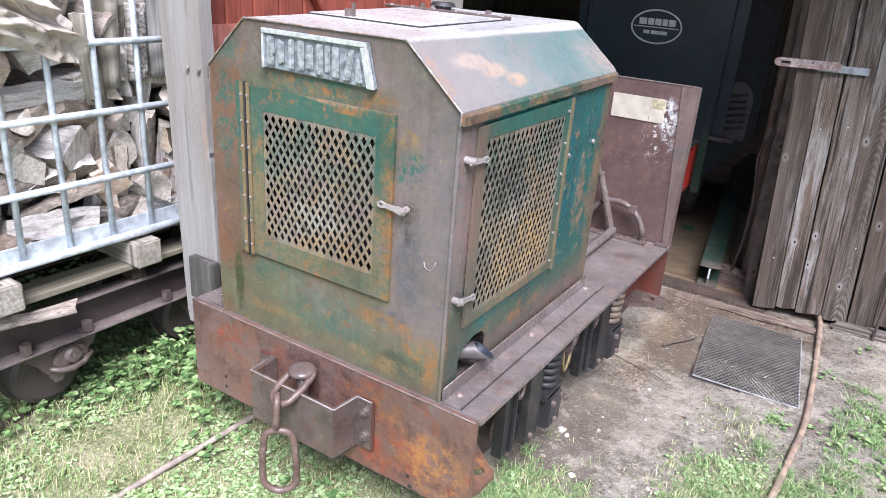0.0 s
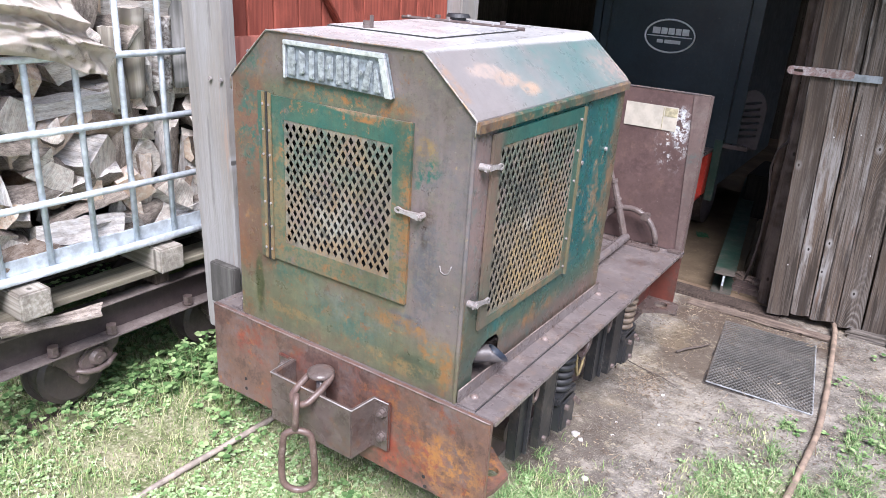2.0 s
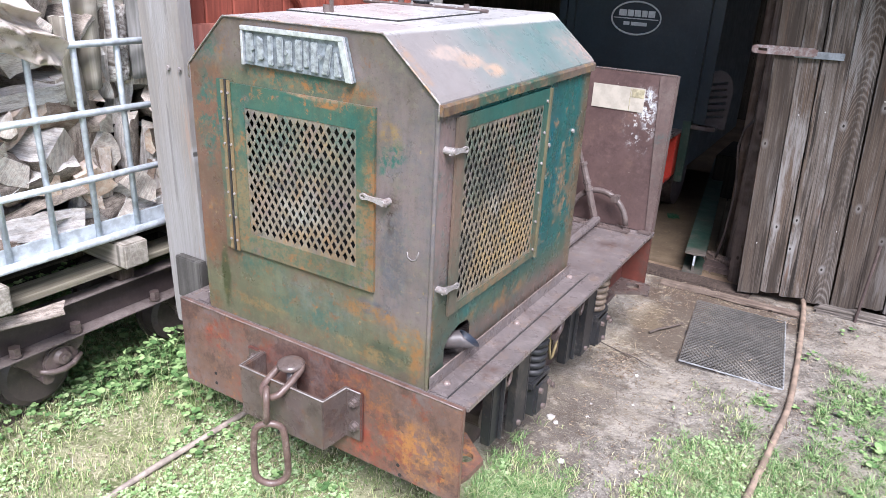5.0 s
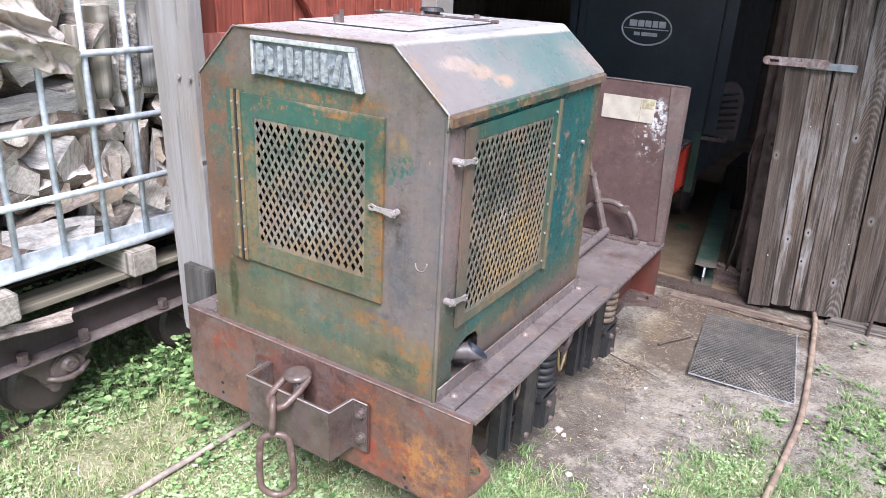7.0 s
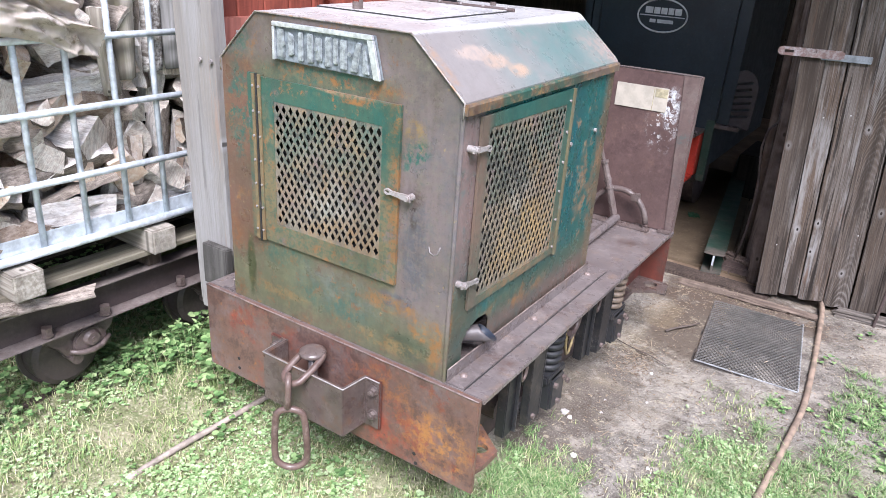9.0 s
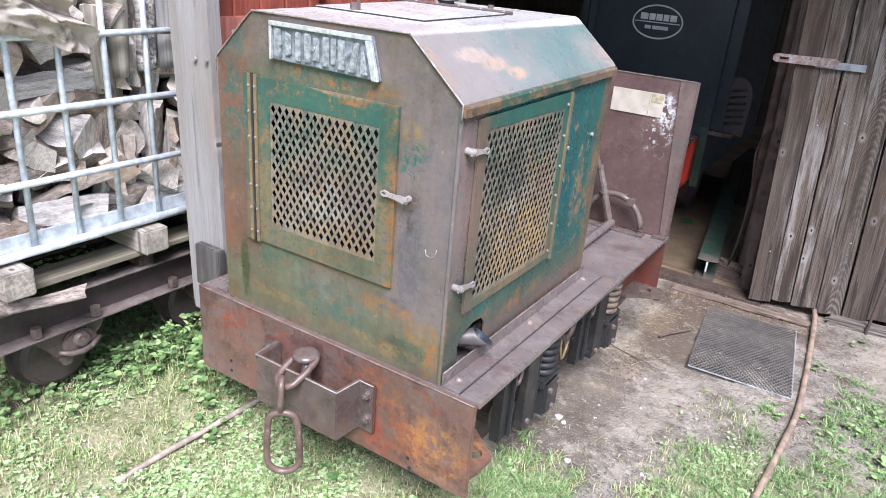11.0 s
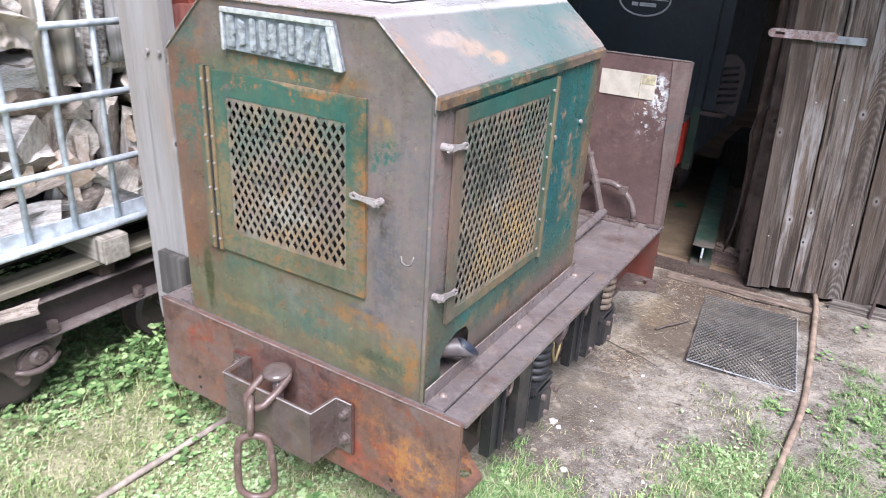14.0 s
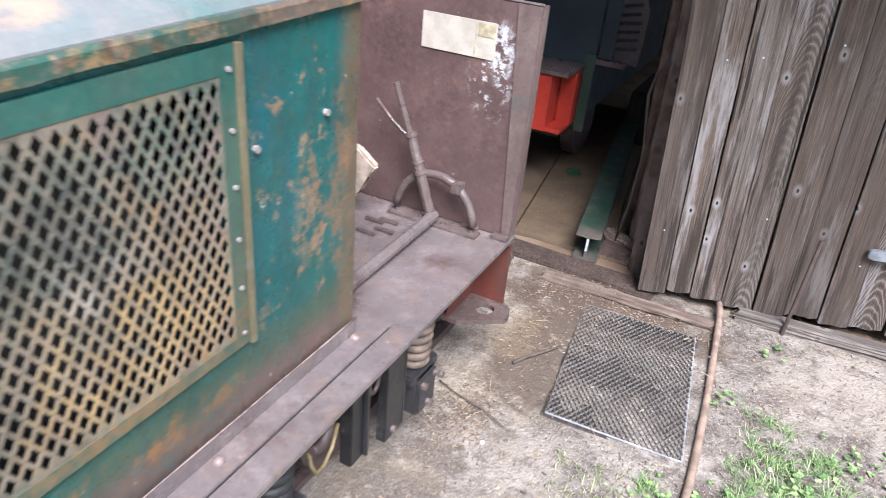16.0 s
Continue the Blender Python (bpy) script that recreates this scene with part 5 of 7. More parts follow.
part("red_backing", boxed(-0.2275, -0.18, -0.0118, -0.0005, 0.2995, 0.470, 0.004), red_iron, cp)
part("floor_plate", boxed(-0.15, 0.15, -0.092, -0.001, 0.315, 0.327), rust_iron, cp)
pn = bmesh.new()
rod(pn, (-0.012, -0.045, 0.25), (-0.003, -0.052, 0.495), 0.015, 14)
rod(pn, (-0.003, -0.052, 0.492), (-0.0025, -0.053, 0.505), 0.020, 20, 0.042)
bmesh.ops.create_uvsphere(pn, u_segments=24, v_segments=10, radius=0.042, matrix=Matrix.Translation((-0.0025, -0.053, 0.505)) @ Matrix.Diagonal((1, 1, 0.40, 1)))
smooth(part("coupling_pin", pn, coupler_steel, cp, "steel pin with a mushroom head"))


def link(parent, centre, along, across, half, wide, taper, r):
    """An oval chain link; taper narrows its upper end."""
    centre, along, across = Vector(centre), Vector(along).normalized(), Vector(across).normalized()
    pts = []
    for i in range(28):
        a = 2 * math.pi * i / 28
        s, c = math.sin(a), math.cos(a)
        w = wide * (1 - taper * (s * 0.5 + 0.5))
        straight = half - wide
        pts.append(centre + along * (straight * (1 if s > 0 else -1) * min(1, abs(s) * 3) + w * s) + across * w * c)
    return smooth(part("chain_link", tube(bmesh.new(), pts, r, 10, True), chain_steel, parent))


chain = thing("coupling_chain", "short rusty brown coupling chain of three links on the pin", "chain")
link(chain, (-0.004, -0.090, 0.477), (0.010, 0.112, 0.056), (0.985, -0.154, 0.0), 0.070, 0.039, 0.0, 0.0106)
link(chain, (-0.004, -0.156, 0.420), (0.04, 0.02, 1.0), (0.69, -0.72, 0.0), 0.050, 0.026, 0.0, 0.0102)
link(chain, (0.006, -0.160, 0.268), (0.01, -0.02, 1.0), (0.80, 0.60, 0.0), 0.122, 0.060, 0.42, 0.0106)

tan_rubber = plain("tan_rubber", (0.13, 0.098, 0.072), 0.6, 0.0, 0.35, 30)
# frame, axle guards, springs and wheels under the deck
for s in (-1, 1):
    x = 0.40 * s
    part("frame_plate", boxed(min(x, x + 0.012 * s), max(x, x + 0.012 * s), 0.03, 1.66, 0.40, DECK - 0.018), rust_iron, loco)
    part("edge_angle", boxed(min(0.50 * s, 0.54 * s), max(0.50 * s, 0.54 * s), 0.018, 1.68, DECK - 0.026, DECK - 0.017), rust_iron, loco)
    for y in (0.0, 0.60):
        part("guard_channel", boxed(min(0.466 * s, 0.50 * s), max(0.466 * s, 0.50 * s), 0.275 + y, 0.335 + y, 0.228, DECK - 0.018, 0.003), black_iron, loco)
        part("guard_plate", boxed(min(0.484 * s, 0.512 * s), max(0.484 * s, 0.512 * s), 0.415 + y, 0.50 + y, 0.200, DECK - 0.018, 0.002), black_iron, loco)
        for ring in range(6):
            rr = 0.033 + 0.0014 * ring
            part("spring_ring", tube(bmesh.new(), [(0.475 * s + rr * math.cos(a), 0.615 + y + rr * math.sin(a), 0.337 + 0.0275 * ring) for a in (2 * math.pi * i / 20 for i in range(20))], 0.0128, 8, True), tan_rubber if y else rubber, loco, "thick spring ring")
        part("spring_seat", rod(bmesh.new(), (0.475 * s, 0.615 + y, 0.49), (0.475 * s, 0.615 + y, DECK - 0.018), 0.03, 14), black_iron, loco)
        part("spring_core", rod(bmesh.new(), (0.475 * s, 0.615 + y, 0.30), (0.475 * s, 0.615 + y, 0.50), 0.020, 12), black_iron, loco)
        ab = boxed(min(0.42 * s, 0.525 * s), max(0.42 * s, 0.525 * s), 0.565 + y, 0.672 + y, 0.175, 0.305, 0.010)
        box(ab, min(0.42 * s, 0.515 * s), max(0.42 * s, 0.515 * s), 0.545 + y, 0.69 + y, 0.29, 0.322, 0.006)
        axle_box = part("axle_box", ab, guard_steel, loco, "greasy black cast axle box")
        for yy, zz in ((0.585, 0.28), (0.655, 0.28), (0.62, 0.20), (0.69, 0.25)):
            b = bmesh.new()
            bolt(b, (0.525 * s, yy + y, zz), (s, 0, 0), 0.011, 0.012)
            part("bolt", b, bare_steel, axle_box)
        b = bmesh.new()
        bolt(b, (0.512 * s, 0.45 + y, 0.225), (s, 0, 0), 0.010, 0.010)
        part("bolt", b, bare_steel, loco)
        wb = bmesh.new()
        rod(wb, (0.27 * s, 0.44 + y, 0.215), (0.345 * s, 0.44 + y, 0.215), 0.165, 40)
        rod(wb, (0.26 * s, 0.44 + y, 0.215), (0.272 * s, 0.44 + y, 0.215), 0.185, 40)
        rod(wb, (0.34 * s, 0.44 + y, 0.215), (0.40 * s, 0.44 + y, 0.215), 0.05, 20)
        part("wheel", wb, rust_iron, loco, "rusty iron wheel")
    for y in (0.0, 0.60):
        part("guard_rib", boxed(min(0.5005 * s, 0.5125 * s), max(0.5005 * s, 0.5125 * s), 0.325 + y, 0.335 + y, 0.23, DECK - 0.05, 0.002), guard_steel, loco)
        part("hanger_ring", tube(bmesh.new(), [(0.507 * s, 0.355 + y + 0.020 * math.cos(a), 0.448 + 0.034 * math.sin(a)) for a in (2 * math.pi * i / 16 for i in range(16))], 0.006, 8, True), rust_iron, loco, "rusty hanger ring")
        part("plate_edge", boxed(min(0.482 * s, 0.5135 * s), max(0.482 * s, 0.5135 * s), 0.5005 + y, 0.5065 + y, 0.202, DECK - 0.02, 0.001), guard_steel, loco)
    hook = [(0.50 * s, 0.745 + 0.045 * math.sin(a), 0.455 - 0.045 * math.cos(a)) for a in (radians(-30 + 24 * i) for i in range(9))]
    part("spring_hook", tube(bmesh.new(), hook + [(0.50 * s, 0.75, DECK - 0.02)], 0.011, 8), rust_iron, loco, "rusty curved steel hook")
    part("brake_hanger", boxed(min(0.43 * s, 0.49 * s), max(0.43 * s, 0.49 * s), 0.765, 0.80, 0.38, DECK - 0.018, 0.006), rust_iron, loco)
    part("brake_shoe", rod(bmesh.new(), (0.40 * s, 0.78, 0.40), (0.49 * s, 0.78, 0.40), 0.035, 14), rust_iron, loco)
part("stretcher", boxed(-0.40, 0.40, 0.02, 0.04, 0.24, DECK - 0.018), rust_iron, loco)
part("stretcher", boxed(-0.40, 0.40, 1.62, 1.64, 0.30, DECK - 0.018), rust_iron, loco)
hz = bmesh.new()
tube(hz, [(0.485, 0.725, 0.47), (0.487, 0.728, 0.40), (0.486, 0.738, 0.35), (0.482, 0.762, 0.305), (0.475, 0.800, 0.290), (0.466, 0.845, 0.305), (0.458, 0.88, 0.35)], 0.0052, 8)
part("hose", hz, yellow_hose, loco, "dirty yellow hose loop")
# corner gussets with their holes
front_bracket = bmesh.new()
plate_with_holes(front_bracket, [(0.40, 0.018), (0.538, 0.018), (0.549, 0.060), (0.551, 0.140), (0.447, 0.222), (0.40, 0.222)], [[(0.500 + 0.025 * math.cos(a), 0.122 + 0.025 * math.sin(a)) for a in (radians(20 * i) for i in range(18))]], 2, 0.275, 0.291)
part("front_bracket", front_bracket, beam_paint, loco, "red-brown steel bracket with a round hole")
part("front_web", prism(bmesh.new(), [(0.018, 0.292), (0.06, 0.292), (0.10, 0.36), (0.16, 0.42), (0.24, 0.435), (0.24, DECK - 0.018), (0.018, DECK - 0.018)], 0, 0.455, 0.465), beam_paint, loco, "red-brown web plate")
bracket = bmesh.new()
plate_with_holes(bracket, [(0.40, 1.50), (0.47, 1.50), (0.595, 1.59), (0.585, 1.655), (0.57, 1.672), (0.40, 1.672)], [[(0.515 + 0.031 * math.cos(a), 1.612 + 0.031 * math.sin(a)) for a in (radians(20 * i) for i in range(18))]], 2, 0.275, 0.291)
part("rear_bracket", bracket, coupler_steel, loco, "brown steel bracket with a round hole")
part("rear_bracket_lip", boxed(0.545, 0.58, 1.655, 1.672, 0.235, 0.2745), bare_steel, loco)
part("rear_beam", boxed(-0.55, 0.55, 1.673, 1.689, 0.26, DECK - 0.018, 0.002), red_iron, loco, "red-brown rear buffer beam")
part("rear_web", prism(bmesh.new(), [(1.50, 0.292), (1.672, 0.292), (1.672, DECK - 0.018), (1.62, DECK - 0.018)], 0, 0.43, 0.44), red_iron, loco)

# ---- track and things on the ground ----
def rail(x0, y0, x1, y1, name, label, top=0.05):
    d = Vector((x1 - x0, y1 - y0, 0)).normalized()
    m = Matrix.Translation((x0, y0, 0)) @ Vector((d.x, d.y, 0)).to_track_quat("Y", "Z").to_matrix().to_4x4()
    length = math.hypot(x1 - x0, y1 - y0)
    bm = bmesh.new()
    prism(bm, [(-0.03, -0.03), (0.03, -0.03), (0.03, -0.022), (0.006, -0.012), (0.006, top - 0.014), (0.016, top - 0.010), (0.016, top), (-0.016, top), (-0.016, top - 0.010), (-0.006, top - 0.014), (-0.006, -0.012), (-0.03, -0.022)], 1, 0, length)
    bm.transform(m)
    return tagged(part(name, bm, rust_iron), label, "rail")


rail(-0.31, 0.42, -0.31, 2.4, "track_rail", "rusty narrow-gauge rail under the locomotive")
rail(0.31, 0.42, 0.31, 2.4, "track_rail", "rusty narrow-gauge rail under the locomotive")
bar_mat = plain("bar_rust", (0.33, 0.275, 0.23), 0.75, 0.0, 0.3, 25, 0.4)
bar = bmesh.new()
tube(bar, [(-0.466, 0.30, 0.014), (-0.469, 0.14, 0.015), (-0.475, -0.04, 0.014), (-0.483, -0.22, 0.012), (-0.489, -0.35, 0.006), (-0.492, -0.42, -0.006)], [0.010, 0.0115, 0.0105, 0.0115, 0.010, 0.009], 8)
tagged(part("iron_bar", bar, bar_mat), "rusty iron bar half sunk in the grass", "iron bar")
strap_pts = [(1.165, 2.60, 0.05), (1.19, 2.50, 0.035), (1.215, 2.20, 0.020), (1.238, 1.85, 0.018), (1.252, 1.50, 0.016), (1.242, 1.26, 0.018), (1.226, 1.0, 0.020), (1.208, 0.75, 0.016), (1.19, 0.3, 0.01)]
sb = bmesh.new()
hose_mat = plain("brown_strap", (0.255, 0.190, 0.142), 0.7, 0.0, 0.3, 20, 0.5)
def glide(pts, n):
    """Points along a smooth line through pts."""
    p = [Vector(pts[0])] + [Vector(q) for q in pts] + [Vector(pts[-1])]
    out = []
    for i in range(1, len(p) - 2):
        for k in range(n):
            t = k / n
            a, b, c, d = p[i - 1], p[i], p[i + 1], p[i + 2]
            out.append(0.5 * (2 * b + (c - a) * t + (2 * a - 5 * b + 4 * c - d) * t * t + (3 * b - a - 3 * c + d) * t ** 3))
    return out + [p[-1]]


line = glide(strap_pts, 6)
tube(sb, [q - Vector((0, 0, 0.006)) for q in line], [0.0128 + 0.0018 * noise.noise((i * 0.4, 0, 0)) for i in range(len(line))], 10)
tagged(part("iron_bar", sb, hose_mat), "long bent rusty brown bar lying on the earth", "iron bar")

# grating
GR = Matrix(((0.434, -0.083, 0, 0.782), (0.020, 0.700, 0, 1.578), (0, 0, 1, 0.006), (0, 0, 0, 1)))
grate_zinc = plain("grate_zinc", (0.215, 0.205, 0.188), 0.5, 0.15, 0.22, 22, 0.2)
frame_zinc = plain("frame_zinc", (0.30, 0.31, 0.315), 0.45, 0.2, 0.3, 12, 0.2)
# sheet below the mesh, its colour darkened to stand for shade in the holes
shaded_earth = plain("shaded_earth", (0.052, 0.043, 0.036), 0.95, 0.0, 0.4, 60, 0.8)
dirty_zinc = plain("dirty_zinc", (0.125, 0.108, 0.092), 0.7, 0.05, 0.45, 14, 0.4)
dark_sheet = bmesh.new()
pv = [dark_sheet.verts.new(GR @ Vector((u, v, -0.004))) for u, v in ((-0.03, -0.015), (1.03, -0.015), (1.03, 1.015), (-0.03, 1.015))]
dark_sheet.faces.new(pv)
mat_thing = thing("floor_grating", "galvanised expanded-metal grating lying flat on the earth", "grating")
mesh_bm = bmesh.new()
def on_grate(u, v, z):
    return (GR @ Vector((u, v, z)))
NU, NV = 22, 44
wire = 0.0023
def strand(bm, pts):
    rows = []
    for i, p in enumerate(pts):
        a, b = Vector(pts[max(i - 1, 0)]), Vector(pts[min(i + 1, len(pts) - 1)])
        d = (b - a).normalized()
        s = Vector((-d.y, d.x, 0)) * wire
        c = Vector(p)
        rows.append([bm.verts.new(c + s + Vector((0, 0, 0.003))), bm.verts.new(c - s + Vector((0, 0, 0.006))), bm.verts.new(c - s - Vector((0, 0, 0.004)))])
    for a, b in zip(rows, rows[1:]):
        for k in range(3):
            bm.faces.new((a[k], a[(k + 1) % 3], b[(k + 1) % 3], b[k]))
for j in range(NV):
    v = (j + 0.5) / NV
    amp = 0.5 / NV
    pts = []
    for i in range(2 * NU + 1):
        pts.append(on_grate(i / (2 * NU), v + (amp if (i + j) % 2 else -amp) * 0.93, 0.004))
    strand(mesh_bm, pts)
part("mesh", mesh_bm, grate_zinc, mat_thing)
part("earth", dark_sheet, shaded_earth, mat_thing, "earth sheet under the mesh, coloured dark as shade in its holes")
for a, b, coat in (((0, 0), (1, 0), frame_zinc), ((1, 0), (1, 1), frame_zinc), ((1, 1), (0, 1), dirty_zinc), ((0, 1), (0, 0), dirty_zinc)):
    part("frame_bar", rod(bmesh.new(), on_grate(*a, 0.004), on_grate(*b, 0.004), 0.0036, 6), coat, mat_thing)
tw = bmesh.new()
tube(tw, [(0.595, 1.755, 0.012), (0.625, 1.805, 0.018), (0.675, 1.885, 0.016), (0.710, 1.938, 0.020)], [0.006, 0.0055, 0.005, 0.003], 6)
twig_wood = plain("twig_wood", (0.085, 0.066, 0.055), 0.8)
tagged(part("stick", tw, twig_wood), "short dark stick on the bare earth", "stick")
tw = bmesh.new()
tube(tw, [(0.42, 1.530, 0.010), (0.487, 1.501, 0.013), (0.547, 1.488, 0.011), (0.618, 1.472, 0.014), (0.694, 1.442, 0.010)], 0.0024, 6)
tagged(part("twig", tw, twig_wood), "thin bent twig on the bare earth", "twig")

stone_mat = plain("pale_stone", (0.50, 0.47, 0.44), 0.85, 0.0, 0.3, 18, 0.5)
sr = random.Random(31)
for x, y, r in ((0.487, 0.835, 0.017), (0.515, 0.815, 0.010), (0.60, 0.93, 0.007), (0.66, 1.36, 0.008), (0.72, 1.12, 0.006), (0.58, 1.02, 0.006), (0.86, 0.72, 0.008), (1.46, 1.72, 0.009), (0.62, 0.62, 0.012)):
    st = bmesh.new()
    bmesh.ops.create_icosphere(st, subdivisions=2, radius=r)
    for v in st.verts:
        v.co *= 1 + 0.45 * noise.noise(v.co * (1.3 / r) + Vector((x * 9, y * 9, 0)))
        v.co.z *= 0.55
    st.transform(pose(x, y, ground_height(x, y) + r * 0.25, 0, 0, sr.uniform(0, 360)))
    tagged(part("stone", st, stone_mat), "small pale broken stone on the bare earth", "stone", "stones on the earth")

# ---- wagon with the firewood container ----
# web colour carries the shade inside the channel; flanges are paler with dust
web_shade_iron = painted_steel("web_shade_iron", (0.066, 0.050, 0.049), [((0.105, 0.085, 0.079), 7, 0.48, 0.66, 3.0)], 0.55)
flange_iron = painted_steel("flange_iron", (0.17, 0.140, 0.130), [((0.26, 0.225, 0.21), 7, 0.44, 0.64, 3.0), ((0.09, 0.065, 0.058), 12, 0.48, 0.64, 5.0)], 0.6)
wagon_iron = painted_steel("wagon_iron", (0.118, 0.090, 0.083), [((0.19, 0.15, 0.135), 7, 0.46, 0.64, 3.0), ((0.06, 0.042, 0.038), 12, 0.48, 0.64, 5.0)], 0.5)
wagon = thing("field_wagon", "rusty narrow-gauge wagon chassis of steel channel", "wagon")
WX = -0.95
for x in (WX, WX - 0.72):
    s = 1 if x == WX else -1
    inner = x - 0.065 * s
    part("web", boxed(min(inner, inner + 0.009 * s), max(inner, inner + 0.009 * s), -0.95, 0.75, 0.326, 0.444), web_shade_iron, wagon, "steel channel web, coloured dark for its shade")
    for z0, z1, t in ((0.315, 0.3255, 1), (0.4445, 0.455, -1)):
        fl = bmesh.new()
        prism(fl, [(inner, z0), (x, z0 if t > 0 else z0 + 0.004), (x, z1 - (0.004 if t > 0 else 0)), (inner, z1)], 1, -0.95, 0.75, 0.0015)
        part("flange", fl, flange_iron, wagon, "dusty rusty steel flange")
for y in (-0.95, 0.70):
    part("cross_member", boxed(WX - 0.72, WX - 0.06, y, y + 0.05, 0.32, 0.45), wagon_iron, wagon)
for y in (-0.345, -0.13, 0.20, 0.40):
    b = bmesh.new()
    rod(b, (WX - 0.022, y, 0.327), (WX - 0.022, y, 0.334), 0.021, 12)
    rod(b, (WX - 0.022, y, 0.334), (WX - 0.022, y, 0.362), 0.019, 6)
    part("bolt", b, wagon_iron, wagon)
for yc in (-0.205, 0.41):
    ax = bmesh.new()
    pts = [(yc - 0.155, 0.313), (yc - 0.140, 0.264), (yc - 0.102, 0.258), (yc - 0.086, 0.215), (yc - 0.055, 0.184), (yc - 0.012, 0.177), (yc + 0.038, 0.190), (yc + 0.075, 0.222), (yc + 0.100, 0.268), (yc + 0.128, 0.282), (yc + 0.14, 0.313)]
    prism(ax, pts, 0, WX - 0.115, WX - 0.050, 0.010)
    axb = part("axle_bearing", ax, wagon_iron, wagon, "rusty cast axle bearing")
    hood = [(yc + 0.012 + 0.066 * math.cos(a), 0.232 + 0.066 * math.sin(a)) for a in (radians(-20 + 22 * i) for i in range(11))]
    part("bearing_hood", prism(bmesh.new(), hood, 0, WX - 0.0495, WX - 0.030, 0.007), wagon_iron, axb)
    cap_b = bmesh.new()
    rod(cap_b, (WX - 0.0295, yc + 0.016, 0.250), (WX - 0.015, yc + 0.016, 0.250), 0.034, 20, 0.024)
    rod(cap_b, (WX - 0.015, yc + 0.016, 0.250), (WX - 0.006, yc + 0.016, 0.250), 0.011, 6)
    part("bearing_cap", cap_b, wagon_iron, axb)
    rim = bmesh.new()
    tube(rim, [(WX - 0.028, yc - 0.070, 0.229), (WX - 0.020, yc - 0.035, 0.212), (WX - 0.018, yc + 0.005, 0.206), (WX - 0.018, yc + 0.045, 0.214), (WX - 0.024, yc + 0.083, 0.238)], [0.007, 0.011, 0.012, 0.011, 0.007], 8)
    part("bearing_rim", rim, wagon_iron, axb)
    for x in (WX - 0.16, WX - 0.62):
        w = bmesh.new()
        rod(w, (x - 0.03, yc - 0.035, 0.175), (x + 0.03, yc - 0.035, 0.175), 0.128, 32)
        rod(w, (x - 0.045, yc - 0.035, 0.175), (x - 0.03, yc - 0.035, 0.175), 0.146, 32)
        rod(w, (x + 0.03, yc - 0.035, 0.175), (x + 0.042, yc - 0.035, 0.175), 0.126, 32, 0.108)
        part("wheel", w, web_shade_iron, wagon, "rusty dark brown iron wheel")
    part("axle", rod(bmesh.new(), (WX - 0.69, yc - 0.035, 0.175), (WX - 0.05, yc - 0.035, 0.175), 0.022, 12), wagon_iron, wagon)
rail(WX - 0.16, -1.6, WX - 0.16, 1.4, "track_rail", "rusty rail under the wagon, half hidden by weeds", 0.012)
rail(WX - 0.62, -1.6, WX - 0.62, 1.4, "track_rail", "rusty rail under the wagon, half hidden by weeds", 0.012)

pallet = thing("pallet", "weathered wooden pallet with sawn blocks on the wagon", "pallet")
for x in (WX - 0.06, WX - 0.38, WX - 0.68):
    part("runner_board", boxed(x - 0.05, x + 0.075, -0.72, 0.66, 0.515, 0.533, 0.003), pallet_wood, pallet)
    for y in (-0.62, -0.41, 0.09, 0.58):
        part("spacer", boxed(x - 0.045, x + 0.045, y - 0.03, y + 0.03, 0.4565, 0.515, 0.002), brown_wood, pallet)
for y in (-0.62, -0.42, 0.085, 0.58):
    part("block", boxed(WX - 0.78, WX + (0.070 if y > 0 else 0.085), y - 0.050, y + 0.050, 0.534, 0.628, 0.006), block_wood, pallet)


def rough_slab(m, lx, ly, lz, taper, seed):
    """A split piece of wood with a torn, uneven outline."""
    bm = bmesh.new()
    bmesh.ops.create_cube(bm, size=1.0)
    bmesh.ops.subdivide_edges(bm, edges=bm.edges, cuts=9, use_grid_fill=True)
    for v in bm.verts:
        t = v.co.y + 0.5
        k = 1 - taper * t ** 2
        n = noise.noise((v.co.x * 5, v.co.y * 3, v.co.z * 9 + seed))
        n2 = noise.noise((v.co.x * 6 + seed, v.co.y * 3, v.co.z * 3))
        v.co = m @ Vector((v.co.x * lx * k + 0.014 * n, v.co.y * ly + 0.03 * n2, v.co.z * lz * (1 - 0.5 * taper * t) + 0.012 * n2))
    return bm



cage = thing("wire_container", "galvanised tube container cage full of firewood", "container cage")
CX0, CX1, CY0, CY1 = -1.90, -0.93, -0.60, 0.62
tray = bmesh.new()
box(tray, CX0, CX1 - 0.022, CY0, CY1, 0.636, 0.650)
part("tray", tray, galvanised, cage)
part("tray_edge", boxed(CX1 - 0.022, CX1 - 0.016, CY0, CY1, 0.640, 0.712, 0.002), galvanised, cage)
levels = [0.652, 0.876, 1.098, 1.318, 1.54, 1.70]
for z in levels:
    r = 0.0145 if z in (levels[0], levels[-1]) else 0.0115
    part("horizontal_tube", tube(bmesh.new(), [(CX1, CY0, z), (CX1, CY1, z)], r, 12), galvanised, cage)
    part("horizontal_tube", tube(bmesh.new(), [(CX0, CY0, z), (CX0, CY1, z)], r, 8), galvanised, cage)
    for y in (CY0, CY1):
        part("horizontal_tube", tube(bmesh.new(), [(CX0, y, z), (CX1, y, z)], r, 8), galvanised, cage)
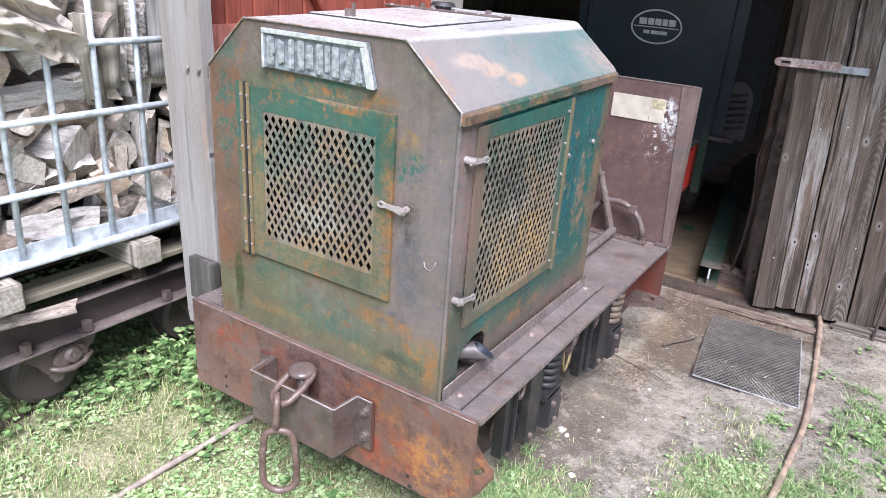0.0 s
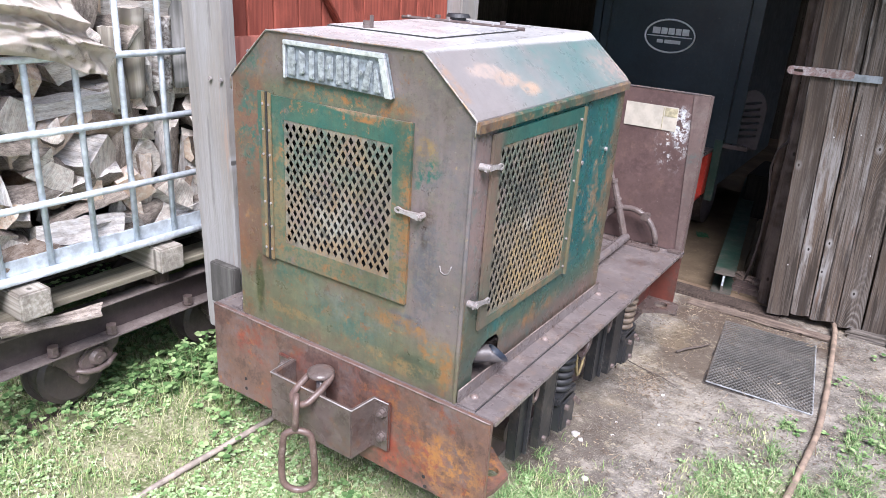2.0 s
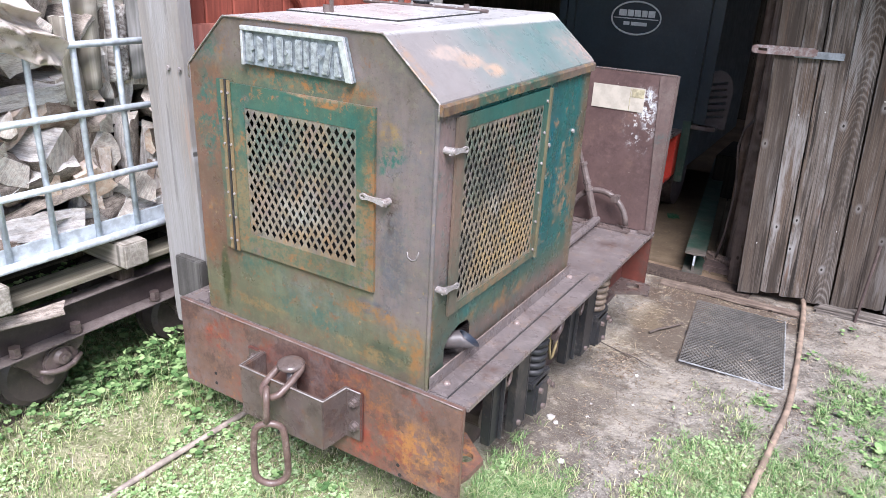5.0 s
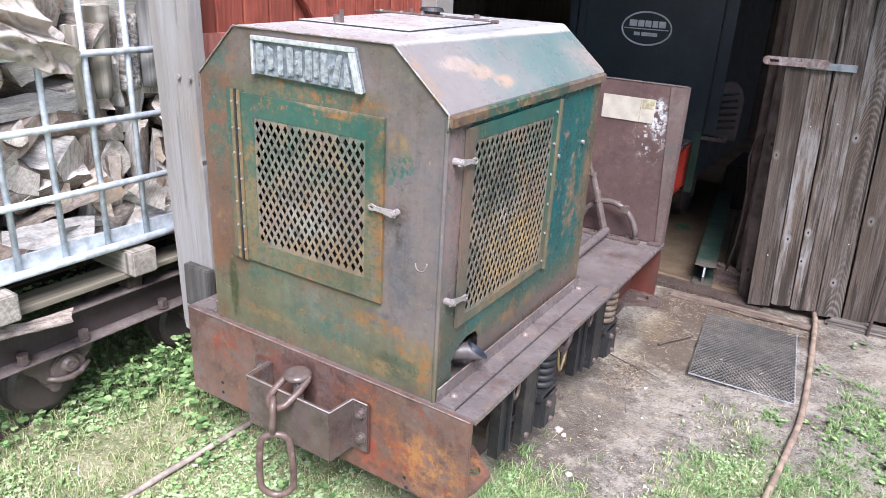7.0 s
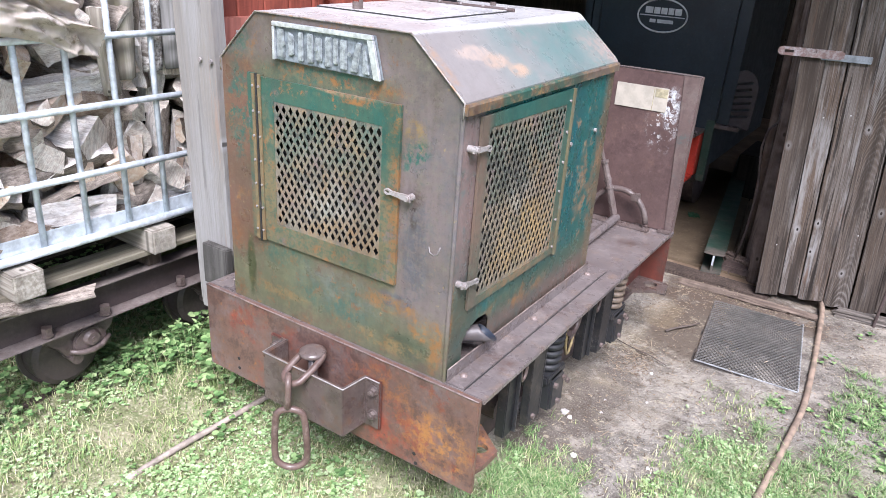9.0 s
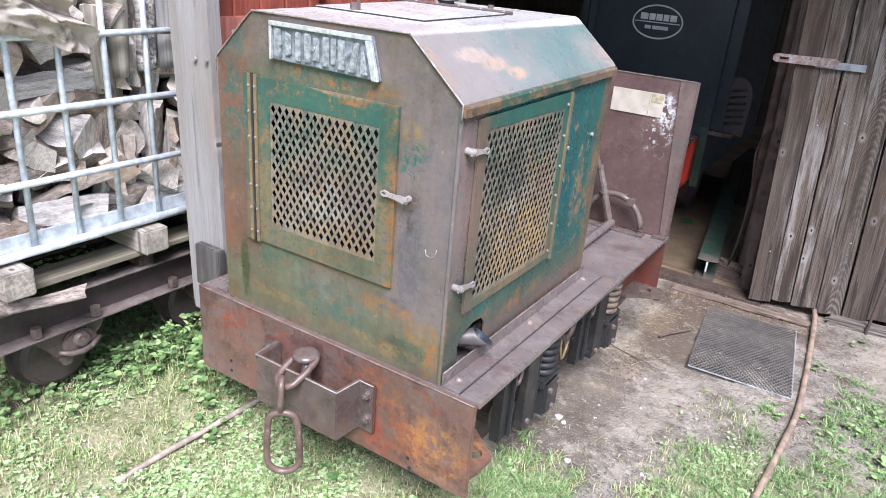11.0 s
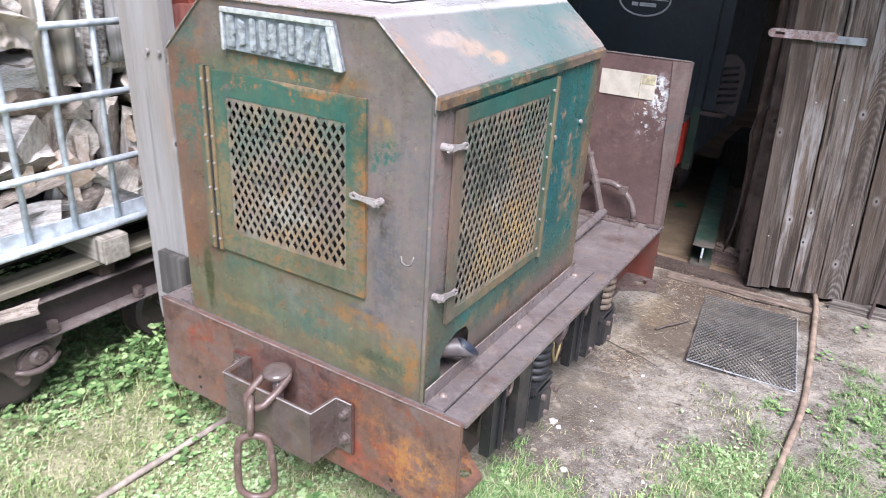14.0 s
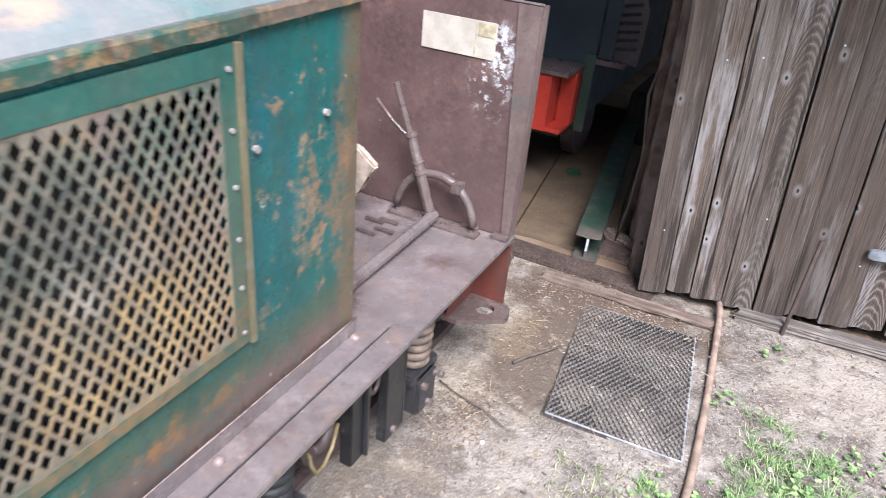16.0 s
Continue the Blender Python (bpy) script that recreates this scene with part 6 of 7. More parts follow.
for k in range(-3, 5):
    y = -0.010 + 0.1545 * k
    part("upright_tube", tube(bmesh.new(), [(CX1 - 0.012, y, 0.655), (CX1 - 0.012, y, 1.70)], 0.0105, 10), galvanised, cage)
    part("upright_tube", tube(bmesh.new(), [(CX0 + 0.012, y, 0.655), (CX0 + 0.012, y, 1.70)], 0.0105, 8), galvanised, cage)

# firewood
def log_mesh(seed):
    """A split log along x: bark on its round side, split faces, sawn ends."""
    r = random.Random(seed)
    length = 1.0
    spread = r.choice((60, 75, 95, 120, 180))
    rad = r.uniform(0.46, 0.60)
    section = [(-0.24 - 0.12 * r.random(), 0.09 * r.uniform(-1, 1))]
    steps = r.choice((3, 4, 6))
    for i in range(steps + 1):
        a = radians(-spread / 2 + spread * i / steps)
        q = rad * r.uniform(0.82, 1.10)
        section.append((q * math.cos(a) - 0.22, q * math.sin(a)))
    bm = bmesh.new()
    cuts = 9
    rings = []
    bend = (r.uniform(-0.14, 0.14), r.uniform(-0.14, 0.14))
    slope = r.uniform(-0.10, 0.10)
    for c in range(cuts + 1):
        t = c / cuts
        sx = (t - 0.5) * length
        k = 1 + 0.16 * math.sin(3.1 * t + seed)
        rings.append([bm.verts.new((sx + (r.uniform(-0.03, 0.03) + slope * p[1] / 0.4 if c in (0, cuts) else 0), p[0] * k + bend[0] * math.sin(math.pi * t) + r.uniform(-0.03, 0.03), p[1] * k + bend[1] * math.sin(math.pi * t) + r.uniform(-0.03, 0.03))) for p in section])
    n = len(section)
    for a, b in zip(rings, rings[1:]):
        for i in range(n):
            f = bm.faces.new((a[i], a[(i + 1) % n], b[(i + 1) % n], b[i]))
            f.material_index = 1 if 1 <= i < n - 1 else 0
            f.smooth = True
    for ring in (rings[0], rings[-1]):
        for i in range(n):
            e = bm.edges.get((ring[i], ring[(i + 1) % n]))
            e.smooth = False
    for a, b in zip(rings, rings[1:]):
        for i in (0, 1, n - 1):
            bm.edges.get((a[i], b[i])).smooth = False
    bm.faces.new(rings[0][::-1]).material_index = 2
    bm.faces.new(rings[-1]).material_index = 2
    bmesh.ops.recalc_face_normals(bm, faces=bm.faces)
    me = bpy.data.meshes.new("split_log")
    bm.to_mesh(me)
    bm.free()
    for m in (split_wood, bark, end_wood):
        me.materials.append(m)
    return me


log_meshes = [log_mesh(s) for s in range(22)]
lr = random.Random(12)


def put_log(x, y, z, yaw, pitch, roll, length, size):
    ob = new("split_log", lr.choice(log_meshes))
    ob.matrix_world = pose(x, y, z, roll, pitch, yaw) @ Matrix.Diagonal((length, size, size, 1))
    return tagged(ob, "weathered grey-tan split firewood log in the container", "firewood", "firewood logs")


z = 0.685
while z < 1.62:
    y = CY0 + 0.06 + lr.uniform(0, 0.05)
    size = lr.uniform(0.13, 0.18)
    while y < CY1 - 0.04:
        s = size * lr.uniform(0.75, 1.3)
        kind = lr.random()
        if kind < 0.50:
            put_log(CX1 - 0.045 - 0.17 - lr.uniform(0, 0.05), y, z + lr.uniform(-0.02, 0.02), lr.uniform(-28, 28), lr.uniform(-20, 20), lr.uniform(0, 360), 0.34, s)
            y += s * 0.74
        elif kind < 0.86:
            put_log(CX1 - 0.05 - s * 0.5, y + 0.10, z + lr.uniform(-0.02, 0.02), 90 + lr.uniform(-22, 22), lr.uniform(-22, 22), lr.uniform(0, 360), lr.uniform(0.2, 0.32), s * 0.9)
            y += 0.155
        else:
            put_log(CX1 - 0.05 - s * 0.5, y, z + 0.06, lr.uniform(-15, 15), 90 + lr.uniform(-18, 18), lr.uniform(0, 360), lr.uniform(0.2, 0.3), s * 0.75)
            y += s * 0.7
    z += size * 0.60
for n in range(7):
    put_log(CX1 - 0.10, CY0 + 0.10 + 0.165 * n, 0.705 + lr.uniform(-0.01, 0.03), 90 + lr.uniform(-15, 15), lr.uniform(-8, 8), lr.uniform(0, 360), lr.uniform(0.22, 0.3), lr.uniform(0.12, 0.16))
for n in range(26):
    put_log(CX1 - 0.38 - lr.uniform(0, 0.12), lr.uniform(CY0 + 0.08, CY1 - 0.08), lr.uniform(0.72, 1.62), lr.choice((0, 90)) + lr.uniform(-20, 20), lr.uniform(-15, 15), lr.uniform(0, 360), 0.36, 0.17)

under_board = rough_slab(pose(1.60, 2.592, 0.018, 0, 0, -86.0), 0.070, 0.70, 0.050, 0.15, 11.0)
tagged(part("board", under_board, sill_wood), "grey weathered board lying before the barn door", "board")
end_stick = tube(bmesh.new(), [(1.950, 2.640, 0.045), (1.975, 2.53, 0.026), (2.005, 2.36, 0.016), (2.03, 2.20, 0.012)], [0.012, 0.0125, 0.011, 0.009], 8)
tagged(part("stick", end_stick, hose_mat), "rusty brown rod leaning on the weathered board", "rod")
old_board = rough_slab(pose(0.83, 2.408, 0.004, 0, 0, -86.0), 0.085, 0.72, 0.030, 0.25, 3.0)
tagged(part("board", old_board, rotten_wood), "rotten brown timber half sunk before the sill", "board")
slab = new("loose_slab", log_meshes[3])
slab.matrix_world = pose(WX + 0.025, -0.36, 0.492, 168, 3, 78) @ Matrix.Diagonal((0.30, 0.19, 0.085, 1))
tagged(slab, "loose pale split slab wedged on the pallet", "firewood")

smooth_bark = timber("smooth_bark", (0.52, 0.485, 0.41), (0.20, 0.175, 0.14), along=2, scale=0.35, knots=True, knot=7.0, moss=0.45, arch=0.0)
birch_bark = timber("birch_bark", (0.80, 0.78, 0.74), (0.16, 0.13, 0.11), along=0, scale=0.9, knots=False, arch=0.2)


grey_split = timber("grey_split", (0.55, 0.545, 0.53), (0.30, 0.29, 0.275), along=2, knots=False, arch=0.2)


def upright_log(y, z0, z1, r, lean, skin, label, flat=1.0):
    bm = bmesh.new()
    rings = []
    for c in range(8):
        t = c / 7
        rings.append([bm.verts.new(((r * flat) * math.cos(a) * (1 + 0.10 * noise.noise((math.cos(a) * 2 + y * 40, math.sin(a) * 2, t * 4))), r * math.sin(a) * (1 + 0.14 * noise.noise((math.cos(a) * 2, math.sin(a) * 2 + y * 40, t * 3))) + lean * (t - 0.5), z0 + (z1 - z0) * t + (0.008 * noise.noise((a, y * 30, t)) if c in (0, 7) else 0))) for a in (2 * math.pi * i / 18 for i in range(18))])
    for a, b in zip(rings, rings[1:]):
        for i in range(18):
            bm.faces.new((a[i], a[(i + 1) % 18], b[(i + 1) % 18], b[i])).smooth = True
    for ring in (rings[0][::-1], rings[-1]):
        bm.faces.new(ring).material_index = 1
    bm.transform(Matrix.Translation((CX1 - 0.03 - r * flat, y, 0)))
    tagged(part("round_log", bm, [skin, end_wood]), label, "firewood", "firewood logs")


upright_log(0.00, 1.115, 1.40, 0.029, -0.03, smooth_bark, "upright grey-green barked branch wood in the container")
upright_log(0.075, 1.165, 1.46, 0.042, 0.02, smooth_bark, "thick upright grey barked log in the container")
upright_log(0.185, 1.18, 1.43, 0.034, 0.01, birch_bark, "upright log with flaking white bark in the container")
upright_log(0.275, 1.185, 1.50, 0.056, 0.0, grey_split, "upright grey split slab in the container", 0.35)

for n in range(75):
    put_log(CX0 + 0.20 + lr.uniform(0, 0.32), lr.uniform(CY0 + 0.1, CY1 - 0.1), lr.uniform(0.72, 1.60), lr.choice((0, 90)) + lr.uniform(-20, 20), lr.uniform(-15, 15), lr.uniform(0, 360), 0.36, 0.19)

# thin twigs caught in the foot of the cage
tr = random.Random(5)
for n in range(7):
    y0, z0 = 0.20 + 0.05 * n, 0.715 + tr.uniform(0, 0.05)
    bend = [(CX1 + 0.008 + 0.006 * k, y0 + tr.uniform(0.02, 0.05) * k, z0 + tr.uniform(-0.03, 0.03) * k) for k in range(4)]
    tagged(part("twig", tube(bmesh.new(), bend, [0.0022, 0.002, 0.0017, 0.0012], 6), grey_split), "thin dry twig caught in the container cage", "twig", "twigs in the cage")

# folded canvas hung over the top rail
def along_line(pts, t):
    """The point at the share t of a line through pts."""
    f = min(max(t, 0.0), 0.9999) * (len(pts) - 1)
    i = int(f)
    return Vector(pts[i]).lerp(Vector(pts[i + 1]), f - i)


def drape():
    """A crumpled sheet whose folds run down to one hanging corner."""
    bm = bmesh.new()
    nu, nv = 100, 84
    left = [(-0.66, 1.72), (-0.66, 1.60), (-0.66, 1.48), (-0.65, 1.36)]
    right = [(-0.36, 1.72), (-0.20, 1.52), (-0.165, 1.44), (-0.135, 1.375), (-0.070, 1.335), (-0.072, 1.255)]
    hem = [(-0.65, 1.36), (-0.48, 1.345), (-0.33, 1.335), (-0.24, 1.312), (-0.165, 1.272), (-0.115, 1.268), (-0.072, 1.255)]
    top = [(-0.66, 1.72), (-0.36, 1.72)]

    def crease(a):
        """A sharp ridge once in every unit."""
        return 1 - abs((a % 1.0) - 0.5) * 2

    rows = []
    for j in range(nv + 1):
        v = j / nv
        row = []
        for i in range(nu + 1):
            u = i / nu
            p = along_line(left, v) * (1 - u) + along_line(right, v) * u + along_line(top, u) * (1 - v) + along_line(hem, u) * v
            p -= Vector(left[0]) * (1 - u) * (1 - v) + Vector(right[0]) * u * (1 - v) + Vector(left[-1]) * (1 - u) * v + Vector(right[-1]) * u * v
            w1, w2 = noise.noise((u * 2.0, v * 2.0, 1.0)), noise.noise((u * 4.3, v * 4.3, 5.0))
            fold = 0.050 * crease(2.6 * v + 0.35 * u + 0.55 * w1) ** 1.6 + 0.024 * crease(5.1 * v - 0.9 * u + 0.9 * w1 + 0.4 * w2) + 0.016 * crease(2.7 * u + 1.6 * v + 1.2 * w2)
            fold += 0.012 * (1 - abs(noise.noise((u * 9, v * 11, 2.0))) * 2)
            hang = 0.035 * math.sin(math.pi * min(u * 1.1, 1.0)) * math.sin(math.pi * v)
            row.append(bm.verts.new((-0.935 + 0.015 * u + fold + hang, p.x + 0.012 * w2, p.y + 0.010 * w1 * math.sin(math.pi * v))))
        rows.append(row)
    for a, b in zip(rows, rows[1:]):
        for i in range(nu):
            bm.faces.new((a[i], a[i + 1], b[i + 1], b[i])).smooth = True
    bmesh.ops.solidify(bm, geom=list(bm.faces), thickness=0.004)
    return bm


tagged(part("canvas_sheet", drape(), canvas), "crumpled beige canvas hung over the container cage", "canvas")

# ---- things inside the barn ----
def trodden_boards():
    k = Nodes("floor_wood")
    tone = k.mix(k.ramp(k.noise(4, detail=8, rough=0.7), 0.36, 0.64), (0.140, 0.104, 0.066), (0.096, 0.070, 0.045))
    tone = k.mix(k.ramp(k.noise(3, (14, 1, 1), 3, 6), 0.46, 0.66, 0, 0.35), tone, (0.105, 0.080, 0.055))
    tone = k.mix(k.ramp(k.noise(2.3, shift=9, detail=7), 0.52, 0.66, 0, 0.7), tone, (0.085, 0.066, 0.048))
    tone = k.mix(k.ramp(k.noise(26, shift=5, detail=6, rough=0.75), 0.60, 0.70, 0, 0.7), tone, (0.05, 0.040, 0.03))
    tone = k.mix(k.ramp(k.noise(45, shift=15, detail=4), 0.60, 0.70, 0, 0.5), tone, (0.24, 0.19, 0.13))
    return k.done(tone, 0.85, 0.0, k.noise(60, detail=6), 0.4, 0.004, 0.2)


floor_wood = trodden_boards()
barn_floor = thing("barn_floor", "dusty brown timber floor boards in the barn", "floor", kind="structure")
for k in range(-2, 2):
    o0, o1 = k * 0.46 + 0.004, k * 0.46 + 0.456
    part("floor_board", prism(bmesh.new(), [(0.208 + o0, 2.69), (0.208 + o1, 2.69), (-0.11 + o1, 5.0), (-0.11 + o0, 5.0)], 2, -0.03, 0.0215, 0.003), floor_wood, barn_floor)
rag = rough_slab(pose(0.216, 3.559, 0.030, 0, 0, 30), 0.07, 0.05, 0.010, 0.4, 7.0)
tagged(part("green_scrap", rag, plain("green_scrap", (0.012, 0.060, 0.026), 0.6)), "small bright green scrap on the barn floor", "scrap")

shed_loco = thing("stored_locomotive", "dark blue-grey locomotive standing in the barn", "locomotive")
DY = 3.4
part("front_plate", boxed(-0.66, 0.215, DY, DY + 0.02, 0.40, 2.1, 0.003), cab_paint, shed_loco)
part("hood_body", boxed(-0.66, 0.26, DY + 0.0205, DY + 1.8, 0.40, 2.0, 0.02), cab_paint, shed_loco)
for x in (-0.725, -0.665, 0.218):
    part("corner_angle", boxed(x, x + 0.052, DY - 0.03, DY + 0.0, 0.74 if x > 0 else 0.33, 2.1, 0.004), cab_paint, shed_loco)
part("lower_angle", boxed(0.218, 0.27, DY - 0.03, DY + 0.0, 0.33, 0.739, 0.004), green_iron, shed_loco, "green lower angle iron")
part("side_plate", boxed(0.272, 0.345, DY + 0.005, DY + 0.02, 0.72, 2.1, 0.003), cab_paint, shed_loco)
part("foot_step", boxed(0.25, 0.42, DY - 0.02, DY + 0.15, 0.69, 0.715, 0.003), bare_steel, shed_loco)
part("frame", boxed(-0.70, 0.12, DY + 0.03, DY + 1.8, 0.25, 0.39), black_iron, shed_loco)
part("deck_edge", boxed(-0.62, 0.215, DY - 0.26, DY - 0.002, 0.655, 0.675, 0.002), bare_steel, shed_loco)
rbm = boxed(-0.35, 0.13, DY - 0.25, DY - 0.002, 0.36, 0.65, 0.006)
part("buffer_block", rbm, bright_red, shed_loco, "bright red buffer block")
part("buffer_side", boxed(0.132, 0.212, DY - 0.10, DY - 0.002, 0.37, 0.65, 0.004), bright_red, shed_loco)
part("buffer_foot", boxed(0.10, 0.21, DY - 0.24, DY - 0.101, 0.36, 0.385, 0.004), bright_red, shed_loco)
for s in (-0.55, 0.1):
    part("wheel", rod(bmesh.new(), (s - 0.04, DY + 0.5, 0.22), (s + 0.04, DY + 0.5, 0.22), 0.2, 28), rust_iron, shed_loco)
badge = part("badge", rod(bmesh.new(), (0, 0, 0), (0, 0, 0.006), 1.0, 48), cab_paint, shed_loco, "oval maker's badge with a white rim")
badge.data.transform(Matrix.Translation((-0.197, DY - 0.002, 1.342)) @ Matrix.Diagonal((0.165, 1, 0.105, 1)) @ Matrix.Rotation(radians(90), 4, "X"))
ringb = bmesh.new()
tube(ringb, [(-0.197 + 0.162 * math.cos(a), DY - 0.009, 1.342 + 0.102 * math.sin(a)) for a in (2 * math.pi * i / 48 for i in range(48))], 0.0055, 6, True)
part("badge_rim", ringb, white_paint, badge)
for x0, x1, z0, z1 in ((-0.312, -0.262, 1.352, 1.392), (-0.255, -0.215, 1.352, 1.392), (-0.208, -0.168, 1.352, 1.392), (-0.160, -0.125, 1.352, 1.392), (-0.118, -0.075, 1.352, 1.392), (-0.345, -0.05, 1.336, 1.342), (-0.275, -0.235, 1.296, 1.318), (-0.225, -0.12, 1.296, 1.318)):
    part("badge_bar", boxed(x0, x1, DY - 0.0125, DY - 0.0085, z0, z1, 0.001), white_paint, badge)

ib = bmesh.new()
prism(ib, [(-0.055, 0.0), (0.055, 0.0), (0.055, 0.010), (0.006, 0.014), (0.006, 0.112), (0.055, 0.116), (0.055, 0.126), (-0.055, 0.126), (-0.055, 0.116), (-0.006, 0.112), (-0.006, 0.014), (-0.055, 0.010)], 1, 0.0, 2.5)
ib.transform(Matrix.Translation((0.585, 2.60, 0.0225)) @ Matrix.Rotation(radians(8.5), 4, "Z"))
steel_beam = tagged(part("steel_beam", ib, green_iron), "green steel I-beam lying on the barn floor", "steel beam")
cut = boxed(-0.005, 0.005, -0.003, -0.0005, 0.050, 0.108)
cut.transform(Matrix.Translation((0.585, 2.60, 0.0225)) @ Matrix.Rotation(radians(8.5), 4, "Z"))
part("cut_end", cut, galvanised, steel_beam, "bright sawn end")

stub = rough_slab(pose(0.725, 2.803, 0.054, 0, 0, 66.0), 0.060, 0.24, 0.062, 0.08, 17.0)
tagged(part("timber_offcut", stub, pole_wood), "short dark brown timber lying beside the steel beam", "timber")

pole = bmesh.new()
tube(pole, [(0.690, 3.02, 0.0), (0.668, 3.0, 0.8), (0.640, 2.98, 2.3)], 0.022, 8)
tagged(part("timber_pole", pole, pole_wood), "dark brown pole leaning in the barn doorway", "pole")
pole = bmesh.new()
box(pole, 0.715, 0.755, 2.84, 2.90, 0.0, 2.2, 0.004)
tagged(part("timber_batten", pole, pole_wood), "dark brown batten standing behind the door post", "batten")
wr = bmesh.new()
tube(wr, [(x + 0.065, y, z) for x, y, z in ((0.60, 2.80, 0.05), (0.625, 2.80, 0.25), (0.635, 2.80, 0.50), (0.60, 2.80, 0.75), (0.615, 2.80, 0.85), (0.655, 2.80, 0.90), (0.66, 2.80, 1.10), (0.65, 2.8, 1.5))], 0.007, 6)
tagged(part("wire_hook", wr, rust_iron), "bent rusty wire hanging beside the door post", "wire")
# pressed seat pan with slots
pan = bmesh.new()
PX = -0.065
outline = [(0.36 + PX, 0.72), (0.53 + PX, 0.70)] + [(0.445 + PX + 0.095 * math.cos(a), 0.94 + 0.13 * math.sin(a)) for a in (radians(-10 + 25 * i) for i in range(9))]
slots = []
for i in range(6):
    zc = 0.775 + 0.042 * i
    w = 0.055 if i < 4 else 0.045
    slots.append([(0.455 + PX - w, zc - 0.016), (0.455 + PX + w, zc + 0.004), (0.455 + PX + w, zc + 0.020), (0.455 + PX - w, zc + 0.002)])
plate_with_holes(pan, outline, slots, 1, 3.44, 3.452)
tagged(part("slotted_seat", pan, web_shade_iron), "slotted pressed-metal seat hanging beside the stored locomotive", "seat")
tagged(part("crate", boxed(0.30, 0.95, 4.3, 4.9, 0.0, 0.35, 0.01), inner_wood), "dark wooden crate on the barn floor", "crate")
tagged(part("short_beam", boxed(0.62, 0.78, 2.70, 2.80, 0.0, 0.06, 0.006, ), rust_iron), "rusty offcut of steel on the barn floor", "steel offcut")

# ---- plants and litter ----
gr = np.random.RandomState(7)


def scatter(name, label, category, material, verts, faces):
    me = bpy.data.meshes.new(name)
    me.from_pydata(verts, [], faces)
    me.materials.append(material)
    return tagged(new(name, me), label, category, kind="stuff")


def free(x, y):
    """Not under the locomotive or on the grating."""
    return not (-0.492 < x < -0.462 and -0.3 < y < 0.3) and not (-0.62 < x < 0.42 and 0.27 < y < 1.7) and not (0.70 < x < 1.22 and 1.56 < y < 2.3)


def turf_share(x, y):
    n = noise.noise((x * 2.3, y * 2.3, 1.0)) + 0.5 * noise.noise((x * 6, y * 6, 4.0))
    if x < 0.46:
        return (0.95 if y > -0.12 and x > -0.5 else 0.70) + 0.8 * n if y < 0.4 or x < -0.6 else 0.0
    if x < 0.86:
        return (0.85 if y < 0.28 else 0.35 if y < 0.55 and x < 0.72 else 0.06 if y < 0.8 else 0.0) + 0.6 * n * (y < 0.6)
    return (0.52 if y < 1.05 else 0.12 if y < 1.35 else 0.0) + 0.6 * n * (y < 1.45)


def make_grass():
    verts, faces = [], []
    tufts = 0
    while tufts < 24000:
        x, y = gr.uniform(-2.2, 2.6), gr.uniform(-1.6, 2.3)
        if math.hypot(x - 1.2, y + 1.0) > 3.3 or not free(x, y) or gr.rand() > turf_share(x, y):
            continue
        tufts += 1
        lush = noise.noise((x * 3.1, y * 3.1, 6.0))
        tall = gr.uniform(0.010, 0.034) * (1.15 if (0.45 < x < 0.80 and y < 0.6) or (x > 0.9 and lush > 0.1) else 1.2 if x < -0.8 or lush > 0.25 else 0.75)
        for _ in range(gr.randint(4, 8)):
            bx, by = x + gr.normal(0, 0.014), y + gr.normal(0, 0.014)
            a, h = gr.uniform(0, 2 * math.pi), tall * gr.uniform(0.6, 1.5)
            out = h * gr.uniform(0.3, 1.2)
            w = gr.uniform(0.0009, 0.0018)
            dx, dy = math.cos(a), math.sin(a)
            z = ground_height(bx, by) - 0.003
            i = len(verts)
            verts += [(bx - dy * w, by + dx * w, z), (bx + dy * w, by - dx * w, z),
                (bx + dx * out * 0.4 - dy * w * 0.8, by + dy * out * 0.4 + dx * w * 0.8, z + h * 0.65), (bx + dx * out * 0.4 + dy * w * 0.8, by + dy * out * 0.4 - dx * w * 0.8, z + h * 0.65),
                (bx + dx * out, by + dy * out, z + h * 0.9)]
            faces += [(i, i + 1, i + 3, i + 2), (i + 2, i + 3, i + 4)]
    scatter("grass", "short green and straw-coloured grass", "grass", grass_mat, verts, faces)


def add_leaf(verts, faces, x, y, z, r, tilt, turn):
    m = Matrix.Translation((x, y, z)) @ Matrix.Rotation(turn, 3, "Z").to_4x4() @ Matrix.Rotation(tilt, 4, "X")
    i = len(verts)
    verts.append(tuple(m @ Vector((0, 0, -0.15 * r))))
    for k in range(8):
        a = 2 * math.pi * k / 8
        q = r * (1.0 if k not in (2,) else 0.85)
        verts.append(tuple(m @ Vector((q * math.cos(a) * 0.9, q * math.sin(a), 0.05 * r * math.cos(2 * a)))))
    faces.extend((i, i + 1 + k, i + 1 + (k + 1) % 8) for k in range(8))


def clover_plant(verts, faces, x, y, big, height):
    h = height * gr.uniform(0.5, 1.3)
    z = ground_height(x, y) + h
    r = gr.uniform(0.0042, 0.0078) * big
    turn = gr.uniform(0, 6.28)
    for k in range(3):
        a = turn + k * 2.094
        add_leaf(verts, faces, x + 0.95 * r * math.cos(a), y + 0.95 * r * math.sin(a), z, r, gr.uniform(-0.5, 0.5), a)
    i = len(verts)
    verts += [(x - 0.001, y, z - h), (x + 0.001, y, z - h), (x, y, z)]
    faces.append((i, i + 1, i + 2))


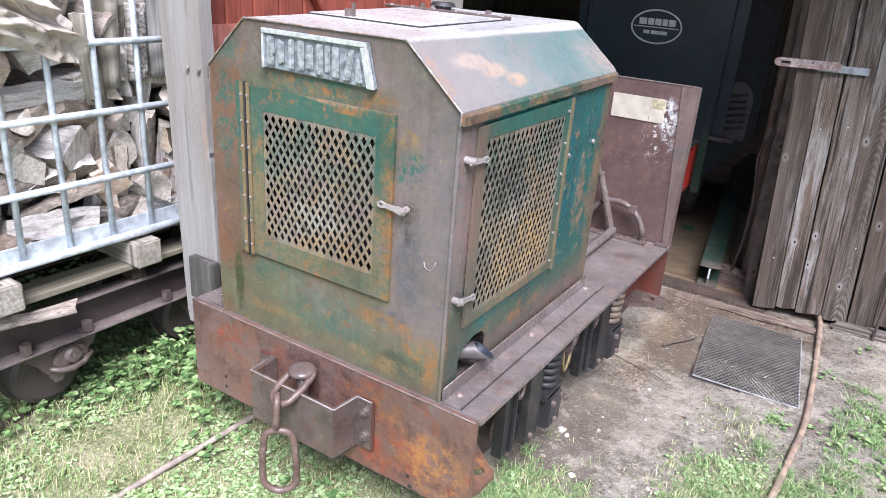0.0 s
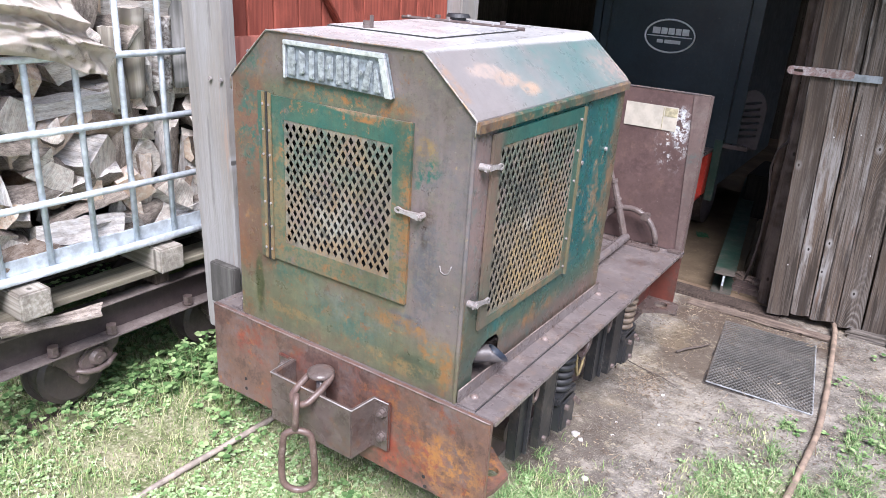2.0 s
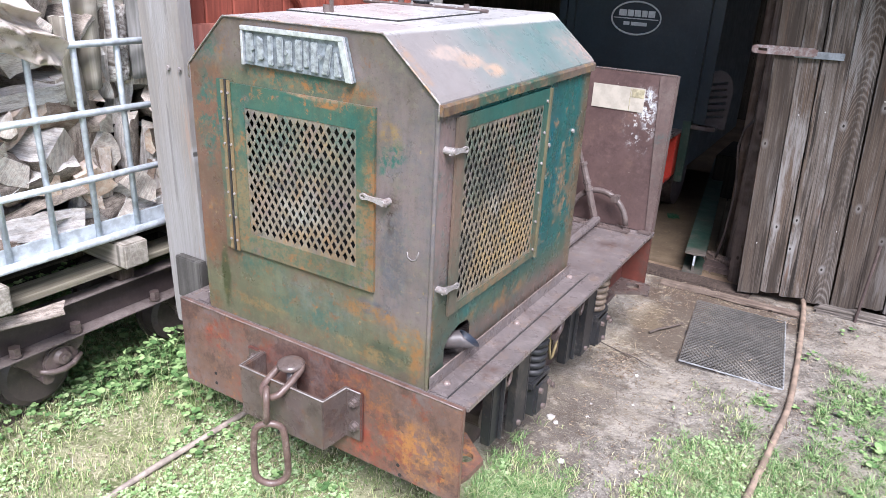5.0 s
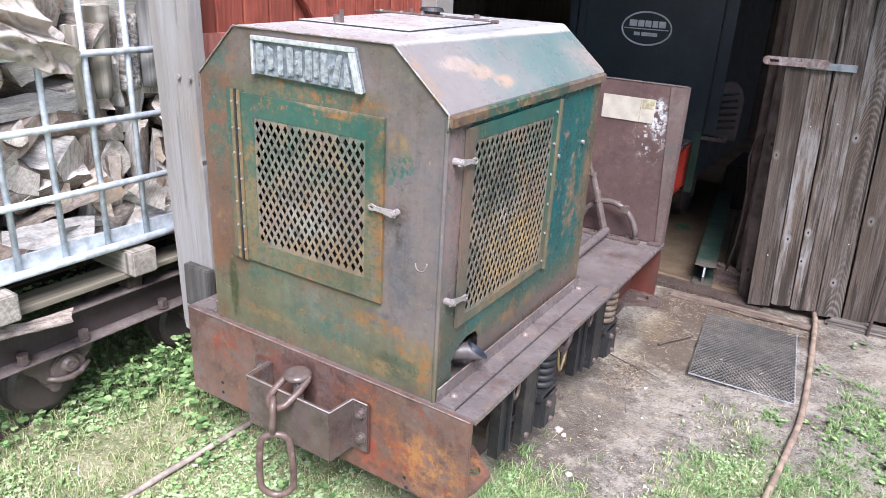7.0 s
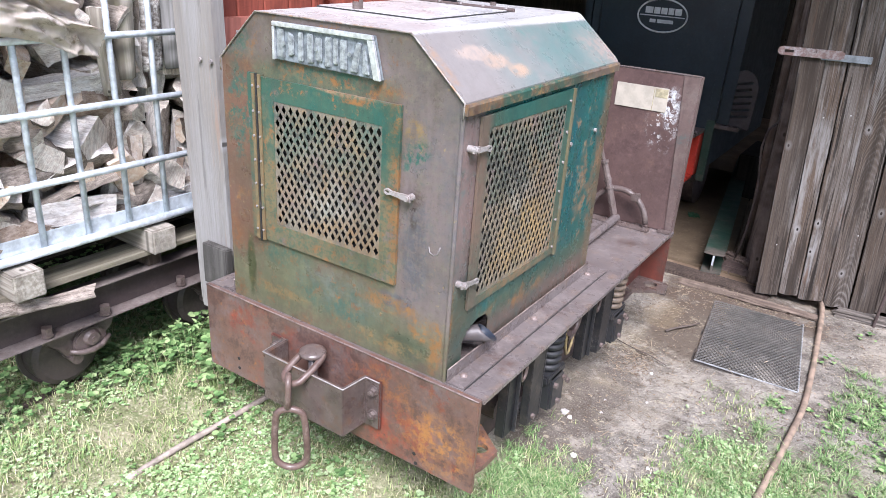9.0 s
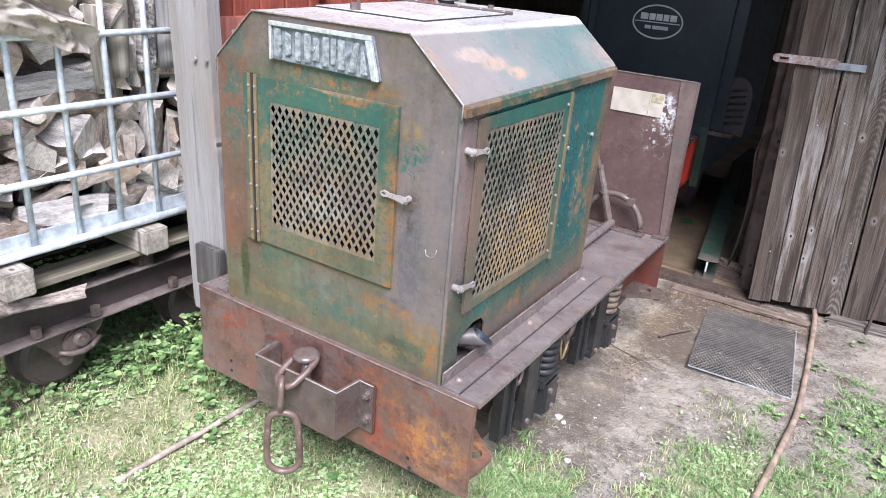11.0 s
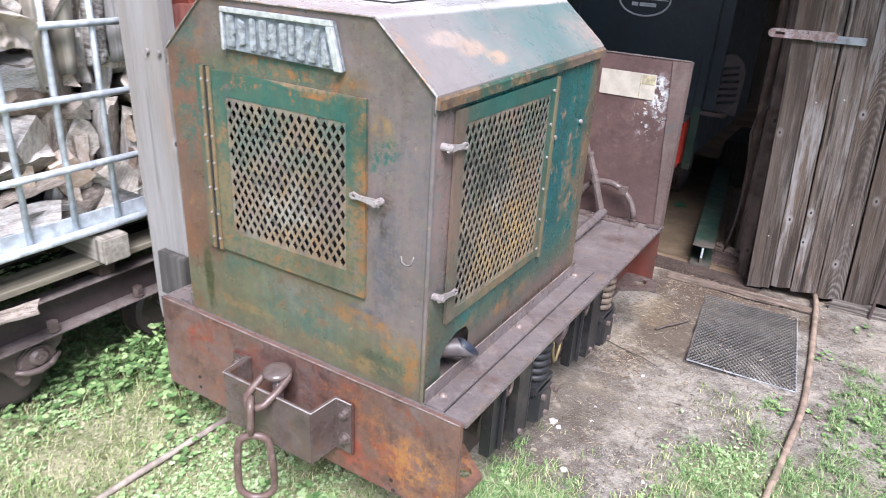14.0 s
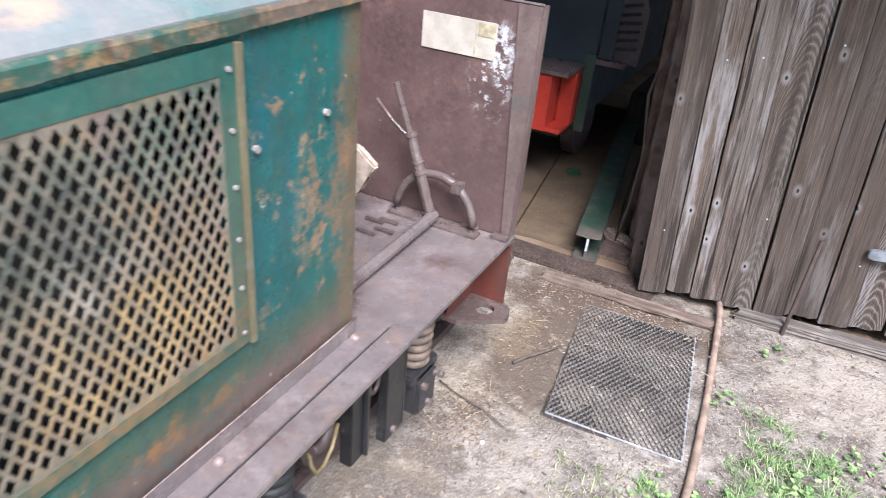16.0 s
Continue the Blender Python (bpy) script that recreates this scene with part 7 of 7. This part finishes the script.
# where broad-leaved weeds stand in clumps: x, y, plants, spread
BROAD_CLUMPS = ((1.42, 1.53, 40, 0.05), (1.50, 1.64, 40, 0.05), (1.36, 1.40, 22, 0.04), (1.70, 1.86, 40, 0.07), (1.60, 1.38, 40, 0.07), (1.165, 1.42, 10, 0.02), (1.85, 1.95, 20, 0.04), (1.75, 1.50, 30, 0.06))


def make_clover():
    verts, faces = [], []
    plants = 0
    while plants < 16500:
        x, y = gr.uniform(-1.6, 2.4), gr.uniform(-1.4, 1.4)
        if not free(x, y) or math.hypot(x - 1.2, y + 1.0) > 3.3:
            continue
        n = noise.noise((x * 2.1, y * 2.1, 8.0)) + 0.6 * noise.noise((x * 6, y * 6, 3.0))
        share = 0.42 + 1.3 * n if x < 0.5 and y < 0.5 else 0.10 + 0.7 * n if x > 0.86 and y < 1.2 else 0.22 + 0.6 * n if y < 0.45 else 0.0
        if gr.rand() > share:
            continue
        plants += 1
        clover_plant(verts, faces, x, y, 1.25 if gr.rand() < 0.12 else gr.uniform(0.5, 0.95), 0.013)
    scatter("clover", "low pale green clover in the turf", "clover", clover_mat, verts, faces)
    verts, faces = [], []
    plants = 0
    while plants < 2000:
        x, y = gr.uniform(-2.2, 2.2), gr.uniform(-1.2, 1.5)
        n = noise.noise((x * 2.6, y * 2.6, 14.0)) + 0.5 * noise.noise((x * 7, y * 7, 3.0))
        wagon_side = x < -0.93 - 0.25 * n and y < 0.7
        wall_foot = -0.98 < x < -0.54 and 0.02 + 0.4 * n < y < 0.24
        corner = x > 1.42 and 0.85 < y < 1.4 and n > 0.12 and gr.rand() < 0.4
        foot = -0.55 < x < 0.45 and -0.10 < y < 0.10 and n > 0.05
        if not (wagon_side or wall_foot or corner or foot) or not free(x, y):
            continue
        plants += 1
        clover_plant(verts, faces, x, y, gr.uniform(1.1, 2.0) if not corner else gr.uniform(1.2, 2.2), 0.05 if wagon_side or wall_foot else 0.03)
    for _ in range(240):
        x, y = gr.uniform(-1.05, -0.66), gr.uniform(-0.12, 0.62)
        if y < 0.05 and x > -0.86:
            continue
        clover_plant(verts, faces, x, y, gr.uniform(1.4, 2.6), gr.uniform(0.03, 0.13))
    for x, y in ((1.30, 1.98), (1.31, 2.01), (1.28, 1.95), (1.40, 2.34), (1.42, 2.36), (1.16, 1.48), (1.18, 1.45), (1.55, 1.25), (1.60, 1.22), (1.57, 1.29)):
        for _ in range(2):
            clover_plant(verts, faces, x + gr.normal(0, 0.02), y + gr.normal(0, 0.02), gr.uniform(0.9, 1.5), 0.02)
    for cx, cy, count, spread in BROAD_CLUMPS:
        for _ in range(int(count * 0.6)):
            clover_plant(verts, faces, cx + gr.normal(0, spread), cy + gr.normal(0, spread), gr.uniform(0.6, 1.8), gr.uniform(0.008, 0.03))
    scatter("lush_weeds", "lush darker clover and broad-leaved weeds", "weeds", lush_mat, verts, faces)


def make_tufts():
    """Bright arching grass in clumps on the trodden earth."""
    verts, faces = [], []
    made = 0
    while made < 1300:
        x, y = gr.uniform(0.42, 2.05), gr.uniform(-0.35, 2.05)
        n = noise.noise((x * 2.9, y * 2.9, 22.0)) + 0.4 * noise.noise((x * 8, y * 8, 2.0))
        by_beam = x < 1.0 and y < 0.50 + 0.30 * n
        yard = x > 0.92 and y < 1.30 + 0.3 * n and n > (-0.05 if y > 1.0 else -0.2)
        far = x > 1.34 and 0.9 < y < 1.80 + 0.35 * n and n > -0.25
        strip = 1.12 < x < 1.20 and 0.9 < y < 1.45
        if not (by_beam or yard or strip or far) or not free(x, y) or abs(x - 1.2 + 0.02 * (y - 1)) < 0.02:
            continue
        made += 1
        if made % 13 == 0:
            x, y = gr.normal(0.60, 0.08), gr.normal(0.38, 0.12)
        size = gr.uniform(0.010, 0.027) * (1.15 if by_beam else 1.0)
        for _ in range(gr.randint(18, 34)):
            bx, by = x + gr.normal(0, 0.012), y + gr.normal(0, 0.012)
            a, h = gr.uniform(0, 2 * math.pi), size * gr.uniform(0.6, 1.5)
            out = h * gr.uniform(0.5, 2.3)
            w = gr.uniform(0.0008, 0.0016)
            dx, dy = math.cos(a), math.sin(a)
            z = ground_height(bx, by) - 0.003
            i = len(verts)
            for t, lift in ((0.0, 0.0), (0.30, 0.62), (0.68, 0.95)):
                ww = w * (1 - 0.4 * t)
                verts += [(bx + dx * out * t - dy * ww, by + dy * out * t + dx * ww, z + h * lift), (bx + dx * out * t + dy * ww, by + dy * out * t - dx * ww, z + h * lift)]
            verts.append((bx + dx * out, by + dy * out, z + h * 0.88))
            faces += [(i, i + 1, i + 3, i + 2), (i + 2, i + 3, i + 5, i + 4), (i + 4, i + 5, i + 6)]
    scatter("grass_tufts", "bright green arching grass in clumps", "grass", tuft_mat, verts, faces)


def make_litter():
    verts, faces = [], []
    bits = 0
    while bits < 16000:
        x, y = gr.uniform(-1.6, 2.2), gr.uniform(-1.2, 2.55)
        if gr.rand() < 0.05:
            x, y = gr.uniform(0.42, 1.25), gr.normal(2.33, 0.07)
        bare = 1.0 if x > 0.5 and y > 0.2 else 0.3
        if gr.rand() > bare or (-0.6 < x < 0.40 and 0.1 < y < 2.3):
            continue
        bits += 1
        heap = gr.rand()
        if heap < 0.05:
            x, y = gr.normal(0.56, 0.06), gr.normal(1.42, 0.10)
        elif heap < 0.09:
            x, y = gr.normal(0.55, 0.12), gr.normal(2.05, 0.16)
        long = 0.0015 + 0.009 * gr.rand() ** 2 if gr.rand() < 0.92 else gr.uniform(0.010, 0.035)
        w = gr.uniform(0.0007, 0.0030) if long < 0.011 else gr.uniform(0.0006, 0.0014)
        if 0.70 < x < 1.22 and 1.56 < y < 2.3 and gr.rand() < 0.80:
            continue
        z = ground_height(x, y) + 0.002 + (0.016 if 0.70 < x < 1.22 and 1.56 < y < 2.3 else 0)
        m = Matrix.Translation((x, y, z + gr.uniform(0, 0.004))) @ pose(0, 0, 0, gr.uniform(-20, 20), gr.uniform(-20, 20), gr.uniform(0, 360))
        i = len(verts)
        verts += [tuple(m @ Vector(p)) for p in ((-long, -w * gr.uniform(0.2, 1), 0), (long * 0.9, -w * gr.uniform(0.3, 1.2), 0), (long, w * gr.uniform(0.1, 1), 0.001), (-long * 0.8, w, 0.001), (long * gr.uniform(-0.4, 0.4), 0, w))]
        faces += [(i, i + 1, i + 4), (i + 1, i + 2, i + 4), (i + 2, i + 3, i + 4), (i + 3, i, i + 4)]
    scatter("litter", "wood chips, straw and dry leaf litter on the earth", "litter", litter_mat, verts, faces)


def make_weeds():
    """Tall stems beside the wagon."""
    verts, faces, leaf_verts, leaf_faces = [], [], [], []
    for _ in range(70):
        x, y = gr.uniform(-1.0, -0.62), gr.uniform(-0.15, 0.45)
        h, a = gr.uniform(0.08, 0.26), gr.uniform(0, 6.28)
        out = h * gr.uniform(0.2, 0.7)
        for k in range(4):
            t0, t1 = k / 4, (k + 1) / 4
            w = 0.002 * (1 - t0)
            p, q = (x + math.cos(a) * out * t0 ** 2, y + math.sin(a) * out * t0 ** 2, h * t0), (x + math.cos(a) * out * t1 ** 2, y + math.sin(a) * out * t1 ** 2, h * t1)
            i = len(verts)
            verts += [(p[0] - w, p[1], p[2]), (p[0] + w, p[1], p[2]), (q[0] + w * 0.7, q[1], q[2]), (q[0] - w * 0.7, q[1], q[2])]
            faces.append((i, i + 1, i + 2, i + 3))
    for _ in range(60):
        x, y = gr.uniform(-1.02, -0.86), gr.uniform(-0.08, 0.50)
        h, lean = 0.03 + 0.13 * gr.rand() ** 2, (gr.uniform(-0.05, 0.06), gr.uniform(-0.05, 0.05))
        base = ground_height(x, y)
        i = len(leaf_verts)
        leaf_verts += [(x - 0.0014, y, base), (x + 0.0014, y, base), (x + lean[0] + 0.0008, y + lean[1], base + h), (x + lean[0] - 0.0008, y + lean[1], base + h)]
        leaf_faces.append((i, i + 1, i + 2, i + 3))
        for n in range(int(3 + h * 38)):
            t = 0.35 + 0.65 * gr.rand()
            long = gr.uniform(0.010, 0.019)
            wide = long * gr.uniform(0.45, 0.75)
            m = Matrix.Translation((x + lean[0] * t, y + lean[1] * t, base + h * t)) @ pose(0, 0, 0, gr.uniform(-35, 35), gr.uniform(-40, 25), gr.uniform(0, 360))
            i = len(leaf_verts)
            leaf_verts += [tuple(m @ Vector(q)) for q in ((0, 0, 0), (long * 0.6, -wide, 0.003), (long * 1.3, -wide * 0.8, 0.002), (long * 2.0, 0, -0.004), (long * 1.3, wide * 0.8, 0.002), (long * 0.6, wide, 0.003))]
            leaf_faces += [(i, i + 1, i + 2, i + 3), (i, i + 3, i + 4, i + 5)]
    scatter("leafy_weeds", "leafy green weeds growing up beside the wagon", "weeds", lush_mat, leaf_verts, leaf_faces)
    scatter("tall_grass", "tall thin grass stems beside the wagon wheel", "grass", grass_mat, verts, faces)


make_grass()
make_clover()
make_tufts()
make_litter()
make_weeds()
